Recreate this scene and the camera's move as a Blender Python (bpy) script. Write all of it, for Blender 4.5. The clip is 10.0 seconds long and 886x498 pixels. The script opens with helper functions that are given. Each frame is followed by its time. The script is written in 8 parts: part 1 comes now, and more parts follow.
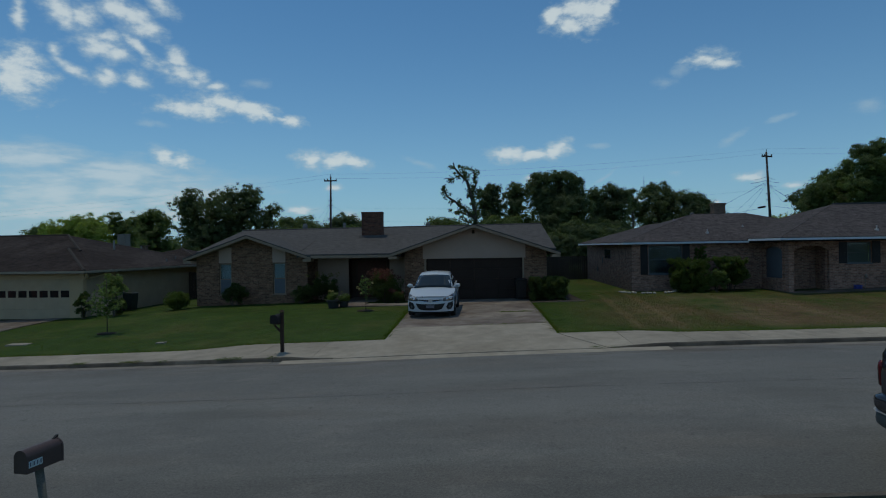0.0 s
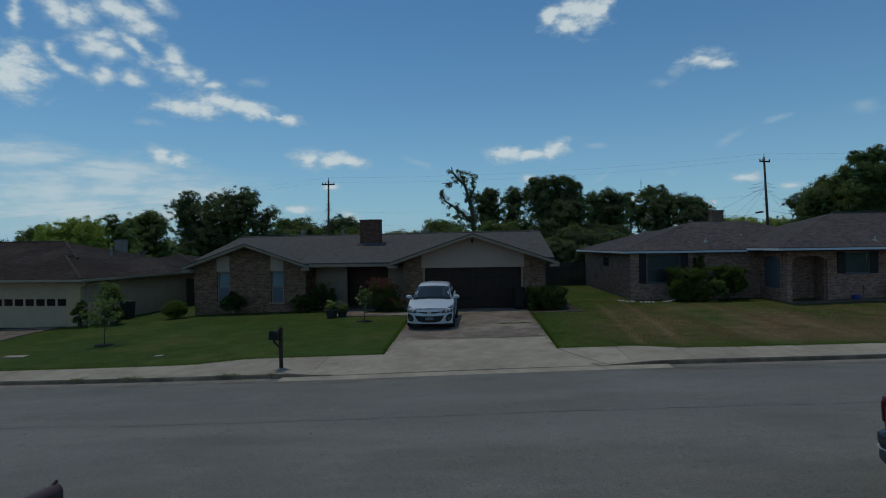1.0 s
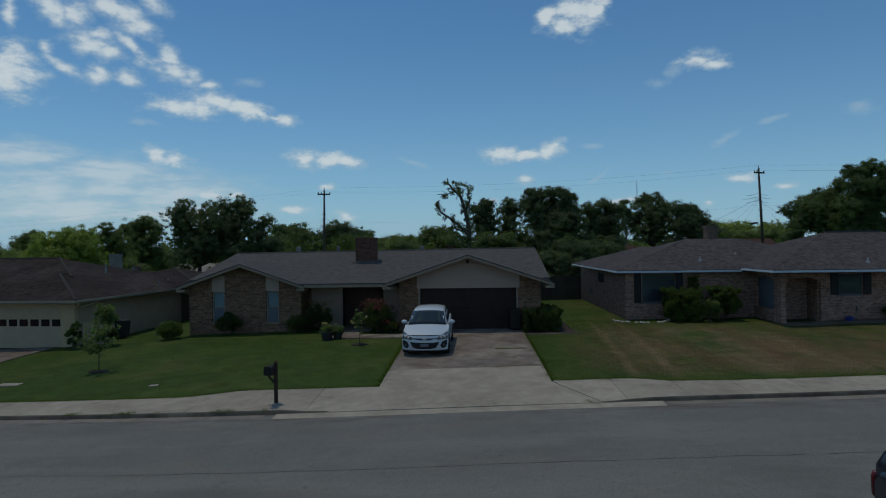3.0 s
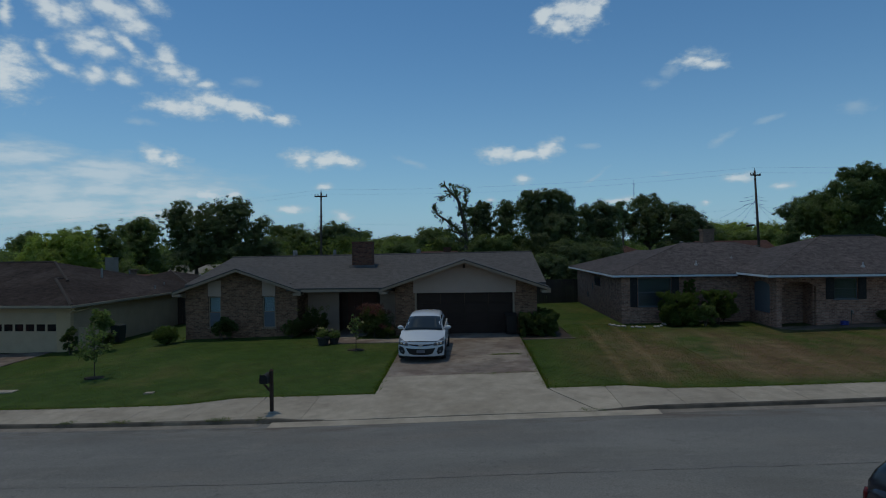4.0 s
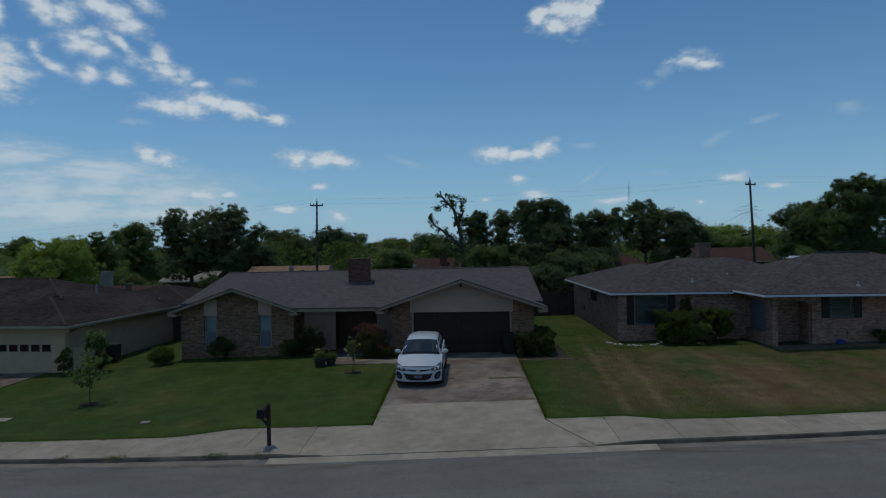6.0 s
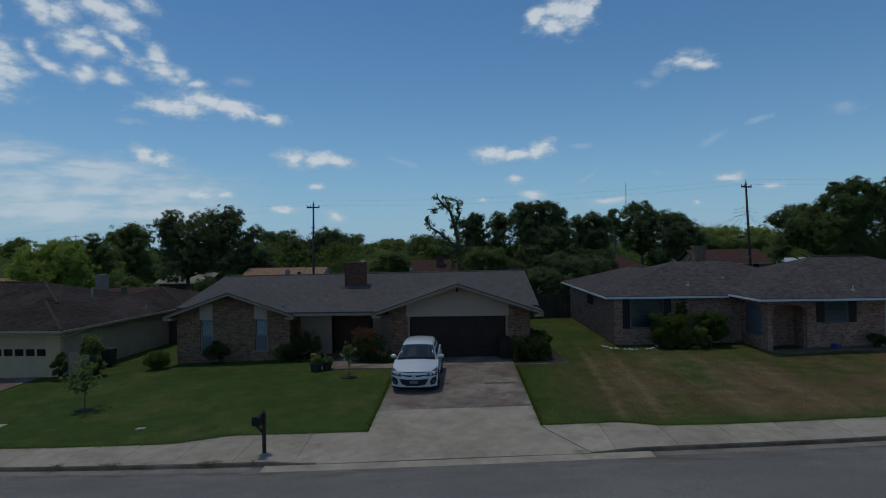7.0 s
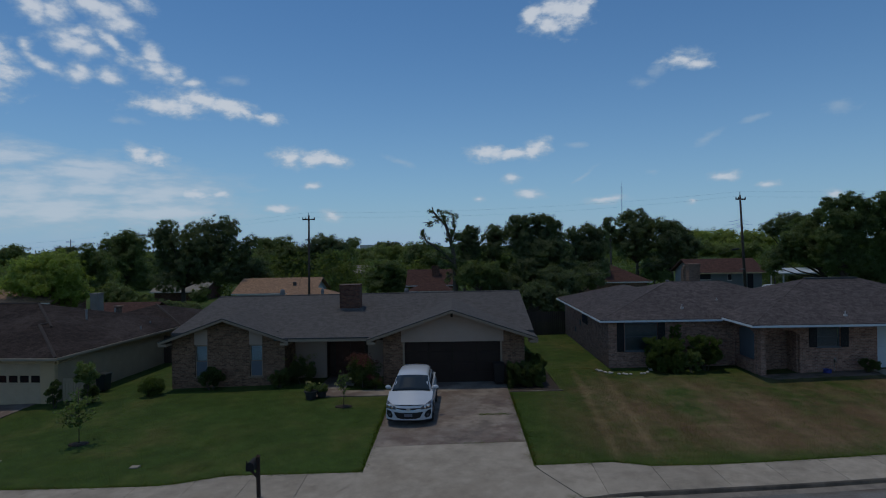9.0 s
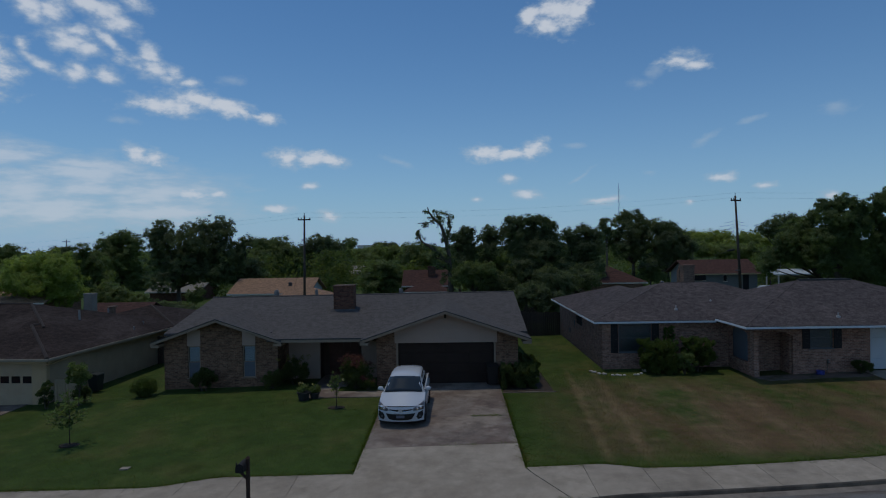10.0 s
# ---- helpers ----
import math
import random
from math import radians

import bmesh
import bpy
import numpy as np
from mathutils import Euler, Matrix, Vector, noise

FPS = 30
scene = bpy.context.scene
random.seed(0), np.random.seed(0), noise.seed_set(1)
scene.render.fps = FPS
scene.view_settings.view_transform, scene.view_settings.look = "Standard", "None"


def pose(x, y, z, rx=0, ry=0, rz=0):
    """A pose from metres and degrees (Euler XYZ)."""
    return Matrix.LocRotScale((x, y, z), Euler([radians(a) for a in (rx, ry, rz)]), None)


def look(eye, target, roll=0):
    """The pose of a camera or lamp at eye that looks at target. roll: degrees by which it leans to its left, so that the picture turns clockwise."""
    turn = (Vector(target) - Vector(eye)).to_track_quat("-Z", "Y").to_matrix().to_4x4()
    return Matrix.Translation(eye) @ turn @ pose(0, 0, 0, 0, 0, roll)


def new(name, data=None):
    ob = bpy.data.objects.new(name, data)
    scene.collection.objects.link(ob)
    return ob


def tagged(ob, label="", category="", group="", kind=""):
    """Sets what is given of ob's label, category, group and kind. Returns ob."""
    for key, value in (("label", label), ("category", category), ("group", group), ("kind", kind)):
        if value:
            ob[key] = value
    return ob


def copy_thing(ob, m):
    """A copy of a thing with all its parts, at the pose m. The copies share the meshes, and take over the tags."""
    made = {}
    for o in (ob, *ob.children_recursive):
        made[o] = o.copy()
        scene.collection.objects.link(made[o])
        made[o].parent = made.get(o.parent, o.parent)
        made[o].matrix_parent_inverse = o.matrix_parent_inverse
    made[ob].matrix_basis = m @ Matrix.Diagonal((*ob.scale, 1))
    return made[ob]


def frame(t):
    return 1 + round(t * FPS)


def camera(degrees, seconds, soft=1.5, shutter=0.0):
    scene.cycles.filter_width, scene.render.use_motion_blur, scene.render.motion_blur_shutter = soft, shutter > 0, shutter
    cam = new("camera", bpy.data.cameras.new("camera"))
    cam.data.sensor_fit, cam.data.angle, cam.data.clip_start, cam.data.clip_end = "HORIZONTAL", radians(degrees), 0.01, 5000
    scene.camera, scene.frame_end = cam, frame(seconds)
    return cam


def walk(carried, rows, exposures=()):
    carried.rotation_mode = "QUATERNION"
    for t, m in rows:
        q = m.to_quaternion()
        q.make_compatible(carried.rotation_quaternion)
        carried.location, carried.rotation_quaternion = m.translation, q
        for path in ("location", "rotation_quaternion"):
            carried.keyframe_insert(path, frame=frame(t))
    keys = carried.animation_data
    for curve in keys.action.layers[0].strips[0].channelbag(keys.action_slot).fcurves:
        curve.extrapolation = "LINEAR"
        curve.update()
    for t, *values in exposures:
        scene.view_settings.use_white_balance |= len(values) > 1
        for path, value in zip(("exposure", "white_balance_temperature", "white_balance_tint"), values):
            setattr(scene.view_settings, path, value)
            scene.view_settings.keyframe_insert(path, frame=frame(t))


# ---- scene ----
cam = camera(71.8, 10.0, 1.1)
PATH = [
    (0, (-0.086, 0.034, 3.336), (-0.197, 2.031, 3.331), -0.9),
    (0.5, (-0.125, 0.067, 3.591), (-0.231, 2.064, 3.585), -0.8),
    (1, (-0.155, 0.084, 3.827), (-0.257, 2.081, 3.82), -0.8),
    (1.5, (-0.124, 0.11, 4.078), (-0.225, 2.107, 4.072), -0.8),
    (2, (-0.125, 0.095, 4.358), (-0.221, 2.093, 4.351), -0.8),
    (2.5, (-0.122, 0.061, 4.667), (-0.215, 2.059, 4.661), -0.8),
    (4, (-0.048, 0.05, 5.106), (-0.129, 2.048, 5.099), -0.8),
    (4.5, (-0.038, 0.042, 5.339), (-0.116, 2.041, 5.332), -0.9),
    (5, (-0.085, 0.07, 5.694), (-0.159, 2.069, 5.687), -0.9),
    (5.5, (-0.105, 0.097, 5.963), (-0.176, 2.096, 5.955), -0.9),
    (7, (-0.047, 0.092, 6.309), (-0.104, 2.091, 6.301), -0.9),
    (7.5, (0.023, 0.118, 6.602), (-0.032, 2.117, 6.593), -0.9),
    (8, (0.017, 0.113, 7.117), (-0.032, 2.112, 7.107), -0.9),
    (8.5, (0.017, 0.082, 7.559), (-0.03, 2.081, 7.549), -0.9),
    (9, (0.061, 0.038, 7.652), (0.016, 2.038, 7.641), -1.0),
    (9.5, (0.175, 0.057, 7.669), (0.135, 2.057, 7.657), -0.9),
    (10, (0.259, 0.089, 7.674), (0.222, 2.089, 7.664), -0.9),
]
walk(cam, [(t, look(eye, target, roll)) for t, eye, target, roll in PATH], [(0, -1.38, 8450, 2), (4, -1.39, 8400, 5), (6, -1.4, 8300, 7), (8, -1.44, 8150, 10), (10, -1.48, 8050, 12)])

# ---- world, sun, exposure ----
SUN = Vector((-0.21, 0.16, 1.0)).normalized()
SKY, SKY_AIR, SKY_DUST, CLOUD, HAZE = 0.15, 1.0, 0.0, 1.62, 1.5
world = bpy.data.worlds.new("sky")
scene.world = world
world.use_nodes = True


# azimuth, elevation, half width, half height and tilt in degrees
CLOUDS_HIGH = [
    (-37.6, 17.9, 0.45, 1.06, 0), (-34.7, 18.6, 1.58, 0.95, -30), (-33.5, 18.4, 1.21, 1.06, -35), (-30.8, 19.3, 1.48, 0.74, -20), (-29.5, 18.8, 1.5, 0.95, -25), (-28.5, 18.3, 1.09, 0.74, -20),
    (-27.4, 20.0, 1.11, 0.63, -30), (-32.2, 16.5, 1.85, 0.95, -15), (-31.2, 16.1, 1.05, 0.63, -10), (-31.6, 17.2, 1.04, 0.42, 0), (-35.3, 15.7, 0.47, 0.37, -25), (-29.3, 16.7, 1.29, 0.37, -40),
]
CLOUDS_WEST = [
    (-26.4, 16.2, 0.81, 0.69, -45), (-26.0, 14.9, 2.03, 0.69, -12), (-27.3, 15.1, 0.67, 0.42, -10), (-24.4, 14.8, 0.92, 0.48, -20), (-23.2, 14.2, 0.84, 0.42, 0), (-34.0, 14.4, 1.6, 0.37, -25),
    (-32.0, 14.0, 0.91, 0.63, 10), (-31.6, 14.5, 0.83, 0.42, -20), (-29.6, 14.3, 0.94, 0.63, -10),
]
CLOUDS_EAST = [
    (10.0, 20.7, 1.97, 1.59, 15), (8.7, 19.5, 1.35, 0.95, 0), (7.2, 20.1, 1.05, 0.69, 25), (11.7, 20.5, 1.03, 1.06, 30), (-15.2, 8.1, 1.4, 0.69, 0), (-13.2, 8.1, 1.78, 0.69, 2),
    (-11.4, 8.0, 1.44, 0.48, -8), (20.3, 15.5, 1.54, 0.58, 5), (21.4, 15.0, 1.19, 0.37, -8), (3.1, 8.5, 1.69, 0.63, 0), (5.4, 8.5, 1.47, 0.48, 0), (7.5, 8.7, 1.25, 0.74, 25),
    (-37.5, 13.7, 1.68, 1.78, 0), (-25.1, 12.2, 2.81, 0.65, -2), (-22.8, 12.8, 2.09, 0.83, -5), (-20.5, 12.4, 2.15, 0.65, -12), (-19.0, 12.0, 0.82, 0.41, -30), (-16.8, 11.5, 1.11, 0.41, 0),
    (-27.6, 8.1, 0.99, 0.65, -20), (-26.2, 7.8, 1.21, 0.54, -15),
]
PUFFS = [
    (5.1, 6.1, 0.74, 0.42, 0), (6.9, 4.6, 1.05, 0.42, 0), (13.7, 3.9, 1.62, 0.32, 0), (20.9, 3.5, 0.43, 0.26, 0), (23.4, 5.5, 1.02, 0.32, 0), (26.6, 4.6, 0.63, 0.26, 0),
    (31.4, 3.6, 0.58, 0.32, 0), (-11.6, 3.0, 0.82, 0.48, 0), (-13.2, 5.6, 0.71, 0.32, 0), (-16.0, 3.6, 1.25, 0.32, 0), (-23.2, 4.8, 1.4, 0.53, 0), (-20.9, 4.9, 0.86, 0.48, 0),
    (2.2, 4.3, 0.48, 0.26, 0), (-17.6, 11.6, 0.89, 0.21, -5),
]
WISPS = [
    (-28.6, 10.8, 1.09, 0.26, 0), (-5.1, 7.8, 1.16, 0.26, -20), (11.1, 8.9, 0.72, 0.21, 0), (17.7, 6.2, 0.59, 0.21, 0), (22.4, 8.8, 0.95, 0.3, 25),
    (25.9, 10.1, 0.75, 0.22, 12), (11.5, 6.0, 1.13, 0.16, 35), (31.8, 10.3, 0.95, 0.48, 0), (17.1, 13.9, 0.79, 0.37, 0),
    (18.4, 14.9, 0.78, 0.48, 35), (-19.9, 14.6, 1.1, 0.37, 0),
]
VEILS = [
    (-36.9, 7.5, 2.65, 0.69, 0), (-30.8, 6.4, 3.58, 0.85, -3), (-31.2, 5.1, 2.51, 0.63, 0), (-35.8, 4.8, 2.7, 1.27, 0), (-26.1, 4.8, 3.6, 1.27, 0), (-34.3, 3.3, 5.16, 0.95, 0),
    (-26.1, 3.2, 4.05, 0.85, 0), (-31.2, 7.0, 2.93, 0.42, 0),
]


def build_world():
    nt = world.node_tree
    nt.nodes.clear()
    N, L = nt.nodes.new, nt.links.new

    def math_node(op, a, b=None):
        m = N("ShaderNodeMath")
        m.operation = op
        for k, v in enumerate((a, b)):
            if v is None:
                continue
            if isinstance(v, (int, float)):
                m.inputs[k].default_value = v
            else:
                L(v, m.inputs[k])
        return m.outputs[0]

    out = N("ShaderNodeOutputWorld")
    sky = N("ShaderNodeTexSky")
    sky.sky_type, sky.sun_disc = "NISHITA", False
    sky.sun_elevation = math.asin(SUN.z)
    sky.sun_rotation = math.atan2(SUN.x, SUN.y)
    sky.air_density, sky.dust_density, sky.ozone_density = SKY_AIR, SKY_DUST, 1.0
    bg = N("ShaderNodeBackground")
    bg.inputs["Strength"].default_value = SKY
    tint = N("ShaderNodeMix")
    tint.data_type, tint.blend_type = "RGBA", "MULTIPLY"
    tint.inputs[0].default_value = 1.0
    tint.inputs[7].default_value = (0.46, 1.07, 1.69, 1)
    L(sky.outputs[0], tint.inputs[6])
    L(tint.outputs[2], bg.inputs["Color"])
    hazy = N("ShaderNodeBackground")
    hazy.inputs["Color"].default_value, hazy.inputs["Strength"].default_value = (0.42, 0.735, 1.26, 1), HAZE
    cloud = N("ShaderNodeBackground")
    cloud.inputs["Strength"].default_value = CLOUD
    # direction as azimuth and elevation in degrees, shaken by noise
    tc, sep = N("ShaderNodeTexCoord"), N("ShaderNodeSeparateXYZ")
    L(tc.outputs["Generated"], sep.inputs[0])
    az = math_node("MULTIPLY", math_node("ARCTAN2", sep.outputs[0], sep.outputs[1]), 57.296)
    el = math_node("MULTIPLY", math_node("ARCSINE", sep.outputs[2]), 57.296)
    flat = N("ShaderNodeCombineXYZ")
    L(az, flat.inputs[0])
    L(el, flat.inputs[1])

    def fbm(scale, detail, sx=1.0, sy=1.0, seed=0.0, rough=0.6):
        mp = N("ShaderNodeMapping")
        mp.inputs["Scale"].default_value = (sx, sy, 1)
        mp.inputs["Location"].default_value = (seed, seed * 0.7, seed)
        L(flat.outputs[0], mp.inputs["Vector"])
        n = N("ShaderNodeTexNoise")
        n.inputs["Scale"].default_value, n.inputs["Detail"].default_value, n.inputs["Roughness"].default_value = scale, detail, rough
        L(mp.outputs[0], n.inputs["Vector"])
        return n

    warp = fbm(0.55, 6, 0.8, 1.3, 3.0)
    shift = N("ShaderNodeVectorMath")
    shift.operation = "MULTIPLY_ADD"
    L(warp.outputs["Color"], shift.inputs[0])
    shift.inputs[1].default_value = (1.1, 0.6, 0)
    L(flat.outputs[0], shift.inputs[2])

    def cover(spots, grow=1.15):
        acc = None
        for a, e, w, h, tilt in spots:
            mp = N("ShaderNodeMapping")
            mp.vector_type = "TEXTURE"
            mp.inputs["Location"].default_value = (a + 0.55, e + 0.3, 0)
            mp.inputs["Rotation"].default_value = (0, 0, radians(tilt))
            mp.inputs["Scale"].default_value = (w * grow, h * grow, 1)
            L(shift.outputs[0], mp.inputs["Vector"])
            ln = N("ShaderNodeVectorMath")
            ln.operation = "LENGTH"
            L(mp.outputs[0], ln.inputs[0])
            v = math_node("SUBTRACT", 1.0, ln.outputs["Value"])
            acc = v if acc is None else math_node("MAXIMUM", acc, v)
        return acc

    def soft(v, a, b, top):
        r = N("ShaderNodeMapRange")
        r.interpolation_type = "SMOOTHSTEP"
        r.inputs["From Min"].default_value, r.inputs["From Max"].default_value, r.inputs["To Max"].default_value = a, b, top
        L(v, r.inputs["Value"])
        return r.outputs[0]

    puff = fbm(0.8, 9, 0.75, 1.3, 11.0, 0.6)
    wob = math_node("MULTIPLY_ADD", puff.outputs[0], 1.9)
    wob.node.inputs[2].default_value = -0.95
    thick = soft(math_node("ADD", cover(CLOUDS_EAST, 1.5), wob), -0.12, 0.9, 0.92)
    broken = soft(math_node("ADD", cover(CLOUDS_HIGH + CLOUDS_WEST, 1.5), wob), -0.15, 1.05, 0.88)
    thick = math_node("MAXIMUM", thick, broken)
    small = soft(math_node("ADD", cover(PUFFS, 1.55), wob), -0.12, 1.05, 0.85)
    wispy = soft(math_node("ADD", cover(WISPS, 1.6), wob), -0.05, 1.1, 0.34)
    streak = fbm(0.7, 8, 0.5, 1.9, 23.0, 0.6)
    wob2 = math_node("MULTIPLY_ADD", streak.outputs[0], 2.0)
    wob2.node.inputs[2].default_value = -1.0
    thin = math_node("MAXIMUM", math_node("MAXIMUM", small, wispy), soft(math_node("ADD", cover(VEILS, 1.6), wob2), -0.6, 1.0, 0.68))
    # unseen loose clouds added outside the view, to whiten the sky's fill light
    rest = N("ShaderNodeTexNoise")
    rest.inputs["Scale"].default_value, rest.inputs["Detail"].default_value, rest.inputs["Roughness"].default_value = 4.2, 8, 0.6
    L(tc.outputs["Generated"], rest.inputs["Vector"])
    away = math_node("MULTIPLY", soft(rest.outputs[0], 0.48, 0.64, 0.87), soft(math_node("ABSOLUTE", az), 44, 54, 1.0))
    high = math_node("MULTIPLY", soft(rest.outputs[0], 0.5, 0.66, 0.82), soft(el, 24, 30, 1.0))
    total = math_node("MAXIMUM", math_node("MAXIMUM", thick, thin), math_node("MAXIMUM", away, high))
    total = math_node("MULTIPLY", total, soft(el, -1.0, 0.8, 1.0))
    # white tops, greyer bellies
    tone = N("ShaderNodeMix")
    tone.data_type = "RGBA"
    tone.inputs[6].default_value, tone.inputs[7].default_value = (0.52, 0.76, 1.1, 1), (0.8, 1.0, 1.33, 1)
    L(soft(total, 0.25, 0.9, 1.0), tone.inputs[0])
    L(tone.outputs[2], cloud.inputs["Color"])
    mix = N("ShaderNodeMixShader")
    L(total, mix.inputs[0])
    low = N("ShaderNodeMixShader")
    L(math_node("MULTIPLY", math_node("EXPONENT", math_node("MULTIPLY", math_node("MAXIMUM", el, 0.0), -0.14)), 0.92), low.inputs[0])
    L(bg.outputs[0], low.inputs[1])
    L(hazy.outputs[0], low.inputs[2])
    L(low.outputs[0], mix.inputs[1])
    L(cloud.outputs[0], mix.inputs[2])
    L(mix.outputs[0], out.inputs[0])


build_world()
sun = new("sun", bpy.data.lights.new("sun", "SUN"))
sun.data.energy, sun.data.angle, sun.data.color = 2.6, radians(0.53), (1.0, 0.98, 0.95)
sun.matrix_world = look(SUN * 60, (0, 0, 0))


# ---- materials ----
def mat(name, base, rough=0.8, var=0.25, scale=6.0, fine=60.0, bump=0.2, dist=0.01, metal=0.0, second=None, second_scale=0.6, second_amount=0.5, random=0.0, spec=0.3):
    """A noisy surface: base colour varied at two scales, a second colour in patches, fine relief."""
    m = bpy.data.materials.new(name)
    m.use_nodes = True
    nt = m.node_tree
    N, L = nt.nodes.new, nt.links.new
    b = nt.nodes["Principled BSDF"]
    b.inputs["Roughness"].default_value = rough
    b.inputs["Metallic"].default_value = metal
    b.inputs["Specular IOR Level"].default_value = spec
    tc = N("ShaderNodeTexCoord")
    n1, n2 = N("ShaderNodeTexNoise"), N("ShaderNodeTexNoise")
    for n, s in ((n1, scale), (n2, fine)):
        n.inputs["Scale"].default_value = s
        n.inputs["Detail"].default_value = 6
        L(tc.outputs["Object"], n.inputs["Vector"])
    add = N("ShaderNodeMath")
    add.operation = "ADD"
    L(n1.outputs[0], add.inputs[0])
    L(n2.outputs[0], add.inputs[1])
    rng = N("ShaderNodeMapRange")
    rng.inputs["From Min"].default_value, rng.inputs["From Max"].default_value = 0.6, 1.4
    rng.inputs["To Min"].default_value, rng.inputs["To Max"].default_value = 1 - var, 1 + var
    L(add.outputs[0], rng.inputs["Value"])
    col = N("ShaderNodeMix")
    col.data_type = "RGBA"
    col.inputs[6].default_value = (*base, 1)
    col.inputs[7].default_value = (*(second or base), 1)
    if second:
        n3 = N("ShaderNodeTexNoise")
        n3.inputs["Scale"].default_value = second_scale
        n3.inputs["Detail"].default_value = 8
        n3.inputs["Roughness"].default_value = 0.65
        L(tc.outputs["Object"], n3.inputs["Vector"])
        r3 = N("ShaderNodeMapRange")
        r3.inputs["From Min"].default_value, r3.inputs["From Max"].default_value = 0.62 - 0.3 * second_amount, 0.72 - 0.2 * second_amount
        L(n3.outputs[0], r3.inputs["Value"])
        L(r3.outputs[0], col.inputs[0])
    else:
        col.inputs[0].default_value = 0
    mul = N("ShaderNodeVectorMath")
    mul.operation = "SCALE"
    L(col.outputs[2], mul.inputs[0])
    if random:
        oi = N("ShaderNodeObjectInfo")
        r4 = N("ShaderNodeMapRange")
        r4.inputs["To Min"].default_value, r4.inputs["To Max"].default_value = 1 - random, 1 + random
        L(oi.outputs["Random"], r4.inputs["Value"])
        m4 = N("ShaderNodeMath")
        m4.operation = "MULTIPLY"
        L(rng.outputs[0], m4.inputs[0])
        L(r4.outputs[0], m4.inputs[1])
        L(m4.outputs[0], mul.inputs["Scale"])
    else:
        L(rng.outputs[0], mul.inputs["Scale"])
    L(mul.outputs[0], b.inputs["Base Color"])
    if bump:
        bp = N("ShaderNodeBump")
        bp.inputs["Strength"].default_value, bp.inputs["Distance"].default_value = bump, dist
        L(n2.outputs[0], bp.inputs["Height"])
        L(bp.outputs[0], b.inputs["Normal"])
    return m


def coursed(name, c1, c2, mortar, w, h, joint, rough=0.85, zmul=1.0, var=0.35, bump=0.5, dark=0.0):
    """Bricks or shingles in courses on upright or sloping faces: along the face x + y, up it z."""
    m = mat(name, c1, rough, var, 3.5, 14, 0.0, spec=0.08)
    nt = m.node_tree
    N, L = nt.nodes.new, nt.links.new
    b = nt.nodes["Principled BSDF"]
    tc = N("ShaderNodeTexCoord")
    sep, com = N("ShaderNodeSeparateXYZ"), N("ShaderNodeCombineXYZ")
    L(tc.outputs["Object"], sep.inputs[0])
    a, z = N("ShaderNodeMath"), N("ShaderNodeMath")
    a.operation, z.operation = "ADD", "MULTIPLY"
    L(sep.outputs[0], a.inputs[0])
    L(sep.outputs[1], a.inputs[1])
    L(sep.outputs[2], z.inputs[0])
    z.inputs[1].default_value = zmul
    L(a.outputs[0], com.inputs[0])
    L(z.outputs[0], com.inputs[1])
    br = N("ShaderNodeTexBrick")
    br.inputs["Scale"].default_value = 1
    br.inputs["Brick Width"].default_value, br.inputs["Row Height"].default_value = w, h
    br.inputs["Mortar Size"].default_value = joint
    br.inputs["Color1"].default_value, br.inputs["Color2"].default_value, br.inputs["Mortar"].default_value = (*c1, 1), (*c2, 1), (*mortar, 1)
    br.inputs["Bias"].default_value = dark
    L(com.outputs[0], br.inputs["Vector"])
    scale = b.inputs["Base Color"].links[0].from_node
    L(br.outputs["Color"], scale.inputs[0])
    bp = N("ShaderNodeBump")
    bp.inputs["Strength"].default_value, bp.inputs["Distance"].default_value = bump, 0.006
    bp.invert = True
    L(br.outputs["Fac"], bp.inputs["Height"])
    L(bp.outputs[0], b.inputs["Normal"])
    return m


def leafy(name, base, light, rough=0.6, spec=0.3):
    """Leaves: colour varied leaf by leaf, some light let through."""
    m = bpy.data.materials.new(name)
    m.use_nodes = True
    nt = m.node_tree
    N, L = nt.nodes.new, nt.links.new
    b = nt.nodes["Principled BSDF"]
    b.inputs["Roughness"].default_value = rough
    b.inputs["Specular IOR Level"].default_value = spec
    g = N("ShaderNodeNewGeometry")
    tc = N("ShaderNodeTexCoord")
    n = N("ShaderNodeTexNoise")
    n.inputs["Scale"].default_value, n.inputs["Detail"].default_value = 0.55, 4
    L(tc.outputs["Object"], n.inputs["Vector"])
    add = N("ShaderNodeMath")
    add.operation = "MULTIPLY_ADD"
    add.inputs[1].default_value = 0.3
    L(g.outputs["Random Per Island"], add.inputs[0])
    L(n.outputs[0], add.inputs[2])
    r = N("ShaderNodeMapRange")
    r.inputs["From Min"].default_value, r.inputs["From Max"].default_value = 0.4, 0.95
    L(add.outputs[0], r.inputs["Value"])
    mix = N("ShaderNodeMix")
    mix.data_type = "RGBA"
    mix.inputs[6].default_value, mix.inputs[7].default_value = (*base, 1), (*light, 1)
    L(r.outputs[0], mix.inputs[0])
    L(mix.outputs[2], b.inputs["Base Color"])
    tr = N("ShaderNodeBsdfTranslucent")
    sc = N("ShaderNodeVectorMath")
    sc.operation = "MULTIPLY"
    sc.inputs[1].default_value = (1.9, 2.0, 1.3)
    L(mix.outputs[2], sc.inputs[0])
    L(sc.outputs[0], tr.inputs["Color"])
    ms = N("ShaderNodeMixShader")
    ms.inputs[0].default_value = 0.5
    L(b.outputs[0], ms.inputs[1])
    L(tr.outputs[0], ms.inputs[2])
    L(ms.outputs[0], nt.nodes["Material Output"].inputs[0])
    return m


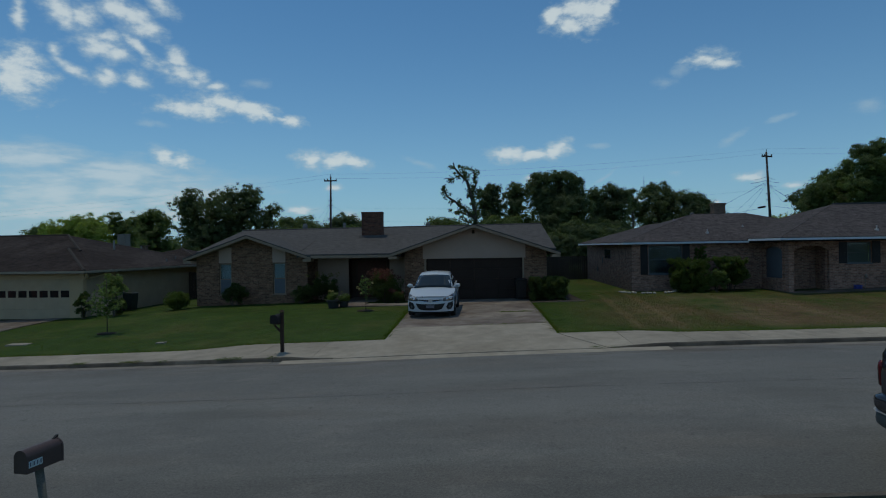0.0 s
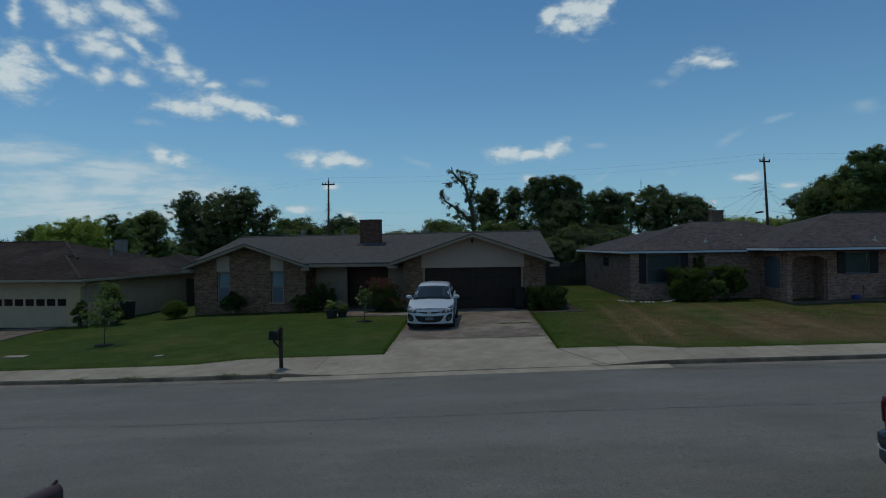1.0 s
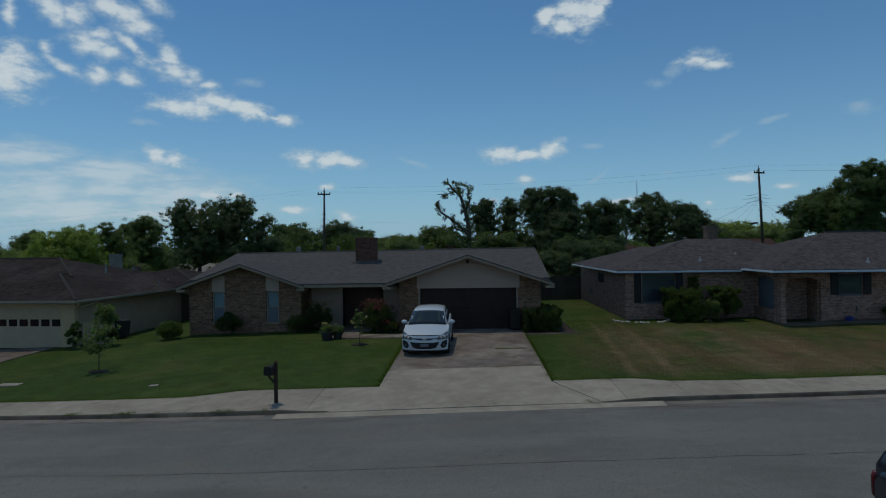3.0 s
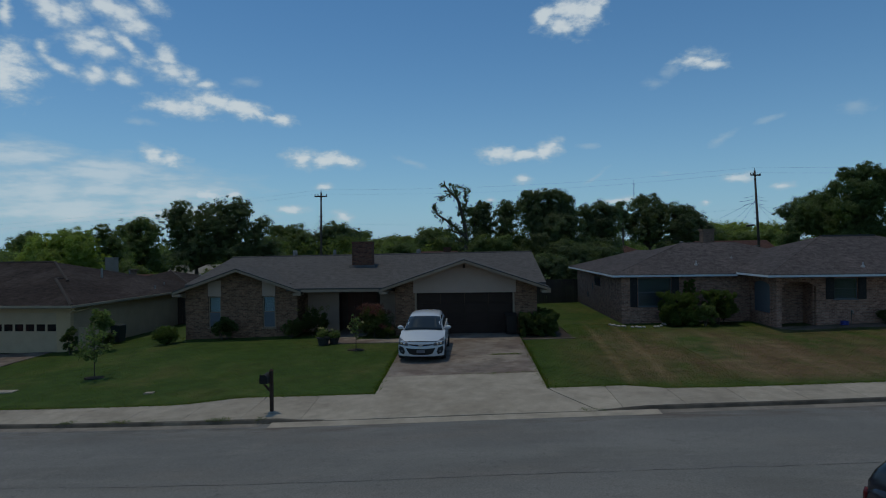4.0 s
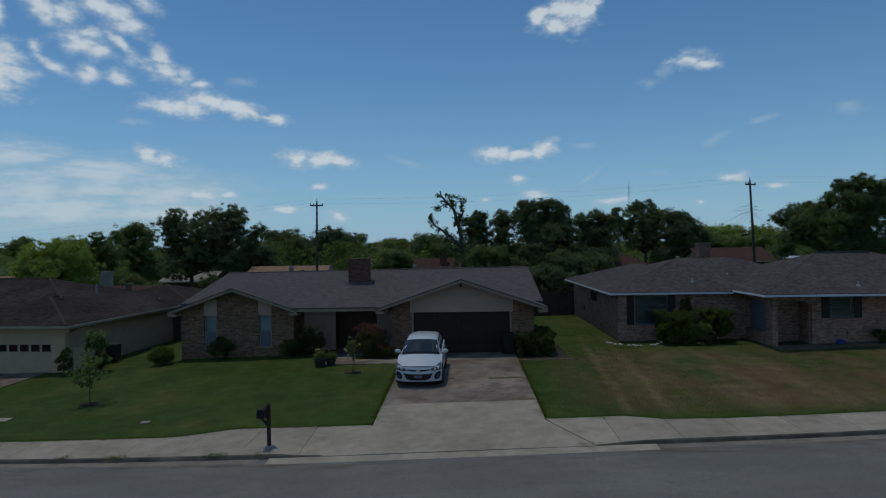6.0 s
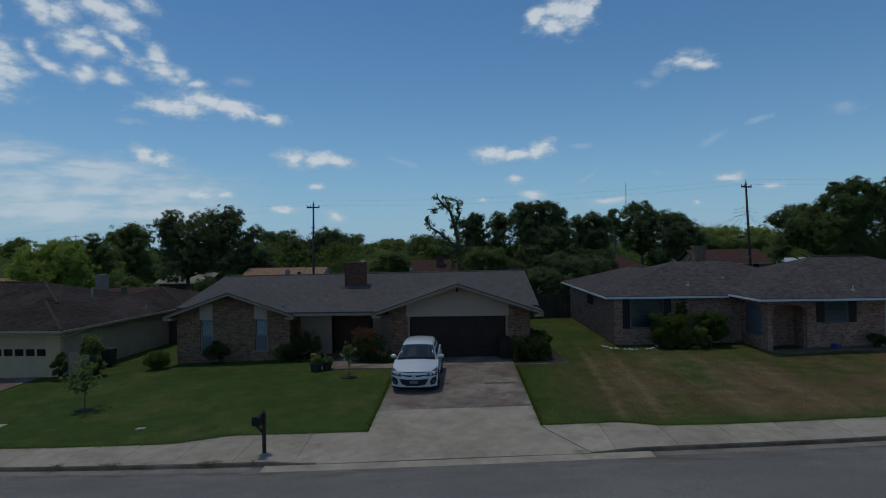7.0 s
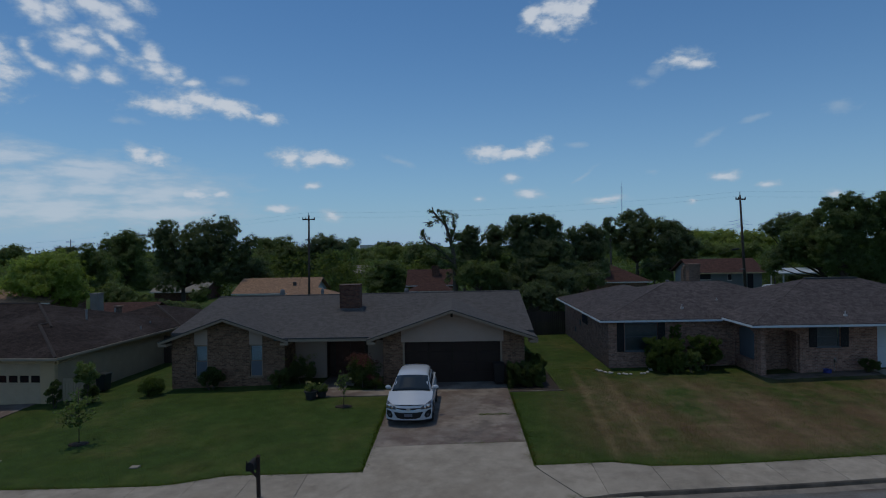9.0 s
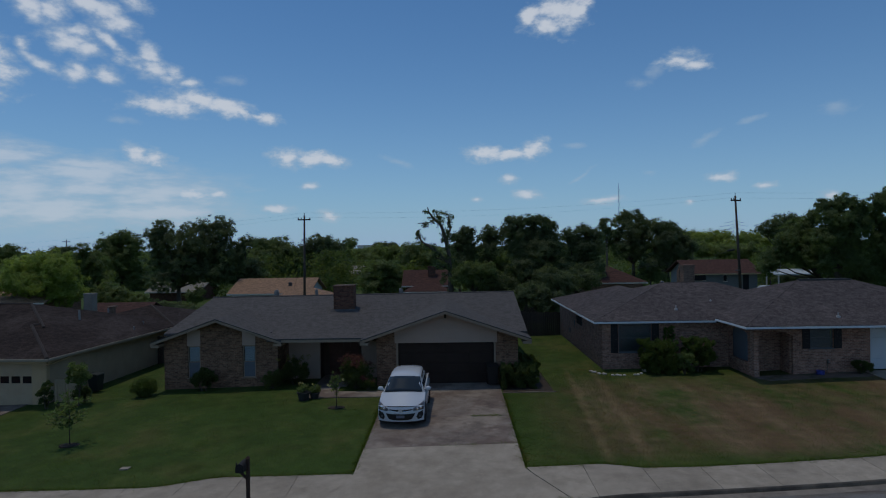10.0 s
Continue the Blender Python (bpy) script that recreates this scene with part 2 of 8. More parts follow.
def glass(name, tint=(0.03, 0.04, 0.05), rough=0.06):
    m = bpy.data.materials.new(name)
    m.use_nodes = True
    b = m.node_tree.nodes["Principled BSDF"]
    b.inputs["Base Color"].default_value = (*tint, 1)
    b.inputs["Roughness"].default_value = rough
    b.inputs["IOR"].default_value = 1.5
    b.inputs["Specular IOR Level"].default_value = 0.6
    return m


M = {}
M["asphalt"] = mat("asphalt", (0.148, 0.149, 0.141), 0.92, 0.4, 30.0, 75, 0.12, 0.005, second=(0.126, 0.128, 0.121), second_scale=0.2, second_amount=0.8, spec=0.3)


def layer(m, colour, scale, lo, hi, amount, stretch=(1, 1, 1), detail=5):
    """A further patchy colour over a surface, such as stains, dust, weathering or painted shading."""
    nt = m.node_tree
    N, L = nt.nodes.new, nt.links.new
    sc = nt.nodes["Principled BSDF"].inputs["Base Color"].links[0].from_node
    old = sc.inputs[0].links[0].from_socket
    tc, mp, n, r, mix = N("ShaderNodeTexCoord"), N("ShaderNodeMapping"), N("ShaderNodeTexNoise"), N("ShaderNodeMapRange"), N("ShaderNodeMix")
    mp.inputs["Scale"].default_value = stretch
    n.inputs["Scale"].default_value, n.inputs["Detail"].default_value, n.inputs["Roughness"].default_value = scale, detail, 0.65
    r.interpolation_type = "SMOOTHSTEP"
    r.inputs["From Min"].default_value, r.inputs["From Max"].default_value, r.inputs["To Max"].default_value = lo, hi, amount
    mix.data_type = "RGBA"
    mix.inputs[7].default_value = (*colour, 1)
    L(tc.outputs["Object"], mp.inputs["Vector"])
    L(mp.outputs[0], n.inputs["Vector"])
    L(n.outputs[0], r.inputs["Value"])
    L(r.outputs[0], mix.inputs[0])
    L(old, mix.inputs[6])
    L(mix.outputs[2], sc.inputs[0])
    return m


def old_lane(m, colour, y0, y1):
    """Darker, older surfacing on the near side of the street."""
    nt = m.node_tree
    N, L = nt.nodes.new, nt.links.new
    sc = nt.nodes["Principled BSDF"].inputs["Base Color"].links[0].from_node
    old = sc.inputs[0].links[0].from_socket
    tc, sep, r, mix = N("ShaderNodeTexCoord"), N("ShaderNodeSeparateXYZ"), N("ShaderNodeMapRange"), N("ShaderNodeMix")
    r.interpolation_type = "SMOOTHSTEP"
    r.inputs["From Min"].default_value, r.inputs["From Max"].default_value = y0, y1
    mix.data_type = "RGBA"
    mix.inputs[7].default_value = (*colour, 1)
    L(tc.outputs["Object"], sep.inputs[0])
    L(sep.outputs[1], r.inputs["Value"])
    L(r.outputs[0], mix.inputs[0])
    L(old, mix.inputs[6])
    L(mix.outputs[2], sc.inputs[0])


old_lane(M["asphalt"], (0.098, 0.098, 0.09), 11.0, 6.8)
layer(M["asphalt"], (0.21, 0.21, 0.197), 34, 0.56, 0.78, 0.3, detail=4)
layer(M["asphalt"], (0.075, 0.077, 0.072), 24, 0.55, 0.79, 0.3, detail=5)
layer(M["asphalt"], (0.175, 0.178, 0.165), 0.35, 0.45, 0.7, 0.5, (0.25, 1.6, 1), 3)
layer(M["asphalt"], (0.105, 0.104, 0.095), 0.5, 0.5, 0.72, 0.65, (0.3, 1.2, 1), 3)
layer(M["asphalt"], (0.2, 0.19, 0.172), 1.1, 0.5, 0.72, 0.35, (0.6, 1.2, 1), 6)
layer(M["asphalt"], (0.088, 0.086, 0.08), 2.3, 0.54, 0.74, 0.4, (0.7, 1.2, 1), 6)
layer(M["asphalt"], (0.15, 0.128, 0.106), 0.22, 0.48, 0.68, 0.4, (0.5, 1.4, 1), 4)
layer(M["asphalt"], (0.06, 0.06, 0.057), 5.5, 0.63, 0.74, 0.5, detail=3)


def gutter_dirt(m, colour):
    """Brown silt washed along the far gutter, in broken patches."""
    nt = m.node_tree
    N, L = nt.nodes.new, nt.links.new
    sc = nt.nodes["Principled BSDF"].inputs["Base Color"].links[0].from_node
    old = sc.inputs[0].links[0].from_socket
    tc, sep = N("ShaderNodeTexCoord"), N("ShaderNodeSeparateXYZ")
    L(tc.outputs["Object"], sep.inputs[0])

    def op(kind, a, b, c=0.0):
        q = N("ShaderNodeMath")
        q.operation = kind
        for k, v in enumerate((a, b, c)):
            if isinstance(v, (int, float)):
                q.inputs[k].default_value = v
            else:
                L(v, q.inputs[k])
        return q.outputs[0]

    bend = op("ADD", sep.outputs[0], 2.0)
    away = op("SUBTRACT", sep.outputs[1], op("MULTIPLY_ADD", op("MULTIPLY", bend, bend), 0.0045, 17.2))
    near = N("ShaderNodeMapRange")
    near.interpolation_type = "SMOOTHSTEP"
    near.inputs["From Min"].default_value, near.inputs["From Max"].default_value = -1.7, -0.4
    L(away, near.inputs["Value"])
    mp, n, r, mix = N("ShaderNodeMapping"), N("ShaderNodeTexNoise"), N("ShaderNodeMapRange"), N("ShaderNodeMix")
    mp.inputs["Scale"].default_value = (0.35, 1.6, 1)
    n.inputs["Scale"].default_value, n.inputs["Detail"].default_value, n.inputs["Roughness"].default_value = 1.4, 8, 0.68
    L(tc.outputs["Object"], mp.inputs["Vector"])
    L(mp.outputs[0], n.inputs["Vector"])
    r.inputs["From Min"].default_value, r.inputs["From Max"].default_value = 0.46, 0.66
    L(n.outputs[0], r.inputs["Value"])
    mix.data_type = "RGBA"
    mix.inputs[7].default_value = (*colour, 1)
    L(op("MULTIPLY", near.outputs[0], r.outputs[0]), mix.inputs[0])
    L(old, mix.inputs[6])
    L(mix.outputs[2], sc.inputs[0])


gutter_dirt(M["asphalt"], (0.095, 0.075, 0.06))
M["tar"] = mat("tar", (0.05, 0.05, 0.052), 0.85, 0.3, 4, 60, 0.2)
M["concrete"] = mat("concrete", (0.305, 0.272, 0.22), 0.9, 0.22, 3, 45, 0.3, 0.004, second=(0.25, 0.222, 0.178), second_scale=0.6, random=0.07)
layer(M["concrete"], (0.17, 0.15, 0.118), 1.4, 0.55, 0.78, 0.6)
layer(M["concrete"], (0.2, 0.17, 0.13), 0.35, 0.48, 0.66, 0.45, (1, 1, 1), 3)
layer(M["concrete"], (0.37, 0.335, 0.28), 9, 0.56, 0.75, 0.5)
M["old_concrete"] = mat("old_concrete", (0.13, 0.099, 0.082), 0.9, 0.3, 2, 40, 0.3, 0.004, second=(0.2, 0.175, 0.15), second_scale=0.45, second_amount=0.5, random=0.05)
layer(M["old_concrete"], (0.25, 0.215, 0.175), 0.32, 0.5, 0.6, 0.75, (1, 1, 1), 4)
layer(M["old_concrete"], (0.07, 0.054, 0.047), 0.7, 0.52, 0.68, 0.6)
layer(M["old_concrete"], (0.27, 0.25, 0.22), 1.2, 0.58, 0.72, 0.6, (1.0, 0.5, 1))
# kerb darker than the slabs: its face's shade is in the colour, besides stains
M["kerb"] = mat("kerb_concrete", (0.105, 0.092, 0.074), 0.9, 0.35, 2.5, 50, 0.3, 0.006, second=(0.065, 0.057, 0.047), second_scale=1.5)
M["silt"] = mat("gutter_silt", (0.2, 0.18, 0.152), 0.95, 0.35, 3, 60, 0.3, 0.006, second=(0.14, 0.128, 0.112), second_scale=0.8)
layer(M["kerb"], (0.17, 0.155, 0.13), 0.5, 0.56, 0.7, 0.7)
M["grass"] = mat("lawn_grass", (0.037, 0.069, 0.017), 0.9, 0.45, 1.6, 45, 0.4, 0.03, second=(0.056, 0.082, 0.022), second_scale=0.35, second_amount=0.6, spec=0.08)
layer(M["grass"], (0.085, 0.074, 0.032), 0.35, 0.5, 0.72, 0.4)
layer(M["grass"], (0.03, 0.057, 0.008), 0.9, 0.52, 0.74, 0.6)


def dry_patch(m):
    """Sun-dried brown grass over the lawn to the right of the drive, with mower lines."""
    nt = m.node_tree
    N, L = nt.nodes.new, nt.links.new
    sc = nt.nodes["Principled BSDF"].inputs["Base Color"].links[0].from_node
    old = sc.inputs[0].links[0].from_socket
    tc, sep = N("ShaderNodeTexCoord"), N("ShaderNodeSeparateXYZ")
    L(tc.outputs["Object"], sep.inputs[0])
    fac = None
    for out, a, b in ((0, 2.6, 7.0), (1, 19.6, 21.5), (1, 33.0, 28.0), (0, 40.0, 25.0)):
        r = N("ShaderNodeMapRange")
        r.interpolation_type = "SMOOTHSTEP"
        r.inputs["From Min"].default_value, r.inputs["From Max"].default_value = a, b
        L(sep.outputs[out], r.inputs["Value"])
        if fac is None:
            fac = r.outputs[0]
        else:
            q = N("ShaderNodeMath")
            q.operation = "MULTIPLY"
            L(fac, q.inputs[0])
            L(r.outputs[0], q.inputs[1])
            fac = q.outputs[0]
    n = N("ShaderNodeTexNoise")
    n.inputs["Scale"].default_value, n.inputs["Detail"].default_value, n.inputs["Roughness"].default_value = 0.45, 7, 0.7
    mp = N("ShaderNodeMapping")
    mp.inputs["Scale"].default_value = (1.0, 0.55, 1.0)
    mp.inputs["Rotation"].default_value = (0, 0, 0.35)
    L(tc.outputs["Object"], mp.inputs["Vector"])
    L(mp.outputs[0], n.inputs["Vector"])
    r = N("ShaderNodeMapRange")
    r.inputs["From Min"].default_value, r.inputs["From Max"].default_value = 0.34, 0.56
    L(n.outputs[0], r.inputs["Value"])
    q = N("ShaderNodeMath")
    q.operation = "MULTIPLY"
    L(fac, q.inputs[0])
    L(r.outputs[0], q.inputs[1])
    mix = N("ShaderNodeMix")
    mix.data_type = "RGBA"
    # straw-coloured streaks along the mower's way
    s2, n2, r2, tone = N("ShaderNodeMapping"), N("ShaderNodeTexNoise"), N("ShaderNodeMapRange"), N("ShaderNodeMix")
    s2.inputs["Rotation"].default_value = (0, 0, -0.12)
    s2.inputs["Scale"].default_value = (1.0, 0.1, 1.0)
    n2.inputs["Scale"].default_value, n2.inputs["Detail"].default_value = 0.9, 9
    r2.inputs["From Min"].default_value, r2.inputs["From Max"].default_value = 0.42, 0.68
    tone.data_type = "RGBA"
    tone.inputs[6].default_value, tone.inputs[7].default_value = (0.112, 0.076, 0.043, 1), (0.165, 0.12, 0.072, 1)
    L(tc.outputs["Object"], s2.inputs["Vector"])
    L(s2.outputs[0], n2.inputs["Vector"])
    L(n2.outputs[0], r2.inputs["Value"])
    L(r2.outputs[0], tone.inputs[0])
    L(tone.outputs[2], mix.inputs[7])
    L(q.outputs[0], mix.inputs[0])
    L(old, mix.inputs[6])
    L(mix.outputs[2], sc.inputs[0])


def wheel_tracks(m, lines, colour, width):
    """Pale worn tracks along straight lines x = a + b * y."""
    nt = m.node_tree
    N, L = nt.nodes.new, nt.links.new
    sc = nt.nodes["Principled BSDF"].inputs["Base Color"].links[0].from_node
    old = sc.inputs[0].links[0].from_socket
    tc, sep, n = N("ShaderNodeTexCoord"), N("ShaderNodeSeparateXYZ"), N("ShaderNodeTexNoise")
    n.inputs["Scale"].default_value, n.inputs["Detail"].default_value = 1.3, 8
    L(tc.outputs["Object"], sep.inputs[0])
    L(tc.outputs["Object"], n.inputs["Vector"])

    def op(kind, a, b, c=None):
        q = N("ShaderNodeMath")
        q.operation = kind
        for k, v in enumerate((a, b, c)):
            if isinstance(v, (int, float)):
                q.inputs[k].default_value = v
            elif v is not None:
                L(v, q.inputs[k])
        return q.outputs[0]

    far = None
    for a, b in lines:
        d = op("ABSOLUTE", op("SUBTRACT", op("MULTIPLY_ADD", sep.outputs[1], -b, sep.outputs[0]), a), 0)
        far = d if far is None else op("MINIMUM", far, d)
    far = op("MULTIPLY_ADD", n.outputs[0], -width * 1.6, far)
    r = N("ShaderNodeMapRange")
    r.interpolation_type = "SMOOTHSTEP"
    r.inputs["From Min"].default_value, r.inputs["From Max"].default_value = width * 0.3, -width * 0.9
    r.inputs["To Max"].default_value = 0.62
    L(far, r.inputs["Value"])
    near = N("ShaderNodeMapRange")
    near.inputs["From Min"].default_value, near.inputs["From Max"].default_value = 36.0, 30.0
    L(sep.outputs[1], near.inputs["Value"])
    low = N("ShaderNodeMapRange")
    low.inputs["From Min"].default_value, low.inputs["From Max"].default_value = 19.6, 21.0
    L(sep.outputs[1], low.inputs["Value"])
    mix = N("ShaderNodeMix")
    mix.data_type = "RGBA"
    mix.inputs[7].default_value = (*colour, 1)
    L(op("MULTIPLY", op("MULTIPLY", r.outputs[0], near.outputs[0]), low.outputs[0]), mix.inputs[0])
    L(old, mix.inputs[6])
    L(mix.outputs[2], sc.inputs[0])


dry_patch(M["grass"])
wheel_tracks(M["grass"], ((3.7, 0.077), (5.05, 0.077)), (0.175, 0.135, 0.075), 0.3)
M["blades"] = leafy("grass_blades", (0.042, 0.075, 0.014), (0.08, 0.12, 0.025), 0.9, 0.05)
M["dry_blades"] = leafy("dry_grass_blades", (0.085, 0.062, 0.024), (0.18, 0.13, 0.055), 0.9, 0.05)
M["mulch"] = mat("mulch", (0.04, 0.03, 0.022), 0.95, 0.5, 8, 50, 0.8, 0.03)
M["brick"] = coursed("weathered_brick", (0.24, 0.13, 0.086), (0.115, 0.06, 0.042), (0.2, 0.145, 0.1), 0.21, 0.075, 0.008)
M["brick_r"] = coursed("pinkish_brick", (0.35, 0.19, 0.145), (0.18, 0.092, 0.072), (0.31, 0.235, 0.19), 0.21, 0.075, 0.008)
M["brick_dark"] = coursed("chimney_brick", (0.15, 0.066, 0.046), (0.08, 0.036, 0.027), (0.12, 0.085, 0.07), 0.21, 0.075, 0.008)
M["shingle"] = coursed("grey_shingle", (0.086, 0.084, 0.083), (0.079, 0.077, 0.077), (0.068, 0.066, 0.065), 0.32, 0.14, 0.006, 0.95, 3.0, 0.35, 0.25)
M["shingle_r"] = coursed("mottled_shingle", (0.074, 0.067, 0.068), (0.062, 0.056, 0.058), (0.054, 0.049, 0.051), 0.32, 0.14, 0.006, 0.95, 3.0, 0.6, 0.3)
M["shingle_l"] = coursed("brown_shingle", (0.038, 0.029, 0.026), (0.026, 0.02, 0.018), (0.02, 0.016, 0.015), 0.32, 0.14, 0.006, 0.95, 3.0, 0.6, 0.3)
layer_roof = (("shingle", (0.103, 0.1, 0.098), (0.064, 0.063, 0.064)), ("shingle_r", (0.1, 0.086, 0.085), (0.044, 0.037, 0.039)), ("shingle_l", (0.056, 0.046, 0.043), (0.018, 0.014, 0.014)))
M["shingle_tan"] = coursed("tan_shingle", (0.3, 0.19, 0.125), (0.22, 0.14, 0.095), (0.16, 0.105, 0.075), 0.32, 0.14, 0.006, 0.95, 3.0)
M["shingle_red"] = coursed("red_brown_shingle", (0.085, 0.046, 0.038), (0.06, 0.034, 0.03), (0.045, 0.027, 0.023), 0.32, 0.14, 0.006, 0.95, 3.0)
for key, pale, dark in layer_roof:
    f = 0.22 if key == "shingle" else 0.6
    layer(M[key], pale, 0.5, 0.48, 0.75, f, (1, 0.5, 1), 3)
    layer(M[key], dark, 0.8, 0.5, 0.78, f, (1.6, 0.4, 1), 4)
    layer(M[key], pale, 5.5, 0.52, 0.78, f * 0.5, (1.3, 0.3, 0.5))
    layer(M[key], dark, 7, 0.54, 0.78, f * 0.5, (1.3, 0.3, 0.5))
# large pale and dark blotches paint the shading of a sagging roof
layer(M["shingle_l"], (0.06, 0.05, 0.047), 0.3, 0.46, 0.66, 0.55, (1.0, 0.7, 1.0), 2)
layer(M["shingle_l"], (0.02, 0.016, 0.015), 0.6, 0.52, 0.68, 0.7, (1.5, 0.6, 1.0), 3)
layer(M["brick"], (0.3, 0.19, 0.125), 4.5, 0.53, 0.72, 0.5)
layer(M["brick"], (0.085, 0.05, 0.04), 5.5, 0.52, 0.72, 0.6)
layer(M["brick_r"], (0.32, 0.21, 0.165), 4.5, 0.53, 0.72, 0.5)
layer(M["brick_r"], (0.13, 0.078, 0.066), 5, 0.53, 0.73, 0.5)
M["white"] = mat("white_paint", (0.56, 0.53, 0.485), 0.55, 0.08, 2, 30, 0.05)
M["cream"] = mat("cream_paint", (0.47, 0.345, 0.21), 0.6, 0.1, 2, 30, 0.05)
M["siding"] = mat("grey_beige_siding", (0.38, 0.278, 0.23), 0.7, 0.08, 1.5, 30, 0.05)
M["blue_trim"] = mat("pale_blue_trim", (0.46, 0.53, 0.57), 0.55, 0.08, 2, 30, 0.05)
M["barge"] = mat("beige_bargeboard", (0.26, 0.195, 0.145), 0.7, 0.12, 2, 30, 0.05)
M["dark_trim"] = mat("dark_trim", (0.05, 0.05, 0.05), 0.6, 0.2, 3, 40, 0.1)
M["garage_dark"] = mat("dark_brown_door", (0.036, 0.024, 0.02), 0.6, 0.2, 2, 40, 0.1, spec=0.12)
M["shutter"] = mat("black_shutter", (0.009, 0.009, 0.012), 0.5, 0.2, 5, 40, 0.05)
M["blind"] = mat("pale_blind", (0.6, 0.68, 0.72), 0.6, 0.05, 3, 30, 0.0)
M["blind_dim"] = mat("dim_curtain", (0.13, 0.14, 0.15), 0.7, 0.15, 3, 30, 0.0)
M["screen"] = mat("insect_screen", (0.1, 0.12, 0.14), 0.8, 0.1, 4, 60, 0.0)
M["pane"] = glass("window_glass")


def clear_pane(name):
    """Thin window glass: what lies behind shows, with a sheen on top."""
    m = bpy.data.materials.new(name)
    m.use_nodes = True
    nt = m.node_tree
    N, L = nt.nodes.new, nt.links.new
    t, g, f, x = N("ShaderNodeBsdfTransparent"), N("ShaderNodeBsdfGlossy"), N("ShaderNodeFresnel"), N("ShaderNodeMixShader")
    t.inputs["Color"].default_value = (0.8, 0.86, 0.88, 1)
    g.inputs["Roughness"].default_value = 0.05
    f.inputs["IOR"].default_value = 1.5
    L(f.outputs[0], x.inputs[0])
    L(t.outputs[0], x.inputs[1])
    L(g.outputs[0], x.inputs[2])
    L(x.outputs[0], nt.nodes["Material Output"].inputs[0])
    return m


M["pane_clear"] = clear_pane("clear_window_glass")
M["metal"] = mat("grey_metal", (0.17, 0.17, 0.165), 0.6, 0.2, 5, 40, 0.05, metal=0.1)
# fence boards: tree shade is included in this dark brown
M["wood"] = mat("weathered_shaded_wood", (0.06, 0.043, 0.034), 0.85, 0.3, 3, 40, 0.3, 0.005, random=0.15)
M["pole"] = mat("pole_wood", (0.07, 0.055, 0.045), 0.9, 0.3, 3, 30, 0.3)
M["bark"] = mat("bark", (0.09, 0.075, 0.06), 0.95, 0.4, 4, 30, 0.8, 0.03)
M["wire"] = mat("wire", (0.03, 0.03, 0.03), 0.6, 0.1, 5, 30, 0.0)
M["oak"] = leafy("oak_leaves", (0.06, 0.085, 0.044), (0.13, 0.172, 0.078))
M["oakr"] = leafy("deep_green_leaves", (0.058, 0.09, 0.035), (0.125, 0.175, 0.062))
M["green"] = leafy("fresh_leaves", (0.095, 0.132, 0.04), (0.19, 0.24, 0.08))
M["mid"] = leafy("summer_leaves", (0.072, 0.106, 0.04), (0.15, 0.2, 0.07))
# paler leaves for the farther belt, some distance haze in the colour
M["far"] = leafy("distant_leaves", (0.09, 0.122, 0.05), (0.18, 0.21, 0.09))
# light green leaves, brightened so that the colour itself carries sunlight
M["lit"] = leafy("sun_tinted_leaves", (0.15, 0.205, 0.045), (0.28, 0.345, 0.095))
M["canopy"] = leafy("yellow_green_leaves", (0.16, 0.2, 0.055), (0.3, 0.35, 0.1))
M["shrub"] = leafy("shrub_leaves", (0.038, 0.058, 0.02), (0.09, 0.122, 0.036))
M["olive"] = leafy("olive_leaves", (0.1, 0.095, 0.03), (0.19, 0.17, 0.05))
M["shrub_r"] = leafy("dense_shrub_leaves", (0.042, 0.068, 0.018), (0.095, 0.14, 0.034))
M["pot"] = mat("dark_glazed_pot", (0.025, 0.028, 0.03), 0.5, 0.2, 4, 40, 0.05)
M["blue_grey"] = mat("blue_grey_siding", (0.36, 0.42, 0.44), 0.7, 0.12, 2, 30, 0.05)
M["far_siding"] = mat("grey_far_siding", (0.15, 0.17, 0.172), 0.7, 0.12, 2, 30, 0.05)
M["stone_tan"] = coursed("tan_brick", (0.2, 0.13, 0.095), (0.13, 0.085, 0.065), (0.18, 0.14, 0.11), 0.21, 0.075, 0.008)
M["red_flower"] = leafy("red_flowers", (0.1, 0.036, 0.036), (0.15, 0.07, 0.066))
M["yellow_flower"] = leafy("yellow_flowers", (0.35, 0.28, 0.1), (0.45, 0.42, 0.3))
M["stone"] = mat("pale_stone", (0.4, 0.37, 0.33), 0.85, 0.2, 6, 50, 0.4, 0.01, random=0.15)


# ---- mesh helpers ----
def add_box(bm, x0, x1, y0, y1, z0, z1):
    v = [bm.verts.new((x, y, z)) for z in (z0, z1) for x, y in ((x0, y0), (x1, y0), (x1, y1), (x0, y1))]
    for f in ((3, 2, 1, 0), (4, 5, 6, 7), (0, 1, 5, 4), (1, 2, 6, 5), (2, 3, 7, 6), (3, 0, 4, 7)):
        bm.faces.new([v[i] for i in f])
    return v


def add_slab(bm, pts, t):
    """A plate under the polygon pts, t thick straight down."""
    top = [bm.verts.new(p) for p in pts]
    low = [bm.verts.new((p[0], p[1], p[2] - t)) for p in pts]
    bm.faces.new(top)
    bm.faces.new(low[::-1])
    n = len(pts)
    for i in range(n):
        bm.faces.new((top[i], low[i], low[(i + 1) % n], top[(i + 1) % n]))


def add_solid(bm, pts, faces):
    v = [bm.verts.new(p) for p in pts]
    for f in faces:
        bm.faces.new([v[i] for i in f])


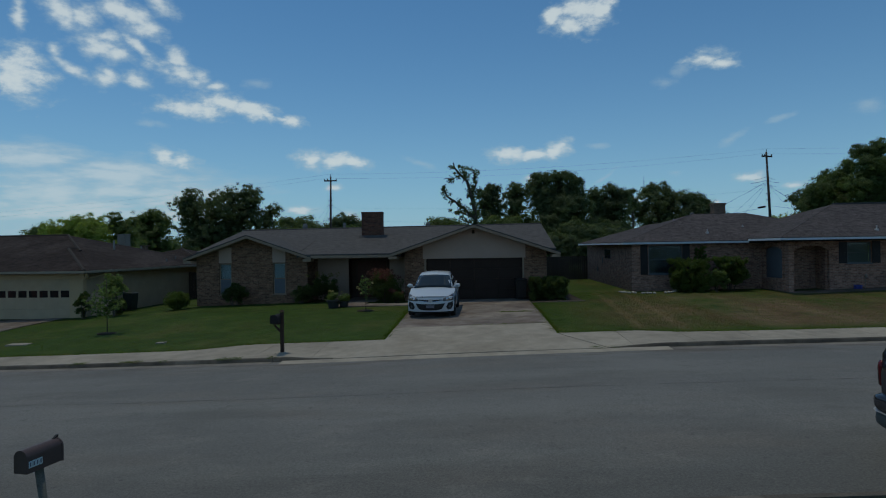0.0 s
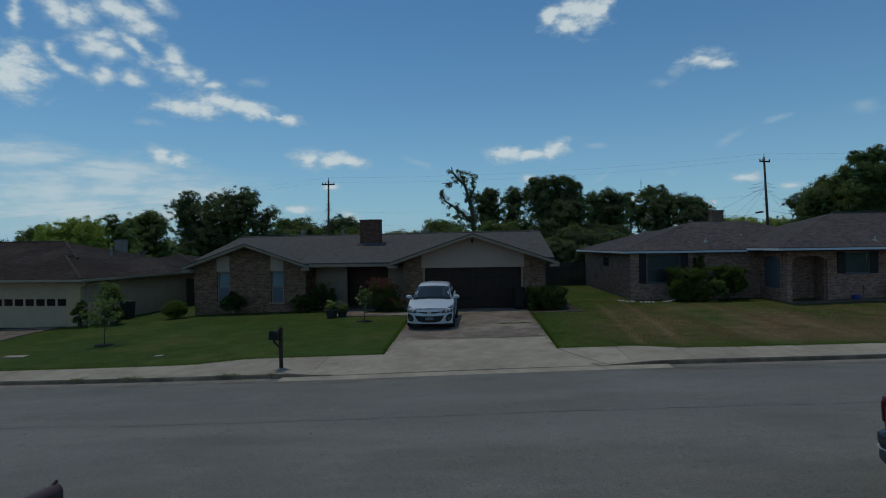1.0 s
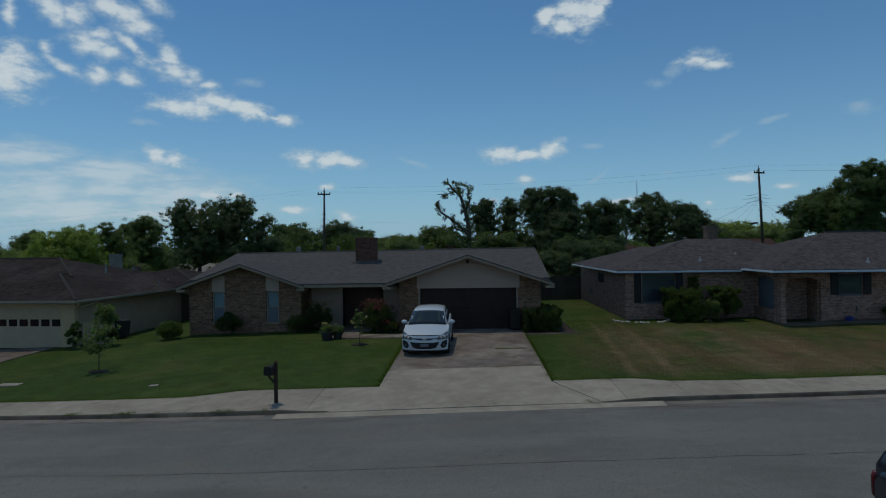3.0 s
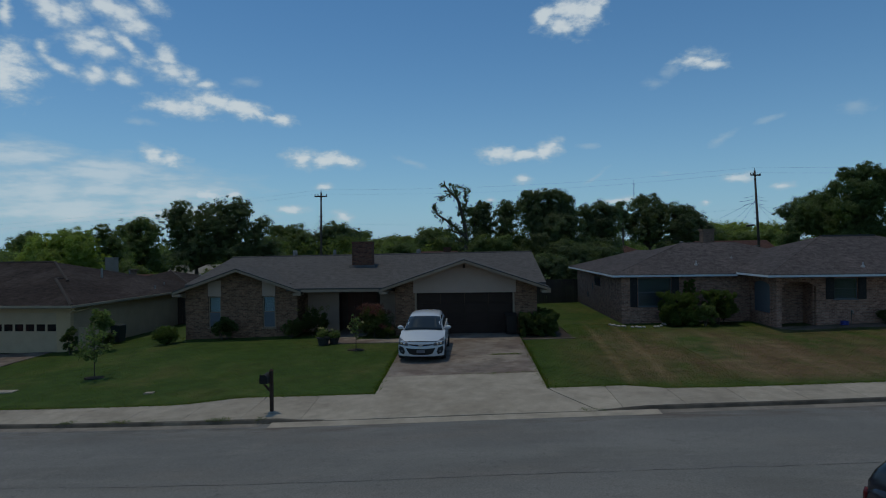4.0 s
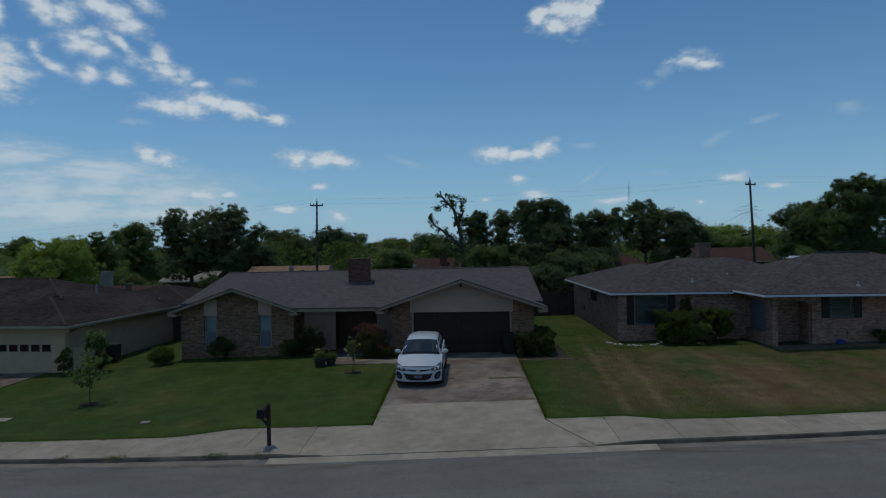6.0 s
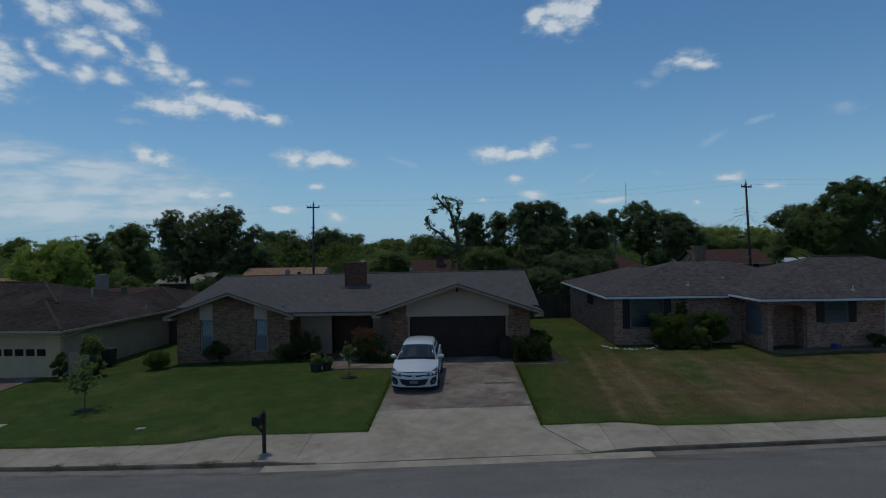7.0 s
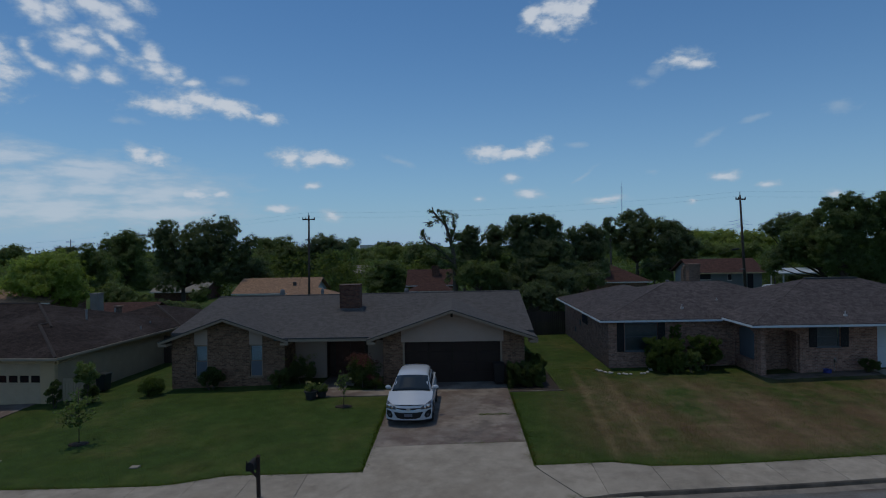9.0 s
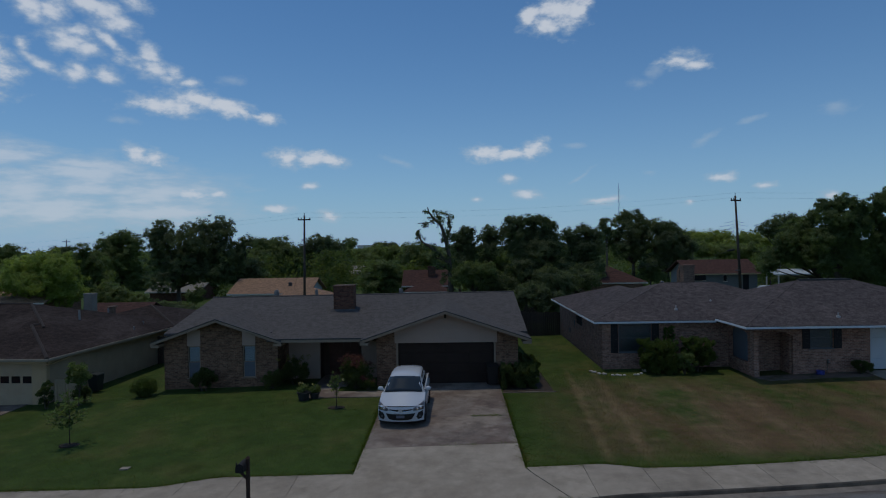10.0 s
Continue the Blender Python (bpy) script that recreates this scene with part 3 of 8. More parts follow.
def add_tube(bm, points, radii, sides=8):
    """A tapering tube along points, with closed ends."""
    rings = []
    for i, p in enumerate(points):
        a = Vector(points[max(i - 1, 0)])
        b = Vector(points[min(i + 1, len(points) - 1)])
        q = (b - a).to_track_quat("Z", "Y")
        rings.append([bm.verts.new(Vector(p) + q @ Vector((radii[i] * math.cos(k * math.tau / sides), radii[i] * math.sin(k * math.tau / sides), 0))) for k in range(sides)])
    for r0, r1 in zip(rings, rings[1:]):
        for k in range(sides):
            bm.faces.new((r0[k], r0[(k + 1) % sides], r1[(k + 1) % sides], r1[k]))
    bm.faces.new(rings[0][::-1])
    bm.faces.new(rings[-1])


def new_bm():
    return bmesh.new()


def mesh_of(bm, name, material, smooth=False, bevel=0.0):
    if bevel:
        bmesh.ops.bevel(bm, geom=bm.edges[:], offset=bevel, segments=2, affect="EDGES", clamp_overlap=True)
    bmesh.ops.recalc_face_normals(bm, faces=bm.faces[:])
    me = bpy.data.meshes.new(name)
    bm.to_mesh(me)
    bm.free()
    me.materials.append(material)
    if smooth:
        me.shade_smooth()
    return me


def part(name, bm, material, parent, label="", smooth=False, bevel=0.0):
    ob = new(name, mesh_of(bm, name, material, smooth, bevel))
    ob.parent = parent
    if label:
        tagged(ob, label)
    return ob


def thing(name, label, category, at=(0, 0, 0), group="", kind="", turn=0):
    e = tagged(new(name), label, category, group, kind)
    e.matrix_basis = pose(*at, 0, 0, turn)
    return e


def solo(name, bm, material, label, category, group="", kind="", at=None, smooth=False, bevel=0.0):
    ob = new(name, mesh_of(bm, name, material, smooth, bevel))
    if at:
        ob.matrix_basis = pose(*at)
    return tagged(ob, label, category, group, kind)


def wall_strips(bm, x0, x1, y0, y1, z0, top, holes=()):
    """A wall from x0 to x1 between y0 and y1, up to the height top(x), with holes (x0, x1, z0, z1) through it."""
    xs = sorted({x0, x1, *[h[0] for h in holes], *[h[1] for h in holes], *breaks_of(top, x0, x1)})
    for a, b in zip(xs, xs[1:]):
        mid = (a + b) / 2
        cut = sorted([h for h in holes if h[0] <= mid <= h[1]], key=lambda h: h[2])
        lo = z0
        spans = []
        for h in cut:
            if h[2] > lo:
                spans.append((lo, lo, h[2], h[2]))
            lo = h[3]
        spans.append((lo, lo, top(a), top(b)))
        for la, lb, ta, tb in spans:
            add_solid(bm, [(a, y0, la), (b, y0, lb), (b, y1, lb), (a, y1, la), (a, y0, ta), (b, y0, tb), (b, y1, tb), (a, y1, ta)],
                      ((3, 2, 1, 0), (4, 5, 6, 7), (0, 1, 5, 4), (1, 2, 6, 5), (2, 3, 7, 6), (3, 0, 4, 7)))


def breaks_of(top, x0, x1):
    """Where the roof line over a wall breaks."""
    return [b for b in BREAKS.get(top, ()) if x0 < b < x1]


BREAKS = {}


def level(z):
    return lambda x: z


def gable_line(xm, zm, slope):
    f = lambda x: zm - slope * abs(x - xm)
    BREAKS[f] = (xm,)
    return f


# ---- the lie of the land ----
def kerb_y(x):
    """The far kerb bends away from the eye to both sides."""
    q = max(-24.0, min(24.0, x + 2))
    return 17.2 - 0.0139 * q + (0.0032 if q < 0 else 0.0057) * q * q + 0.168 * max(0.0, -26 - x) + 0.26 * max(0.0, x - 22)


def gutter_z(x):
    q = max(-80, min(9, x)) + 2
    return 0.272 + 0.0397 * q + (0.0002 if q < 0 else -0.0019) * q * q


HX = [-80, -40, -30, -21, -15, -9, 2.2, 8, 15, 21, 40, 80]
HZ = [-1.6, -0.7, -0.3, 0.0, 0.42, 0.58, 0.66, 0.8, 0.88, 1.15, 1.9, 2.6]


def drop(x):
    """1 beside a full kerb, 0.1 where it is lowered for the drive."""
    return float(np.interp(x, [-5.5, -4.7, 3.5, 5.0], [1.0, 0.1, 0.1, 1.0]))


def land_z(x, y):
    """Height of the lawn, with the step at the two kerbs."""
    d = y - kerb_y(x)
    g = gutter_z(x)
    if d < -10.3:
        return g + 0.12 + 0.02 * min(-10.3 - d, 20)
    if d < 0.04:
        return g - 0.06
    k = g + 0.09 * (drop(x) + (1 - drop(x)) * min(d / 2.2, 1)) + 0.012 * d
    h = float(np.interp(x, HX, HZ))
    s = min(max((d - 2.0) / 11.0, 0), 1)
    s = s * s * (3 - 2 * s) * 0.4 + s * 0.6
    z = k * (1 - s) + h * s
    if y > 46:
        f = min((y - 46) / 40, 1)
        z = z * (1 - f) + 0.2 * f
    return z


# ---- ground, road, pavement ----
def lines(*runs):
    out = []
    for a, b, step in runs:
        out += list(np.arange(a, b, step))
    return out


def build_ground():
    xs = lines((-3000, -400, 400), (-400, -100, 60), (-100, -36, 8), (-36, 36, 0.6), (36, 100, 8), (100, 400, 60), (400, 3001, 400))
    ds = lines((-600, -60, 90), (-60, -14, 6)) + [-12, -10.45, -10.32, -10.28, -10.0, -5, -0.5, 0.03, 0.06] + lines((0.3, 33, 0.6), (33, 90, 4), (90, 400, 40), (400, 4001, 400))
    verts = []
    for d in ds:
        for x in xs:
            y = kerb_y(max(-60, min(60, x))) + d
            verts.append((x, y, land_z(x, y) if abs(x) < 100 else land_z(math.copysign(100, x), y)))
    nx = len(xs)
    faces = [(j * nx + i, j * nx + i + 1, (j + 1) * nx + i + 1, (j + 1) * nx + i) for j in range(len(ds) - 1) for i in range(nx - 1)]
    me = bpy.data.meshes.new("ground")
    me.from_pydata(verts, [], faces)
    me.materials.append(M["grass"])
    me.shade_smooth()
    tagged(new("ground", me), "mown green lawn and open ground with dry patches", "lawn", kind="structure")


build_ground()


def strip(name, xs, d0, d1, dz, material, n, label, category, camber=0.0):
    """A sheet that follows the kerb between two distances from it."""
    verts, faces = [], []
    for x in xs:
        for k in range(n + 1):
            d = d0 + (d1 - d0) * k / n
            u = (d - d0) / (d1 - d0) * 2 - 1
            verts.append((x, kerb_y(x) + d, gutter_z(x) + dz + camber * (1 - u * u)))
    for i in range(len(xs) - 1):
        for k in range(n):
            a = i * (n + 1) + k
            faces.append((a, a + n + 1, a + n + 2, a + 1))
    me = bpy.data.meshes.new(name)
    me.from_pydata(verts, [], faces)
    me.materials.append(material)
    me.shade_smooth()
    return tagged(new(name, me), label, category, kind="structure")


road_x = lines((-90, -30, 4), (-30, 30, 0.75), (30, 95, 4))
strip("road", road_x, -10.3, 0.02, 0.0, M["asphalt"], 12, "worn grey asphalt street with a faint lengthwise seam", "road", 0.07)
for x0, x1 in ((-60, -5.72), (5.22, 60)):
    strip("gutter", lines((x0, x1, 0.5)), -0.36, -0.02, 0.0135, M["silt"], 2, "pale silty concrete gutter along the kerb", "gutter")


def back_of_walk(x):
    """How far the pavement reaches behind the kerb."""
    return float(np.interp(x, [-60, -16, -9.4, -7.6, -3.0, 2.4, 5.0, 6.1, 8, 60], [1.65, 1.65, 1.86, 2.55, 2.46, 2.4, 2.4, 1.9, 1.78, 1.75]))


def top_z(x, y):
    return land_z(x, y) + 0.035


def skew(y, x, way):
    """The drive flares towards the street: where its edge at x lies at y."""
    return x + way * 0.5 * max(0.0, 19.5 - y)


def flag(name, parent, material, x0, x1, ya, yb, n=2, m=2, t=0.12, gap=0.006, label="", left=0, right=0):
    """One cast slab between x0 and x1 and the lines ya(x), yb(x), following the land."""
    bm = new_bm()
    grid = []
    for i in range(n + 1):
        x = x0 + gap + (x1 - x0 - 2 * gap) * i / n
        a, c = ya(x) + gap, yb(x) - gap
        col = []
        for k in range(m + 1):
            y = a + (c - a) * k / m
            f = i / n
            col.append(Vector((x + (skew(y, 0, left) * (1 - f) if left else 0) + (skew(y, 0, right) * f if right else 0), y, 0)))
        grid.append(col)
    height = lambda p: top_z(p.x, max(p.y, kerb_y(p.x) + 0.07))
    top = [[bm.verts.new((p.x, p.y, height(p))) for p in col] for col in grid]
    low = [[bm.verts.new((p.x, p.y, height(p) - t)) for p in col] for col in grid]
    for i in range(n):
        for k in range(m):
            bm.faces.new((top[i][k], top[i + 1][k], top[i + 1][k + 1], top[i][k + 1]))
    rim = [(i, 0) for i in range(n + 1)] + [(n, k) for k in range(1, m + 1)] + [(i, m) for i in range(n - 1, -1, -1)] + [(0, k) for k in range(m - 1, 0, -1)]
    for (i, k), (j, l) in zip(rim, rim[1:] + rim[:1]):
        bm.faces.new((top[i][k], low[i][k], low[j][l], top[j][l]))
    ob = new(name, mesh_of(bm, name, material))
    ob.parent = parent
    if label:
        tagged(ob, label)
    return ob


def build_hardscape():
    walk_ob = tagged(new("pavement"), "pale concrete pavement of cast slabs beside the kerb", "pavement", kind="structure")
    x = -33.7
    while x < 34:
        nx = x + 1.8
        if abs(x - 2.45) < 0.01:
            flag("slab", walk_ob, M["concrete"], x, nx, lambda v: kerb_y(v) + 0.075, lambda v: kerb_y(v) + back_of_walk(v), 3, 5, left=1)
        elif nx <= -3.0 or x >= 2.4:
            flag("slab", walk_ob, M["concrete"], x, nx, lambda v: kerb_y(v) + 0.075, lambda v: kerb_y(v) + back_of_walk(v), 3, 3)
        elif x < -3.1:
            flag("slab", walk_ob, M["concrete"], x, -3.1, lambda v: kerb_y(v) + 0.075, lambda v: kerb_y(v) + back_of_walk(v), 2, 5, right=-1)
        if nx > 2.4 > x:
            x = 2.45
            continue
        x = nx
    drive = tagged(new("driveway"), "concrete driveway, pale at the street and stained brown near the garage", "driveway", kind="structure")
    flag("slab", drive, M["concrete"], -3.1, 2.42, lambda v: kerb_y(v) + 0.0, lambda v: 21.9, 8, 10, left=-1, right=1)
    for y0, y1 in ((21.9, 25.3), (25.3, 31.28)):
        flag("slab", drive, M["old_concrete"], -3.08, 2.42, lambda v, a=y0: a, lambda v, a=y1: a, 6, 6)
    path = tagged(new("path"), "brownish concrete path from the drive to the porch", "path", kind="structure")
    flag("slab", path, M["old_concrete"], -5.6, -3.1, lambda v: 28.8, lambda v: 29.9, 3, 2)
    flag("slab", path, M["old_concrete"], -6.9, -5.6, lambda v: 28.8, lambda v: 31.0, 2, 3)
    flag("slab", path, M["old_concrete"], -7.0, -5.3, lambda v: 31.0, lambda v: 34.6, 2, 3)
    other = tagged(new("driveway"), "pale concrete driveway before the cream garage", "driveway", kind="structure")
    flag("slab", other, M["old_concrete"], -28, -22.2, lambda v: kerb_y(v) + 2.1, lambda v: 26.0, 3, 4)
    flag("slab", other, M["old_concrete"], -28, -21.4, lambda v: 26.0, lambda v: 30.6, 3, 4)
    right = tagged(new("driveway"), "concrete driveway before the corner house's garage", "driveway", kind="structure")
    flag("slab", right, M["concrete"], 20.6, 26.2, lambda v: kerb_y(v) + 2.3, lambda v: 31.0, 3, 8)
    # kerbs
    for side in (0, 1):
        k_ob = tagged(new("kerb"), "worn concrete kerb with dark stains and painted face shade" if side == 0 else "concrete kerb on the near side of the street", "kerb", kind="structure")
        x = -36.0
        while x < 36:
            nx = x + 3.0
            bm = new_bm()
            cols = []
            for i in range(7):
                v = x + 0.004 + (3.0 - 0.008) * i / 6
                y, g = kerb_y(v), gutter_z(v)
                hgt = 0.03 + 0.095 * drop(v) if side == 0 else 0.15
                if side == 0:
                    prof = [(-0.03, -0.08), (-0.02, 0.01), (0.015, hgt - 0.03), (0.04, hgt - 0.004), (0.07, hgt - 0.002), (0.07, -0.08)]
                else:
                    prof = [(-10.3, -0.08), (-10.3, 0.01), (-10.33, hgt - 0.03), (-10.37, hgt), (-10.47, hgt), (-10.47, -0.08)]
                cols.append([bm.verts.new((v, y + a, g + c)) for a, c in prof])
            for c0, c1 in zip(cols, cols[1:]):
                for a in range(5):
                    bm.faces.new((c0[a], c1[a], c1[a + 1], c0[a + 1]))
            bm.faces.new(cols[0])
            bm.faces.new(cols[-1][::-1])
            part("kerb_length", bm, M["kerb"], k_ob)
            x = nx
    # cast lip in the gutter before the drive
    bm = new_bm()
    cols = []
    for i in range(16):
        v = -5.7 + 10.9 * i / 15
        y, g = kerb_y(v), gutter_z(v)
        cols.append([bm.verts.new((v, y + a, g + c)) for a, c in ((-0.46, -0.03), (-0.46, 0.014), (-0.2, 0.02), (-0.03, 0.035), (-0.025, -0.03))])
    for c0, c1 in zip(cols, cols[1:]):
        for a in range(4):
            bm.faces.new((c0[a], c1[a], c1[a + 1], c0[a + 1]))
    solo("gutter_apron", bm, M["concrete"], "pale concrete lip in the gutter before the drive", "gutter", kind="structure")
    # tarred seam along the street
    rng = np.random.default_rng(4)
    for d, x0, x1, wd in ((-4.72, -32, 9.5, 0.02), (-0.5, -30, -5.8, 0.022)):
        bm = new_bm()
        prev = None
        wob = 0.0
        for i in range(int((x1 - x0) / 0.25)):
            v = x0 + 0.25 * i
            wob = 0.9 * wob + rng.normal() * 0.012
            u = (d + 10.3) / 10.32 * 2 - 1
            y, g = kerb_y(v) + d + wob, gutter_z(v) + 0.07 * (1 - u * u) + 0.004
            hw = wd * max(0.0, rng.uniform(0.05, 1.0)) / 2 + 0.001
            cur = (bm.verts.new((v, y - hw, g)), bm.verts.new((v, y + hw, g)))
            if prev:
                bm.faces.new((prev[0], cur[0], cur[1], prev[1]))
            prev = cur
        solo("road_seam", bm, M["tar"], "dark tarred seam in the asphalt", "seam", kind="structure")


build_hardscape()


# ---- houses ----
def front_gable(bm, xm, half, zr, zlow, y0, y1, t=0.14):
    """Two roof plates with the ridge running away from the street."""
    add_slab(bm, [(xm - half, y0, zlow), (xm, y0, zr), (xm, y1, zr), (xm - half, y1, zlow)], t)
    add_slab(bm, [(xm, y0, zr), (xm + half, y0, zlow), (xm + half, y1, zlow), (xm, y1, zr)], t)


def hip(bm, x0, x1, y0, y1, z, slope, along="x", t=0.16):
    """A hipped roof block over a rectangle, with its eaves t thick."""
    if along == "x":
        r = (y1 - y0) / 2
        a, b = (x0 + r, y0 + r), (x1 - r, y0 + r)
    else:
        r = (x1 - x0) / 2
        a, b = (x0 + r, y0 + r), (x0 + r, y1 - r)
    zr = z + slope * r
    pts = [(x0, y0, z), (x1, y0, z), (x1, y1, z), (x0, y1, z), (*a, zr), (*b, zr)]
    low = [(x0, y0, z - t), (x1, y0, z - t), (x1, y1, z - t), (x0, y1, z - t)]
    if along == "x":
        faces = [(0, 1, 5, 4), (1, 2, 5), (2, 3, 4, 5), (3, 0, 4)]
    else:
        faces = [(0, 1, 4), (1, 2, 5, 4), (2, 3, 5), (3, 0, 4, 5)]
    add_solid(bm, pts + low, faces + [(9, 8, 7, 6), (0, 6, 7, 1), (1, 7, 8, 2), (2, 8, 9, 3), (3, 9, 6, 0)])


def window_unit(parent, x0, x1, y, z0, z1, frame_mat, split=True, blind="blind", depth=0.09, screen=False):
    """A sash window in an opening whose outer face lies at y."""
    w = new("window")
    w.parent = parent
    t = 0.045
    b = new_bm()
    for c in ((x0, x1, z0, z0 + t), (x0, x1, z1 - t, z1), (x0, x0 + t, z0 + t, z1 - t), (x1 - t, x1, z0 + t, z1 - t)):
        add_box(b, c[0], c[1], y + 0.03, y + depth, c[2], c[3])
    if split:
        zm = (z0 + z1) / 2
        add_box(b, x0 + t, x1 - t, y + 0.035, y + depth - 0.01, zm - 0.02, zm + 0.02)
    part("frame", b, frame_mat, w)
    for a, c in (((z0 + t, (z0 + z1) / 2 - 0.02), ((z0 + z1) / 2 + 0.02, z1 - t)) if split else ((z0 + t, z1 - t),)):
        b = new_bm()
        add_box(b, x0 + t, x1 - t, y + 0.055, y + 0.062, a, c)
        part("pane", b, M["pane_clear"], w)
    if blind:
        b = new_bm()
        n = int((z1 - z0) / 0.06)
        for i in range(n):
            z = z0 + (z1 - z0) * (i + 0.5) / n
            add_solid(b, [(x0 + t, y + 0.12, z - 0.028), (x1 - t, y + 0.12, z - 0.028), (x1 - t, y + 0.135, z + 0.03), (x0 + t, y + 0.135, z + 0.03)], ((0, 1, 2, 3),))
        part("blind", b, M[blind], w)
    if screen:
        b = new_bm()
        add_box(b, x0 + t, x1 - t, y + 0.04, y + 0.046, z0 + t, (z0 + z1) / 2 - 0.02)
        part("insect_screen", b, M["screen"], w, "dark sheet over the window")
    b = new_bm()
    add_box(b, x0 - 0.05, x1 + 0.05, y - 0.05, y + 0.06, z0 - 0.05, z0 - 0.002)
    part("sill", b, frame_mat, w)
    return w


def build_main_house():
    h = thing("brick_house", "single-storey brick house with grey shingle roof and dark garage door", "house", (0, 0, 0))
    zb = 0.3
    # left wing wall with two tall openings
    b = new_bm()
    holes = [(-13.68, -13.0, 1.02, 3.5), (-10.8, -10.12, 1.02, 3.5)]
    wall_strips(b, -14.9, -8.96, 31.6, 31.8, zb, gable_line(-11.95, 3.98, 0.34), holes)
    part("front_wall", b, M["brick"], h, "mottled tan and brown brick")
    for x0, x1, y0, y1 in ((-14.9, -14.7, 31.8, 45.9), (-9.16, -8.96, 31.8, 33.1), (-14.7, 3.2, 45.7, 45.9)):
        b = new_bm()
        add_box(b, x0, x1, y0, y1, zb, 2.95)
        part("wall", b, M["brick"], h)
    for x0, x1 in ((-13.68, -13.0), (-10.8, -10.12)):
        b = new_bm()
        add_box(b, x0, x1, 31.57, 31.75, 2.68, 3.5)
        part("panel", b, M["siding"], h, "pale painted panel above the window")
        window_unit(h, x0 + 0.02, x1 - 0.02, 31.62, 1.02, 2.66, M["barge"], screen=True)
    # porch walls
    b = new_bm()
    add_box(b, -8.8, -7.1, 33.1, 33.25, zb, 2.98)
    part("porch_wall", b, M["siding"], h, "pale painted porch wall")
    b = new_bm()
    add_box(b, -8.96, -8.8, 33.08, 33.25, zb, 2.98)
    part("porch_wall", b, M["brick"], h, "mottled tan and brown brick")
    b = new_bm()
    add_box(b, -7.1, -4.85, 33.9, 34.1, zb, 2.98)
    add_box(b, -7.2, -7.1, 33.25, 34.0, zb, 2.98)
    part("entry_wall", b, M["entry_brown"], h, "dark brown recessed entry wall")
    for x0 in (-6.75, -5.93):
        b = new_bm()
        add_box(b, x0, x0 + 0.8, 33.86, 33.9, 0.62, 2.66)
        leaf = part("front_door", b, M["door_red"], h, "dark red-brown panelled front door")
        for i in range(3):
            for u in (0.08, 0.44):
                b = new_bm()
                add_box(b, x0 + u, x0 + u + 0.28, 33.845, 33.86, 0.75 + 0.64 * i, 1.27 + 0.64 * i)
                part("door_panel", b, M["door_red"], leaf)
    b = new_bm()
    add_box(b, -4.85, -3.79, 33.1, 33.3, zb, 2.98)
    add_box(b, -4.85, -4.7, 33.3, 34.7, zb, 2.98)
    part("entry_pier", b, M["siding"], h, "pale painted porch wall")
    b = new_bm()
    add_box(b, -8.96, -3.79, 31.4, 34.8, 2.84, 2.86)
    part("soffit", b, M["siding"], h)
    # garage
    b = new_bm()
    wall_strips(b, -3.79, -2.78, 31.15, 31.4, zb, gable_line(-0.25, 4.32, 0.335))
    part("garage_pier", b, M["brick"], h, "mottled tan and brown brick")
    b = new_bm()
    wall_strips(b, 2.28, 3.41, 31.15, 31.4, zb, gable_line(-0.25, 4.32, 0.335))
    part("garage_pier", b, M["brick"], h, "mottled tan and brown brick")
    for x0, x1, y0, y1 in ((-3.79, -3.6, 31.4, 33.1), (3.21, 3.41, 31.4, 45.7)):
        b = new_bm()
        add_box(b, x0, x1, y0, y1, zb, 2.98)
        part("garage_wall", b, M["brick"], h)
    b = new_bm()
    wall_strips(b, -2.85, 2.35, 31.12, 31.3, 2.77, gable_line(-0.25, 4.32, 0.335))
    part("gable_panel", b, M["siding"], h, "pale painted gable panel over the garage")
    b = new_bm()
    add_box(b, -2.78, -2.69, 31.14, 31.42, zb, 2.765)
    part("door_trim", b, M["barge"], h)
    b = new_bm()
    add_box(b, 2.19, 2.28, 31.14, 31.42, zb, 2.765)
    part("door_trim", b, M["barge"], h)
    d = new("garage_door")
    d.parent = h
    tagged(d, "dark brown sectional garage door")
    for i in range(4):
        for k in range(4):
            b = new_bm()
            w = 4.88 / 4
            add_box(b, -2.69 + k * w + 0.004, -2.69 + (k + 1) * w - 0.004, 31.3, 31.35, 0.66 + i * 0.525 + 0.004, 0.66 + (i + 1) * 0.525 - 0.004)
            x0, x1 = -2.69 + k * w + 0.14, -2.69 + (k + 1) * w - 0.14
            add_box(b, x0, x1, 31.288, 31.3, 0.66 + i * 0.525 + 0.1, 0.66 + (i + 1) * 0.525 - 0.1)
            part("panel", b, M["garage_dark"], d)
    # roofs
    zf = lambda y: 3.08 + (y - 31.0) * 1.64 / 7.7
    ridge = lambda x: 4.73 + 0.0065 * (x - 3.95)
    b = new_bm()
    for x0, x1, y in ((-15.1, -9.35, 32.0), (-9.35, -3.95, 31.0), (-3.95, 3.95, 31.7)):
        add_slab(b, [(x0, y, zf(y)), (x1, y, zf(y)), (x1, 38.7, ridge(x1)), (x0, 38.7, ridge(x0))], 0.14)
    bmesh.ops.remove_doubles(b, verts=b.verts[:], dist=0.001)
    part("front_slope", b, M["shingle"], h, "weathered grey shingle roof")
    b = new_bm()
    add_slab(b, [(-15.1, 38.7, ridge(-15.1)), (3.95, 38.7, ridge(3.95)), (3.95, 46.4, 3.08), (-15.1, 46.4, 3.08)], 0.14)
    part("rear_slope", b, M["shingle"], h)
    b = new_bm()
    front_gable(b, -11.95, 3.35, 4.14, 2.97, 30.95, 36.2)
    part("gable_roof", b, M["shingle"], h)
    b = new_bm()
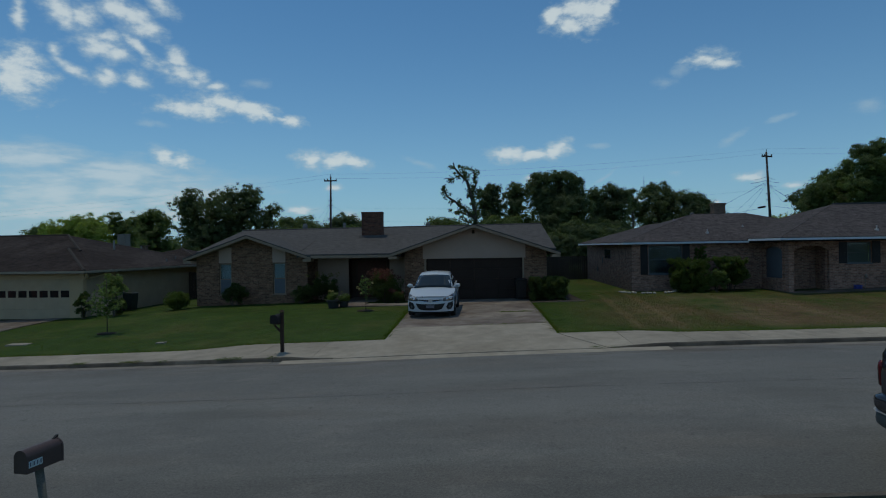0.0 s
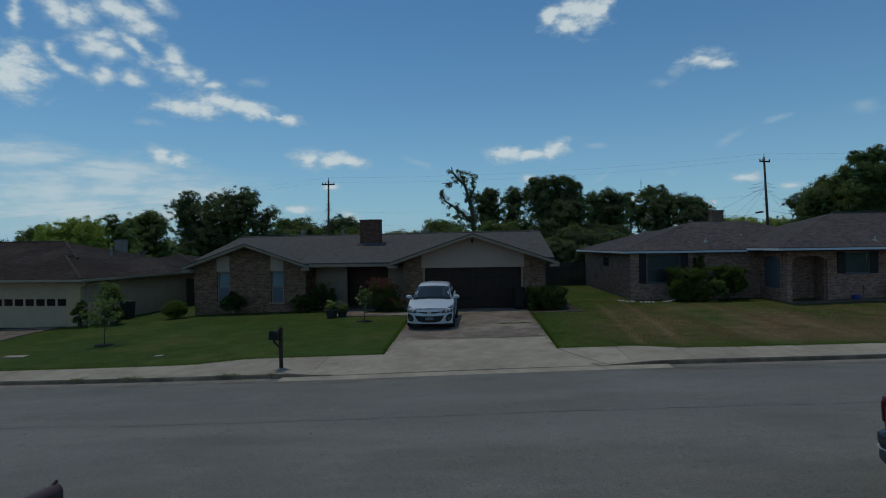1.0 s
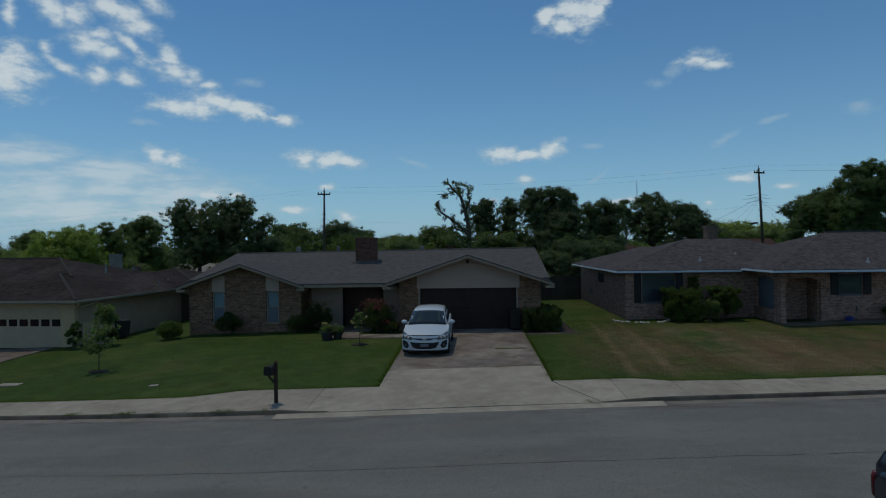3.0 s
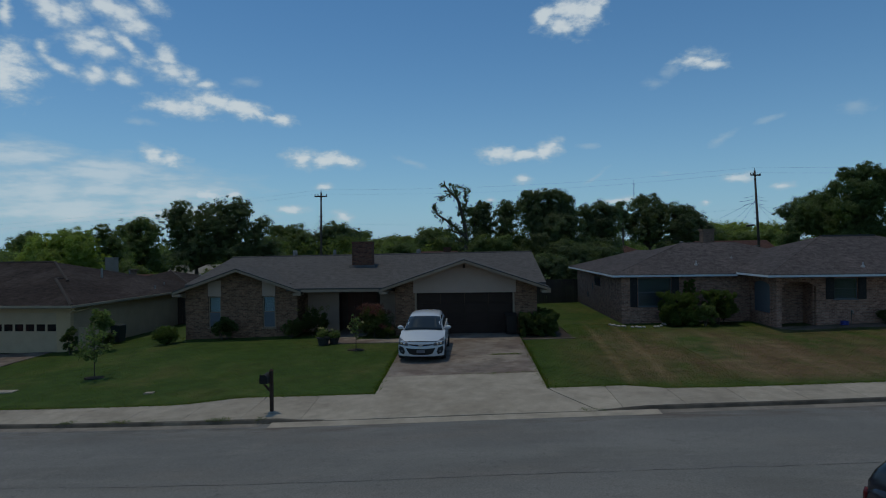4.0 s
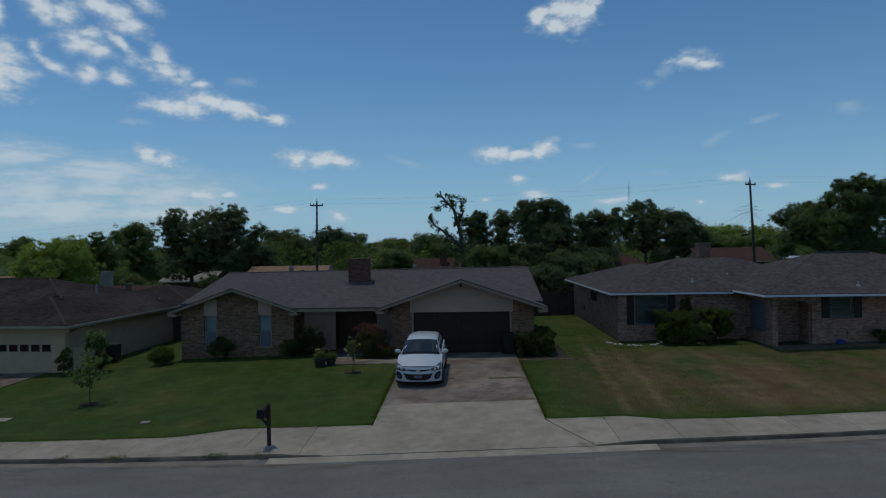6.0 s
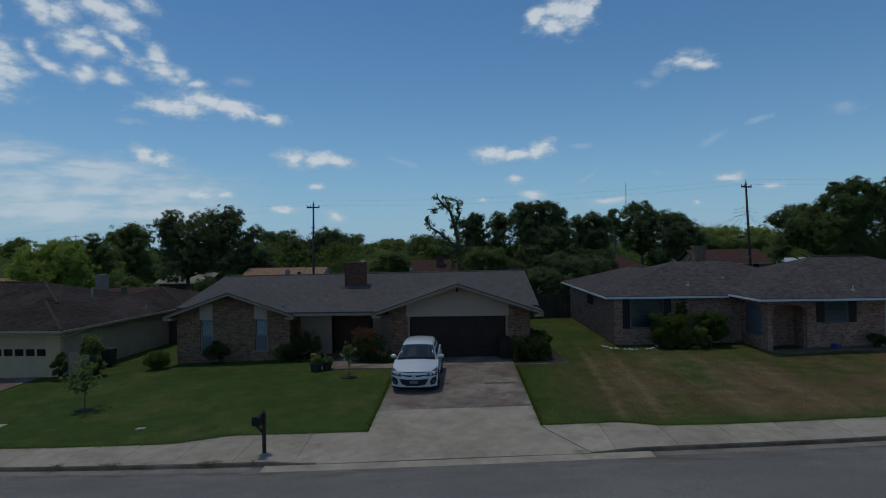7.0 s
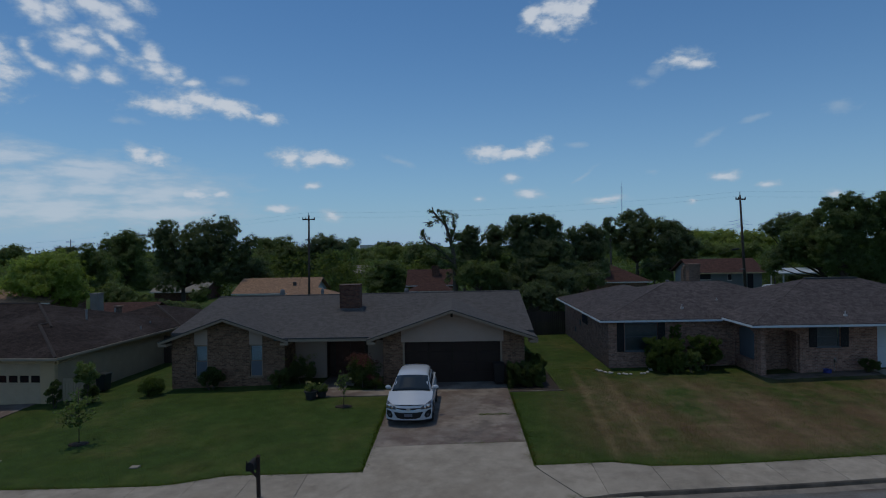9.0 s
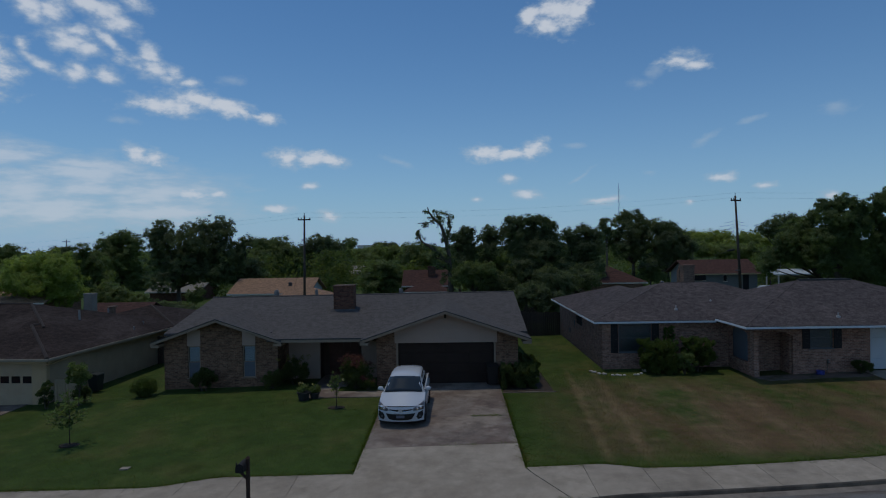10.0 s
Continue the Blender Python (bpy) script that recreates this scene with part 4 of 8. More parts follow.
    front_gable(b, -0.25, 4.25, 4.48, 3.05, 30.3, 38.2)
    part("garage_roof", b, M["shingle"], h)
    b = new_bm()
    add_tube(b, [(-15.1, 38.7, ridge(-15.1)), (3.95, 38.7, ridge(3.95))], [0.06, 0.06], 8)
    part("ridge_cap", b, M["shingle"], h)
    for x, y, r, t, nm in ((-11.2, 39.2, 0.16, 0.3, "roof_vent"), (-8.6, 39.1, 0.1, 0.3, "roof_vent"), (-3.2, 39.2, 0.14, 0.26, "roof_vent")):
        b = new_bm()
        add_tube(b, [(x, y, zf(min(y, 38.7)) - 0.1), (x, y, zf(min(y, 38.7)) + t * 0.6), (x, y, zf(min(y, 38.7)) + t)], [r, r, r * 0.7], 10)
        part(nm, b, M["metal"], h, "small metal roof vent")
    b = new_bm()
    add_box(b, -0.32, -0.2, 31.08, 31.12, 4.02, 4.2)
    part("gable_vent", b, M["mulch"], h, "small brown gable vent")
    for xm, half, zr, zl, y in ((-11.95, 3.35, 4.14, 2.97, 30.95), (-0.25, 4.25, 4.48, 3.05, 30.3)):
        for s in (-1, 1):
            for nm, a, c, p, m in (("drip_edge", 0.005, -0.045, 0.045, "dark_trim"), ("bargeboard", -0.047, -0.16, 0.03, "barge")):
                b = new_bm()
                add_solid(b, [(xm, y - p, zr + a), (xm, y - p, zr + c), (xm + s * half, y - p, zl + c), (xm + s * half, y - p, zl + a),
                              (xm, y, zr + a), (xm, y, zr + c), (xm + s * half, y, zl + c), (xm + s * half, y, zl + a)],
                          ((0, 1, 2, 3), (7, 6, 5, 4), (0, 4, 5, 1), (3, 2, 6, 7), (0, 3, 7, 4), (1, 5, 6, 2)))
                part(nm, b, M[m], h)
            # sloping soffit under the overhang
            b = new_bm()
            yw = 31.6 if xm < -5 else 31.12
            add_slab(b, [(xm, y, zr - 0.16), (xm + s * half, y, zl - 0.16), (xm + s * half, yw, zl - 0.16), (xm, yw, zr - 0.16)], 0.02)
            part("soffit", b, M["barge"], h)
            # boxed eave end
            b = new_bm()
            xa, xb = sorted((xm + s * half, xm + s * (half - 0.42)))
            add_box(b, xa, xb, y + 0.01, yw - 0.01, zl - 0.26, zl - 0.13)
            part("eave_return", b, M["barge"], h)
    b = new_bm()
    add_box(b, -8.6, -4.45, 30.965, 31.0, 2.88, 3.02)
    part("fascia", b, M["barge"], h)
    b = new_bm()
    add_box(b, -8.62, -4.45, 30.955, 31.01, 3.022, 3.085)
    part("drip_edge", b, M["dark_trim"], h)
    b = new_bm()
    add_box(b, -6.78, -5.62, 35.4, 36.3, 3.4, 5.46)
    add_box(b, -6.8, -5.6, 35.38, 36.32, 5.4, 5.48)
    part("chimney", b, M["brick_dark"], h, "dark red brick chimney")
    b = new_bm()
    zf = 3.97
    add_solid(b, [(-6.95, 35.25, zf - 0.03), (-5.42, 35.25, zf - 0.03), (-5.42, 35.41, zf + 0.06), (-6.95, 35.41, zf + 0.06), (-6.95, 35.25, zf), (-5.42, 35.25, zf), (-5.42, 35.39, zf + 0.14), (-6.95, 35.39, zf + 0.14)],
              ((3, 2, 1, 0), (4, 5, 6, 7), (0, 1, 5, 4), (1, 2, 6, 5), (2, 3, 7, 6), (3, 0, 4, 7)))
    part("flashing", b, M["shingle"], h, "dull metal flashing at the chimney's foot")
    return h


def build_right_house():
    h = thing("corner_brick_house", "single-storey pinkish brick house with hipped shingle roof and pale blue fascia", "house", (0, 0, 0.055))
    zb = 0.4
    for x0, x1, y, holes in ((8.25, 15.35, 33.6, [(9.13, 10.93, 1.65, 3.2)]), (17.12, 20.94, 31.0, [(17.97, 19.12, 2.2, 3.24)])):
        b = new_bm()
        wall_strips(b, x0, x1, y, y + 0.2, zb, level(3.3), holes)
        part("front_wall", b, M["brick_r"], h, "mottled pinkish brick")
    for x0, x1, y0, y1 in ((25.85, 27.7, 31.0, 31.2), (8.25, 8.45, 33.8, 47.0), (15.14, 15.4, 30.9, 31.3), (15.35, 17.05, 32.1, 32.3), (17.05, 17.25, 31.2, 32.2), (27.5, 27.7, 31.2, 40), (8.45, 27.6, 46.8, 47.0)):
        b = new_bm()
        add_box(b, x0, x1, y0, y1, zb, 3.3)
        part("wall", b, M["brick_r"], h)
    # arches of the porch: to the street, and to the side over a low wall
    arch = lambda u: 2.72 + 0.36 * math.sqrt(max(0, 1 - (2 * u - 1) ** 2))
    b = new_bm()
    n = 12
    w = (17.12 - 15.4) / n
    wall_strips(b, 15.4, 17.12, 30.95, 31.2, zb, level(3.3), [(15.4 + k * w, 15.4 + (k + 1) * w, zb, arch((k + 0.5) / n)) for k in range(n)])
    part("arch", b, M["brick_r"], h, "low brick arch over the porch")
    b = new_bm()
    w = 2.3 / n
    wall_strips(b, 0, 2.3, 0, 0.2, zb, level(3.3), [(k * w + 0.12 * (k == 0), (k + 1) * w - 0.12 * (k == n - 1), 1.45, arch((k + 0.5) / n)) for k in range(n)])
    bmesh.ops.transform(b, matrix=Matrix(((0, -1, 0, 15.27), (1, 0, 0, 31.3), (0, 0, 1, 0), (0, 0, 0, 1))), verts=b.verts[:])
    part("side_arch", b, M["brick_r"], h, "brick arch over a low porch wall")
    b = new_bm()
    add_box(b, 15.3, 15.33, 31.3, 33.6, 1.4, 3.12)
    part("porch_screen", b, M["screen"], h, "blue-grey screen behind the porch arch")
    # a small window and meter boxes on the side wall
    for nm, y0, y1, z0, z1, m in (("side_window", 38.9, 40.6, 2.42, 2.98, "pane"), ("meter_box", 41.1, 41.4, 2.1, 2.5, "dark_trim"), ("meter_box", 42.8, 43.1, 1.45, 1.8, "dark_trim")):
        b = new_bm()
        add_box(b, 8.19 if m == "metal" else 8.235, 8.25, y0, y1, z0, z1)
        part(nm, b, M[m], h)
    d = new("garage_door")
    d.parent = h
    tagged(d, "pale blue-white sectional garage door")
    for i in range(4):
        for k in range(4):
            b = new_bm()
            w = 4.88 / 4
            xa, za = 20.95 + k * w, 1.12 + i * 0.525
            add_box(b, xa + 0.003, xa + w - 0.003, 31.1, 31.15, za + 0.003, za + 0.522)
            add_box(b, xa + 0.12, xa + w - 0.12, 31.09, 31.1, za + 0.09, za + 0.43)
            part("panel", b, M["blue_trim"], d)
    b = new_bm()
    add_box(b, 20.94, 25.85, 31.02, 31.2, 3.22, 3.3)
    part("lintel", b, M["blue_trim"], h)
    window_unit(h, 9.15, 10.91, 33.62, 1.67, 3.19, M["screen"], True, "blind_dim")
    window_unit(h, 17.98, 19.11, 31.02, 2.21, 3.23, M["screen"], True, "blind_dim")
    for x, z0, z1, y in ((8.71, 1.64, 3.24, 33.56), (10.93, 1.64, 3.24, 33.56), (17.58, 2.2, 3.26, 30.96), (19.14, 2.2, 3.26, 30.96)):
        b = new_bm()
        add_box(b, x, x + 0.38, y, y + 0.035, z0, z1)
        for i in range(12):
            z = z0 + 0.06 + (z1 - z0 - 0.12) * i / 12
            add_box(b, x + 0.05, x + 0.33, y - 0.012, y, z, z + 0.06)
        part("shutter", b, M["shutter"], h, "black louvred shutter")
    b = new_bm()
    hip(b, 7.74, 22, 33.2, 44.2, 3.42, 0.305)
    part("main_roof", b, M["shingle_r"], h, "mottled grey-brown shingle roof")
    b = new_bm()
    hip(b, 7.75, 15.9, 35.0, 47.7, 3.42, 0.3, "y")
    part("rear_roof", b, M["shingle_r"], h)
    b = new_bm()
    hip(b, 14.25, 28.3, 29.8, 40.8, 3.51, 0.335)
    part("wing_roof", b, M["shingle_r"], h)
    for x, y, z, r, t in ((12.62, 34.6, 3.86, 0.035, 0.22), (19.17, 30.66, 3.8, 0.035, 0.22), (15.01, 35.72, 4.2, 0.02, 0.1)):
        b = new_bm()
        add_tube(b, [(x, y, z - 0.1), (x, y, z + t * 0.3), (x, y, z + t * 0.31), (x, y, z + t)], [r * 3, r * 2.5, r * 0.8, r * 0.8], 10)
        part("vent_pipe", b, M["pale_vent"], h, "pale metal roof vent pipe")
    for p, q in (((7.74, 33.2, 3.42), (13.24, 38.7, 5.1)), ((13.24, 38.7, 5.1), (16.5, 38.7, 5.1)), ((14.25, 29.8, 3.51), (19.75, 35.3, 5.35)), ((19.75, 35.3, 5.35), (22.8, 35.3, 5.35)), ((28.3, 29.8, 3.51), (22.8, 35.3, 5.35))):
        b = new_bm()
        add_tube(b, [p, q], [0.018, 0.018], 6)
        part("hip_cap", b, M["shingle_r"], h)
    b = new_bm()
    add_box(b, 19.8, 22.7, 35.2, 35.45, 5.31, 5.42)
    part("ridge_vent", b, M["dark_trim"], h, "dark ridge vent")
    for x, y in ((13.3, 38.9),):
        b = new_bm()
        add_tube(b, [(x, y, 4.95), (x, y, 5.17), (x, y, 5.2)], [0.1, 0.12, 0.06], 12)
        part("roof_vent", b, M["metal"], h, "round metal roof vent")
    b = new_bm()
    for x0, x1, y0, y1 in ((7.7, 14.25, 33.16, 33.2), (7.7, 7.74, 33.2, 47.7), (14.21, 28.3, 29.76, 29.8), (14.21, 14.25, 29.8, 33.2)):
        up = 0.09 if x0 > 14 else 0.0
        add_box(b, x0, x1, y0, y1, 3.285 + up, 3.385 + up)
    part("fascia", b, M["blue_trim"], h, "pale blue fascia board")
    b = new_bm()
    add_box(b, 16.17, 16.93, 42.95, 43.6, 3.4, 5.9)
    add_box(b, 16.12, 16.98, 42.9, 43.65, 5.9, 6.03)
    part("chimney", b, M["stone_tan"], h, "tan brick chimney with a dark cap")
    return h


def build_left_house():
    # in its own axes: origin at the eave's corner towards the street and the drive
    h = thing("cream_house", "cream house with a brown hipped roof and white garage door", "house", (-19.95, 29.9, 0), turn=-3.6)
    zb = -0.4
    b = new_bm()
    wall_strips(b, -20, -0.42, 0.55, 0.75, zb, level(2.32), [(-6.1, -1.22, -0.3, 2.02)])
    part("front_wall", b, M["cream"], h, "cream painted front wall")
    b = new_bm()
    add_box(b, -0.62, -0.42, 0.75, 16.2, zb, 2.32)
    part("side_wall", b, M["cream_wall"], h, "pale grey-green side wall")
    b = new_bm()
    add_box(b, -20, -0.62, 16.0, 16.2, zb, 2.32)
    part("back_wall", b, M["cream"], h)
    b = new_bm()
    hip(b, -33, 0.2, 0.55, 14.05, 2.46, 0.3)
    part("roof", b, M["shingle_l"], h, "brown shingle main roof")
    b = new_bm()
    hip(b, -7.6, 0.2, -0.2, 9.0, 2.46, 0.29, "y")
    part("garage_roof", b, M["shingle_l"], h, "brown shingle roof over the garage")
    b = new_bm()
    hip(b, -8, 0.4, 11.6, 20, 2.44, 0.27)
    part("rear_roof", b, M["shingle_l"], h)
    # hip caps
    for p, q in (((0.17, -0.17, 2.45), (-3.7, 3.7, 3.59)), ((-3.1, 3.85, 3.45), (-6.52, 7.27, 4.475)), ((-3.7, 3.7, 3.59), (-3.7, 4.4, 3.59)), ((-6.55, 7.3, 4.485), (-25, 7.3, 4.485)), ((-3.8, 15.8, 3.57), (0.36, 11.65, 2.46))):
        b = new_bm()
        add_tube(b, [p, q], [0.085, 0.085], 6)
        part("hip_cap", b, M["cap"], h, "slightly lighter hip cap")
    b = new_bm()
    add_box(b, -20, 0.28, -0.28, -0.2, 2.32, 2.44)
    add_box(b, 0.2, 0.28, -0.2, 14, 2.32, 2.44)
    part("gutter", b, M["gutter_cream"], h, "cream rain gutter")
    b = new_bm()
    add_tube(b, [(0.2, -0.1, 2.34), (0.1, 0.1, 2.15), (-0.4, 0.48, 1.98), (-0.4, 0.48, 0.02)], [0.055] * 4, 8)
    part("downpipe", b, M["cream"], h, "cream downpipe")
    b = new_bm()
    add_tube(b, [(0.24, 1.4, 2.34), (0.05, 1.35, 2.2), (-0.36, 0.75, 2.0)], [0.04] * 3, 8)
    part("downpipe", b, M["cream"], h)
    d = new("garage_door")
    d.parent = h
    tagged(d, "white sectional garage door with a row of small panes")
    z0, z1, x0, x1 = -0.08, 2.0, -6.08, -1.24
    n = 8
    w = (x1 - x0) / n
    hh = (z1 - z0) / 4
    for i in range(4):
        for k in range(n):
            if i == 2:
                continue
            b = new_bm()
            xa = x0 + k * w
            add_box(b, xa + 0.0005, xa + w - 0.0005, 0.62, 0.66, z0 + i * hh + 0.002, z0 + (i + 1) * hh - 0.003)
            add_box(b, xa + 0.1, xa + w - 0.1, 0.616, 0.62, z0 + i * hh + 0.09, z0 + (i + 1) * hh - 0.09)
            part("panel", b, M["door_cream"], d)
    za, zc = z0 + 2 * hh, z0 + 3 * hh
    for a, c in ((za, za + 0.09), (zc - 0.07, zc)):
        b = new_bm()
        add_box(b, x0, x1, 0.62, 0.66, a, c)
        part("window_rail", b, M["door_cream"], d)
    for k in range(n + 1):
        b = new_bm()
        add_box(b, max(x0, x0 + k * w - 0.06), min(x1, x0 + k * w + 0.06), 0.62, 0.66, za + 0.09, zc - 0.07)
        part("window_stile", b, M["door_cream"], d)
    for k in range(n):
        b = new_bm()
        add_box(b, x0 + k * w + 0.06, x0 + (k + 1) * w - 0.06, 0.64, 0.646, za + 0.09, zc - 0.07)
        part("pane", b, M["dark_pane"], d)
    b = new_bm()
    add_box(b, -7.1, -6.48, 12.9, 13.5, 2.3, 4.66)
    add_box(b, -7.13, -6.45, 12.87, 13.53, 4.6, 4.68)
    part("chimney", b, M["chimney_grey"], h, "grey painted chimney")
    for x, y, z, r, t in ((-3.3, 7.1, 3.45, 0.06, 0.65), (-4.4, 11.6, 3.2, 0.05, 0.55), (-0.6, 8.4, 2.7, 0.04, 0.2), (-1.1, 10.3, 2.8, 0.04, 0.2)):
        b = new_bm()
        add_tube(b, [(x, y, z - 0.4), (x, y, z + t)], [r, r], 8)
        add_slab(b, [(x - 0.16, y - 0.2, z + 0.03), (x + 0.16, y - 0.2, z - 0.06), (x + 0.16, y + 0.2, z - 0.06), (x - 0.16, y + 0.2, z + 0.03)], 0.03)
        part("roof_vent", b, M["vent"], h, "pale metal roof vent pipe with flashing")
    b = new_bm()
    add_box(b, -4.75, -4.45, 12.2, 12.5, 2.9, 3.75)
    add_box(b, -4.85, -4.35, 12.1, 12.6, 3.75, 3.82)
    part("flue", b, M["stone_tan"], h, "small tan flue with a flat cap")
    b = new_bm()
    add_box(b, -0.4, -0.34, 4.6, 4.62, 0.2, 0.3)
    part("meter", b, M["metal"], h)
    return h


M["cream_wall"] = mat("grey_green_siding", (0.36, 0.285, 0.195), 0.7, 0.15, 1.5, 30, 0.05)
M["door_cream"] = mat("cream_door_paint", (0.42, 0.325, 0.22), 0.6, 0.12, 2, 30, 0.05)
M["entry_brown"] = mat("brown_entry_paint", (0.075, 0.048, 0.04), 0.7, 0.2, 3, 40, 0.05, spec=0.15)
M["door_red"] = mat("red_brown_door", (0.085, 0.036, 0.028), 0.5, 0.2, 3, 40, 0.05, spec=0.2)
M["gutter_cream"] = mat("faded_gutter_paint", (0.27, 0.225, 0.165), 0.6, 0.15, 2, 30, 0.05)
M["dark_pane"] = mat("dark_garage_glass", (0.012, 0.01, 0.011), 0.2, 0.5, 3, 30, 0.0, second=(0.05, 0.015, 0.015), second_scale=0.8, spec=0.15)
M["pale_vent"] = mat("white_vent_metal", (0.38, 0.38, 0.38), 0.5, 0.15, 5, 40, 0.05)
M["vent"] = mat("pale_vent_metal", (0.24, 0.24, 0.23), 0.6, 0.15, 5, 40, 0.05)
M["cap"] = mat("hip_cap_shingle", (0.038, 0.031, 0.028), 0.95, 0.3, 3, 40, 0.3)
M["chimney_grey"] = mat("grey_painted_chimney", (0.2, 0.185, 0.155), 0.8, 0.25, 2, 30, 0.1)
build_main_house()
build_right_house()
build_left_house()


# ---- trees ----
def leaf_mesh(name, centres, radii, per, size, material, rng, flat=1.0, corners=4):
    """Leaves scattered through round clumps: blades of three or four corners."""
    C, R = np.array(centres, float), np.array(radii, float)
    n = len(C) * per
    idx = np.repeat(np.arange(len(C)), per)
    d = rng.normal(size=(n, 3))
    d /= np.linalg.norm(d, axis=1)[:, None]
    rad = rng.random(n) ** 0.45
    P = C[idx] + d * (rad * R[idx])[:, None] * np.array((1, 1, flat))
    u = rng.normal(size=(n, 3))
    u /= np.linalg.norm(u, axis=1)[:, None]
    w = np.cross(u, rng.normal(size=(n, 3)))
    w /= np.linalg.norm(w, axis=1)[:, None] + 1e-9
    s = size * (0.6 + 0.8 * rng.random(n))[:, None]
    V = np.stack([P - u * s, P + w * s * 0.55, P + u * s, P - w * s * 0.55][4 - corners:], 1).reshape(-1, 3)
    me = bpy.data.meshes.new(name)
    q = np.arange(n * corners).reshape(-1, corners)
    me.from_pydata(V.tolist(), [], q.tolist())
    me.materials.append(material)
    return me


def limb_tree(name, label, at, limbs, material, seed, step=0.45, clump=0.38, per=34, leaf=0.13):
    """A sparse tree: bent limbs with tufts of leaves along them."""
    rng = np.random.default_rng(seed)
    t = thing(name, label, "tree", at)
    b = new_bm()
    centres, radii = [], []
    for pts, r0, r1, tuft in limbs:
        n = len(pts)
        add_tube(b, pts, [r0 + (r1 - r0) * i / (n - 1) for i in range(n)], 7)
        for p, q in zip(pts, pts[1:]):
            p, q = Vector(p), Vector(q)
            m = max(1, int((q - p).length / step))
            for k in range(m):
                if rng.random() < tuft:
                    c = p.lerp(q, (k + rng.random()) / m)
                    centres.append(tuple(c + Vector(rng.normal(size=3) * clump * 0.5)))
                    radii.append(clump * rng.uniform(0.5, 1.25))
    part("trunk", b, M["bark"], t, smooth=True)
    crown = new("crown", leaf_mesh("crown", centres, radii, per, leaf, material, rng))
    crown.parent = t
    return t


BOUGHS = [
    ([(0.1, 0, -0.8), (0.05, 0, 1.5), (-0.01, 0, 3.76), (-0.05, 0, 4.83), (-0.13, 0, 6.33), (-0.48, 0, 7.94), (-0.84, 0, 9.12), (-1.52, 0, 9.78), (-1.99, 0, 10.38), (-2.09, 0, 10.86)], 0.3, 0.05, 0.8),
    ([(-0.43, 0.2, 7.78), (0.01, 0.2, 8.68), (-0.08, 0.2, 9.64), (-0.18, 0.2, 10.13), (-0.61, 0.2, 10.24)], 0.12, 0.03, 1.0),
    ([(-0.15, -0.2, 5.48), (-1.09, -0.2, 6.46), (-1.99, -0.2, 7.17), (-2.68, -0.2, 7.61), (-2.99, -0.2, 8.21), (-3.09, -0.2, 8.64), (-2.77, -0.2, 8.79)], 0.14, 0.04, 0.95),
    ([(-1.52, 0.1, 9.67), (-2.23, 0.1, 9.26), (-2.71, 0.1, 9.38), (-3.03, 0.1, 9.33)], 0.06, 0.03, 0.7),
]
TWIGS = [
    ([(-0.25, 0.2, 5.69), (-1.21, 0.2, 6.03), (-1.85, 0.2, 6.26), (-2.28, 0.2, 6.05)], 0.09, 0.03, 0.85),
    ([(-0.1, -0.1, 4.94), (-0.79, -0.1, 5.22), (-1.43, -0.1, 5.5)], 0.08, 0.03, 0.85),
    ([(-0.84, 0.2, 9.12), (-1.2, 0.2, 10.1), (-1.35, 0.2, 10.53)], 0.07, 0.03, 0.9),
    ([(-0.33, 0.1, 7.4), (0.21, 0.1, 8.03), (0.43, 0.1, 8.3)], 0.06, 0.03, 0.8),
    ([(-0.05, 0.2, 4.57), (-0.7, 0.2, 4.2), (-1.13, 0.2, 3.78)], 0.08, 0.03, 0.9),
    ([(-0.06, 0.2, 4.3), (0.47, 0.2, 3.86), (0.78, 0.2, 3.32)], 0.08, 0.03, 0.9),
]
limb_tree("half_dead_tree", "sparse half-dead tree with bent limbs and tufts of leaves", (-0.12, 58, 0.5), BOUGHS + TWIGS, M["oak"], 3, step=0.17, clump=0.33, per=46, leaf=0.085)


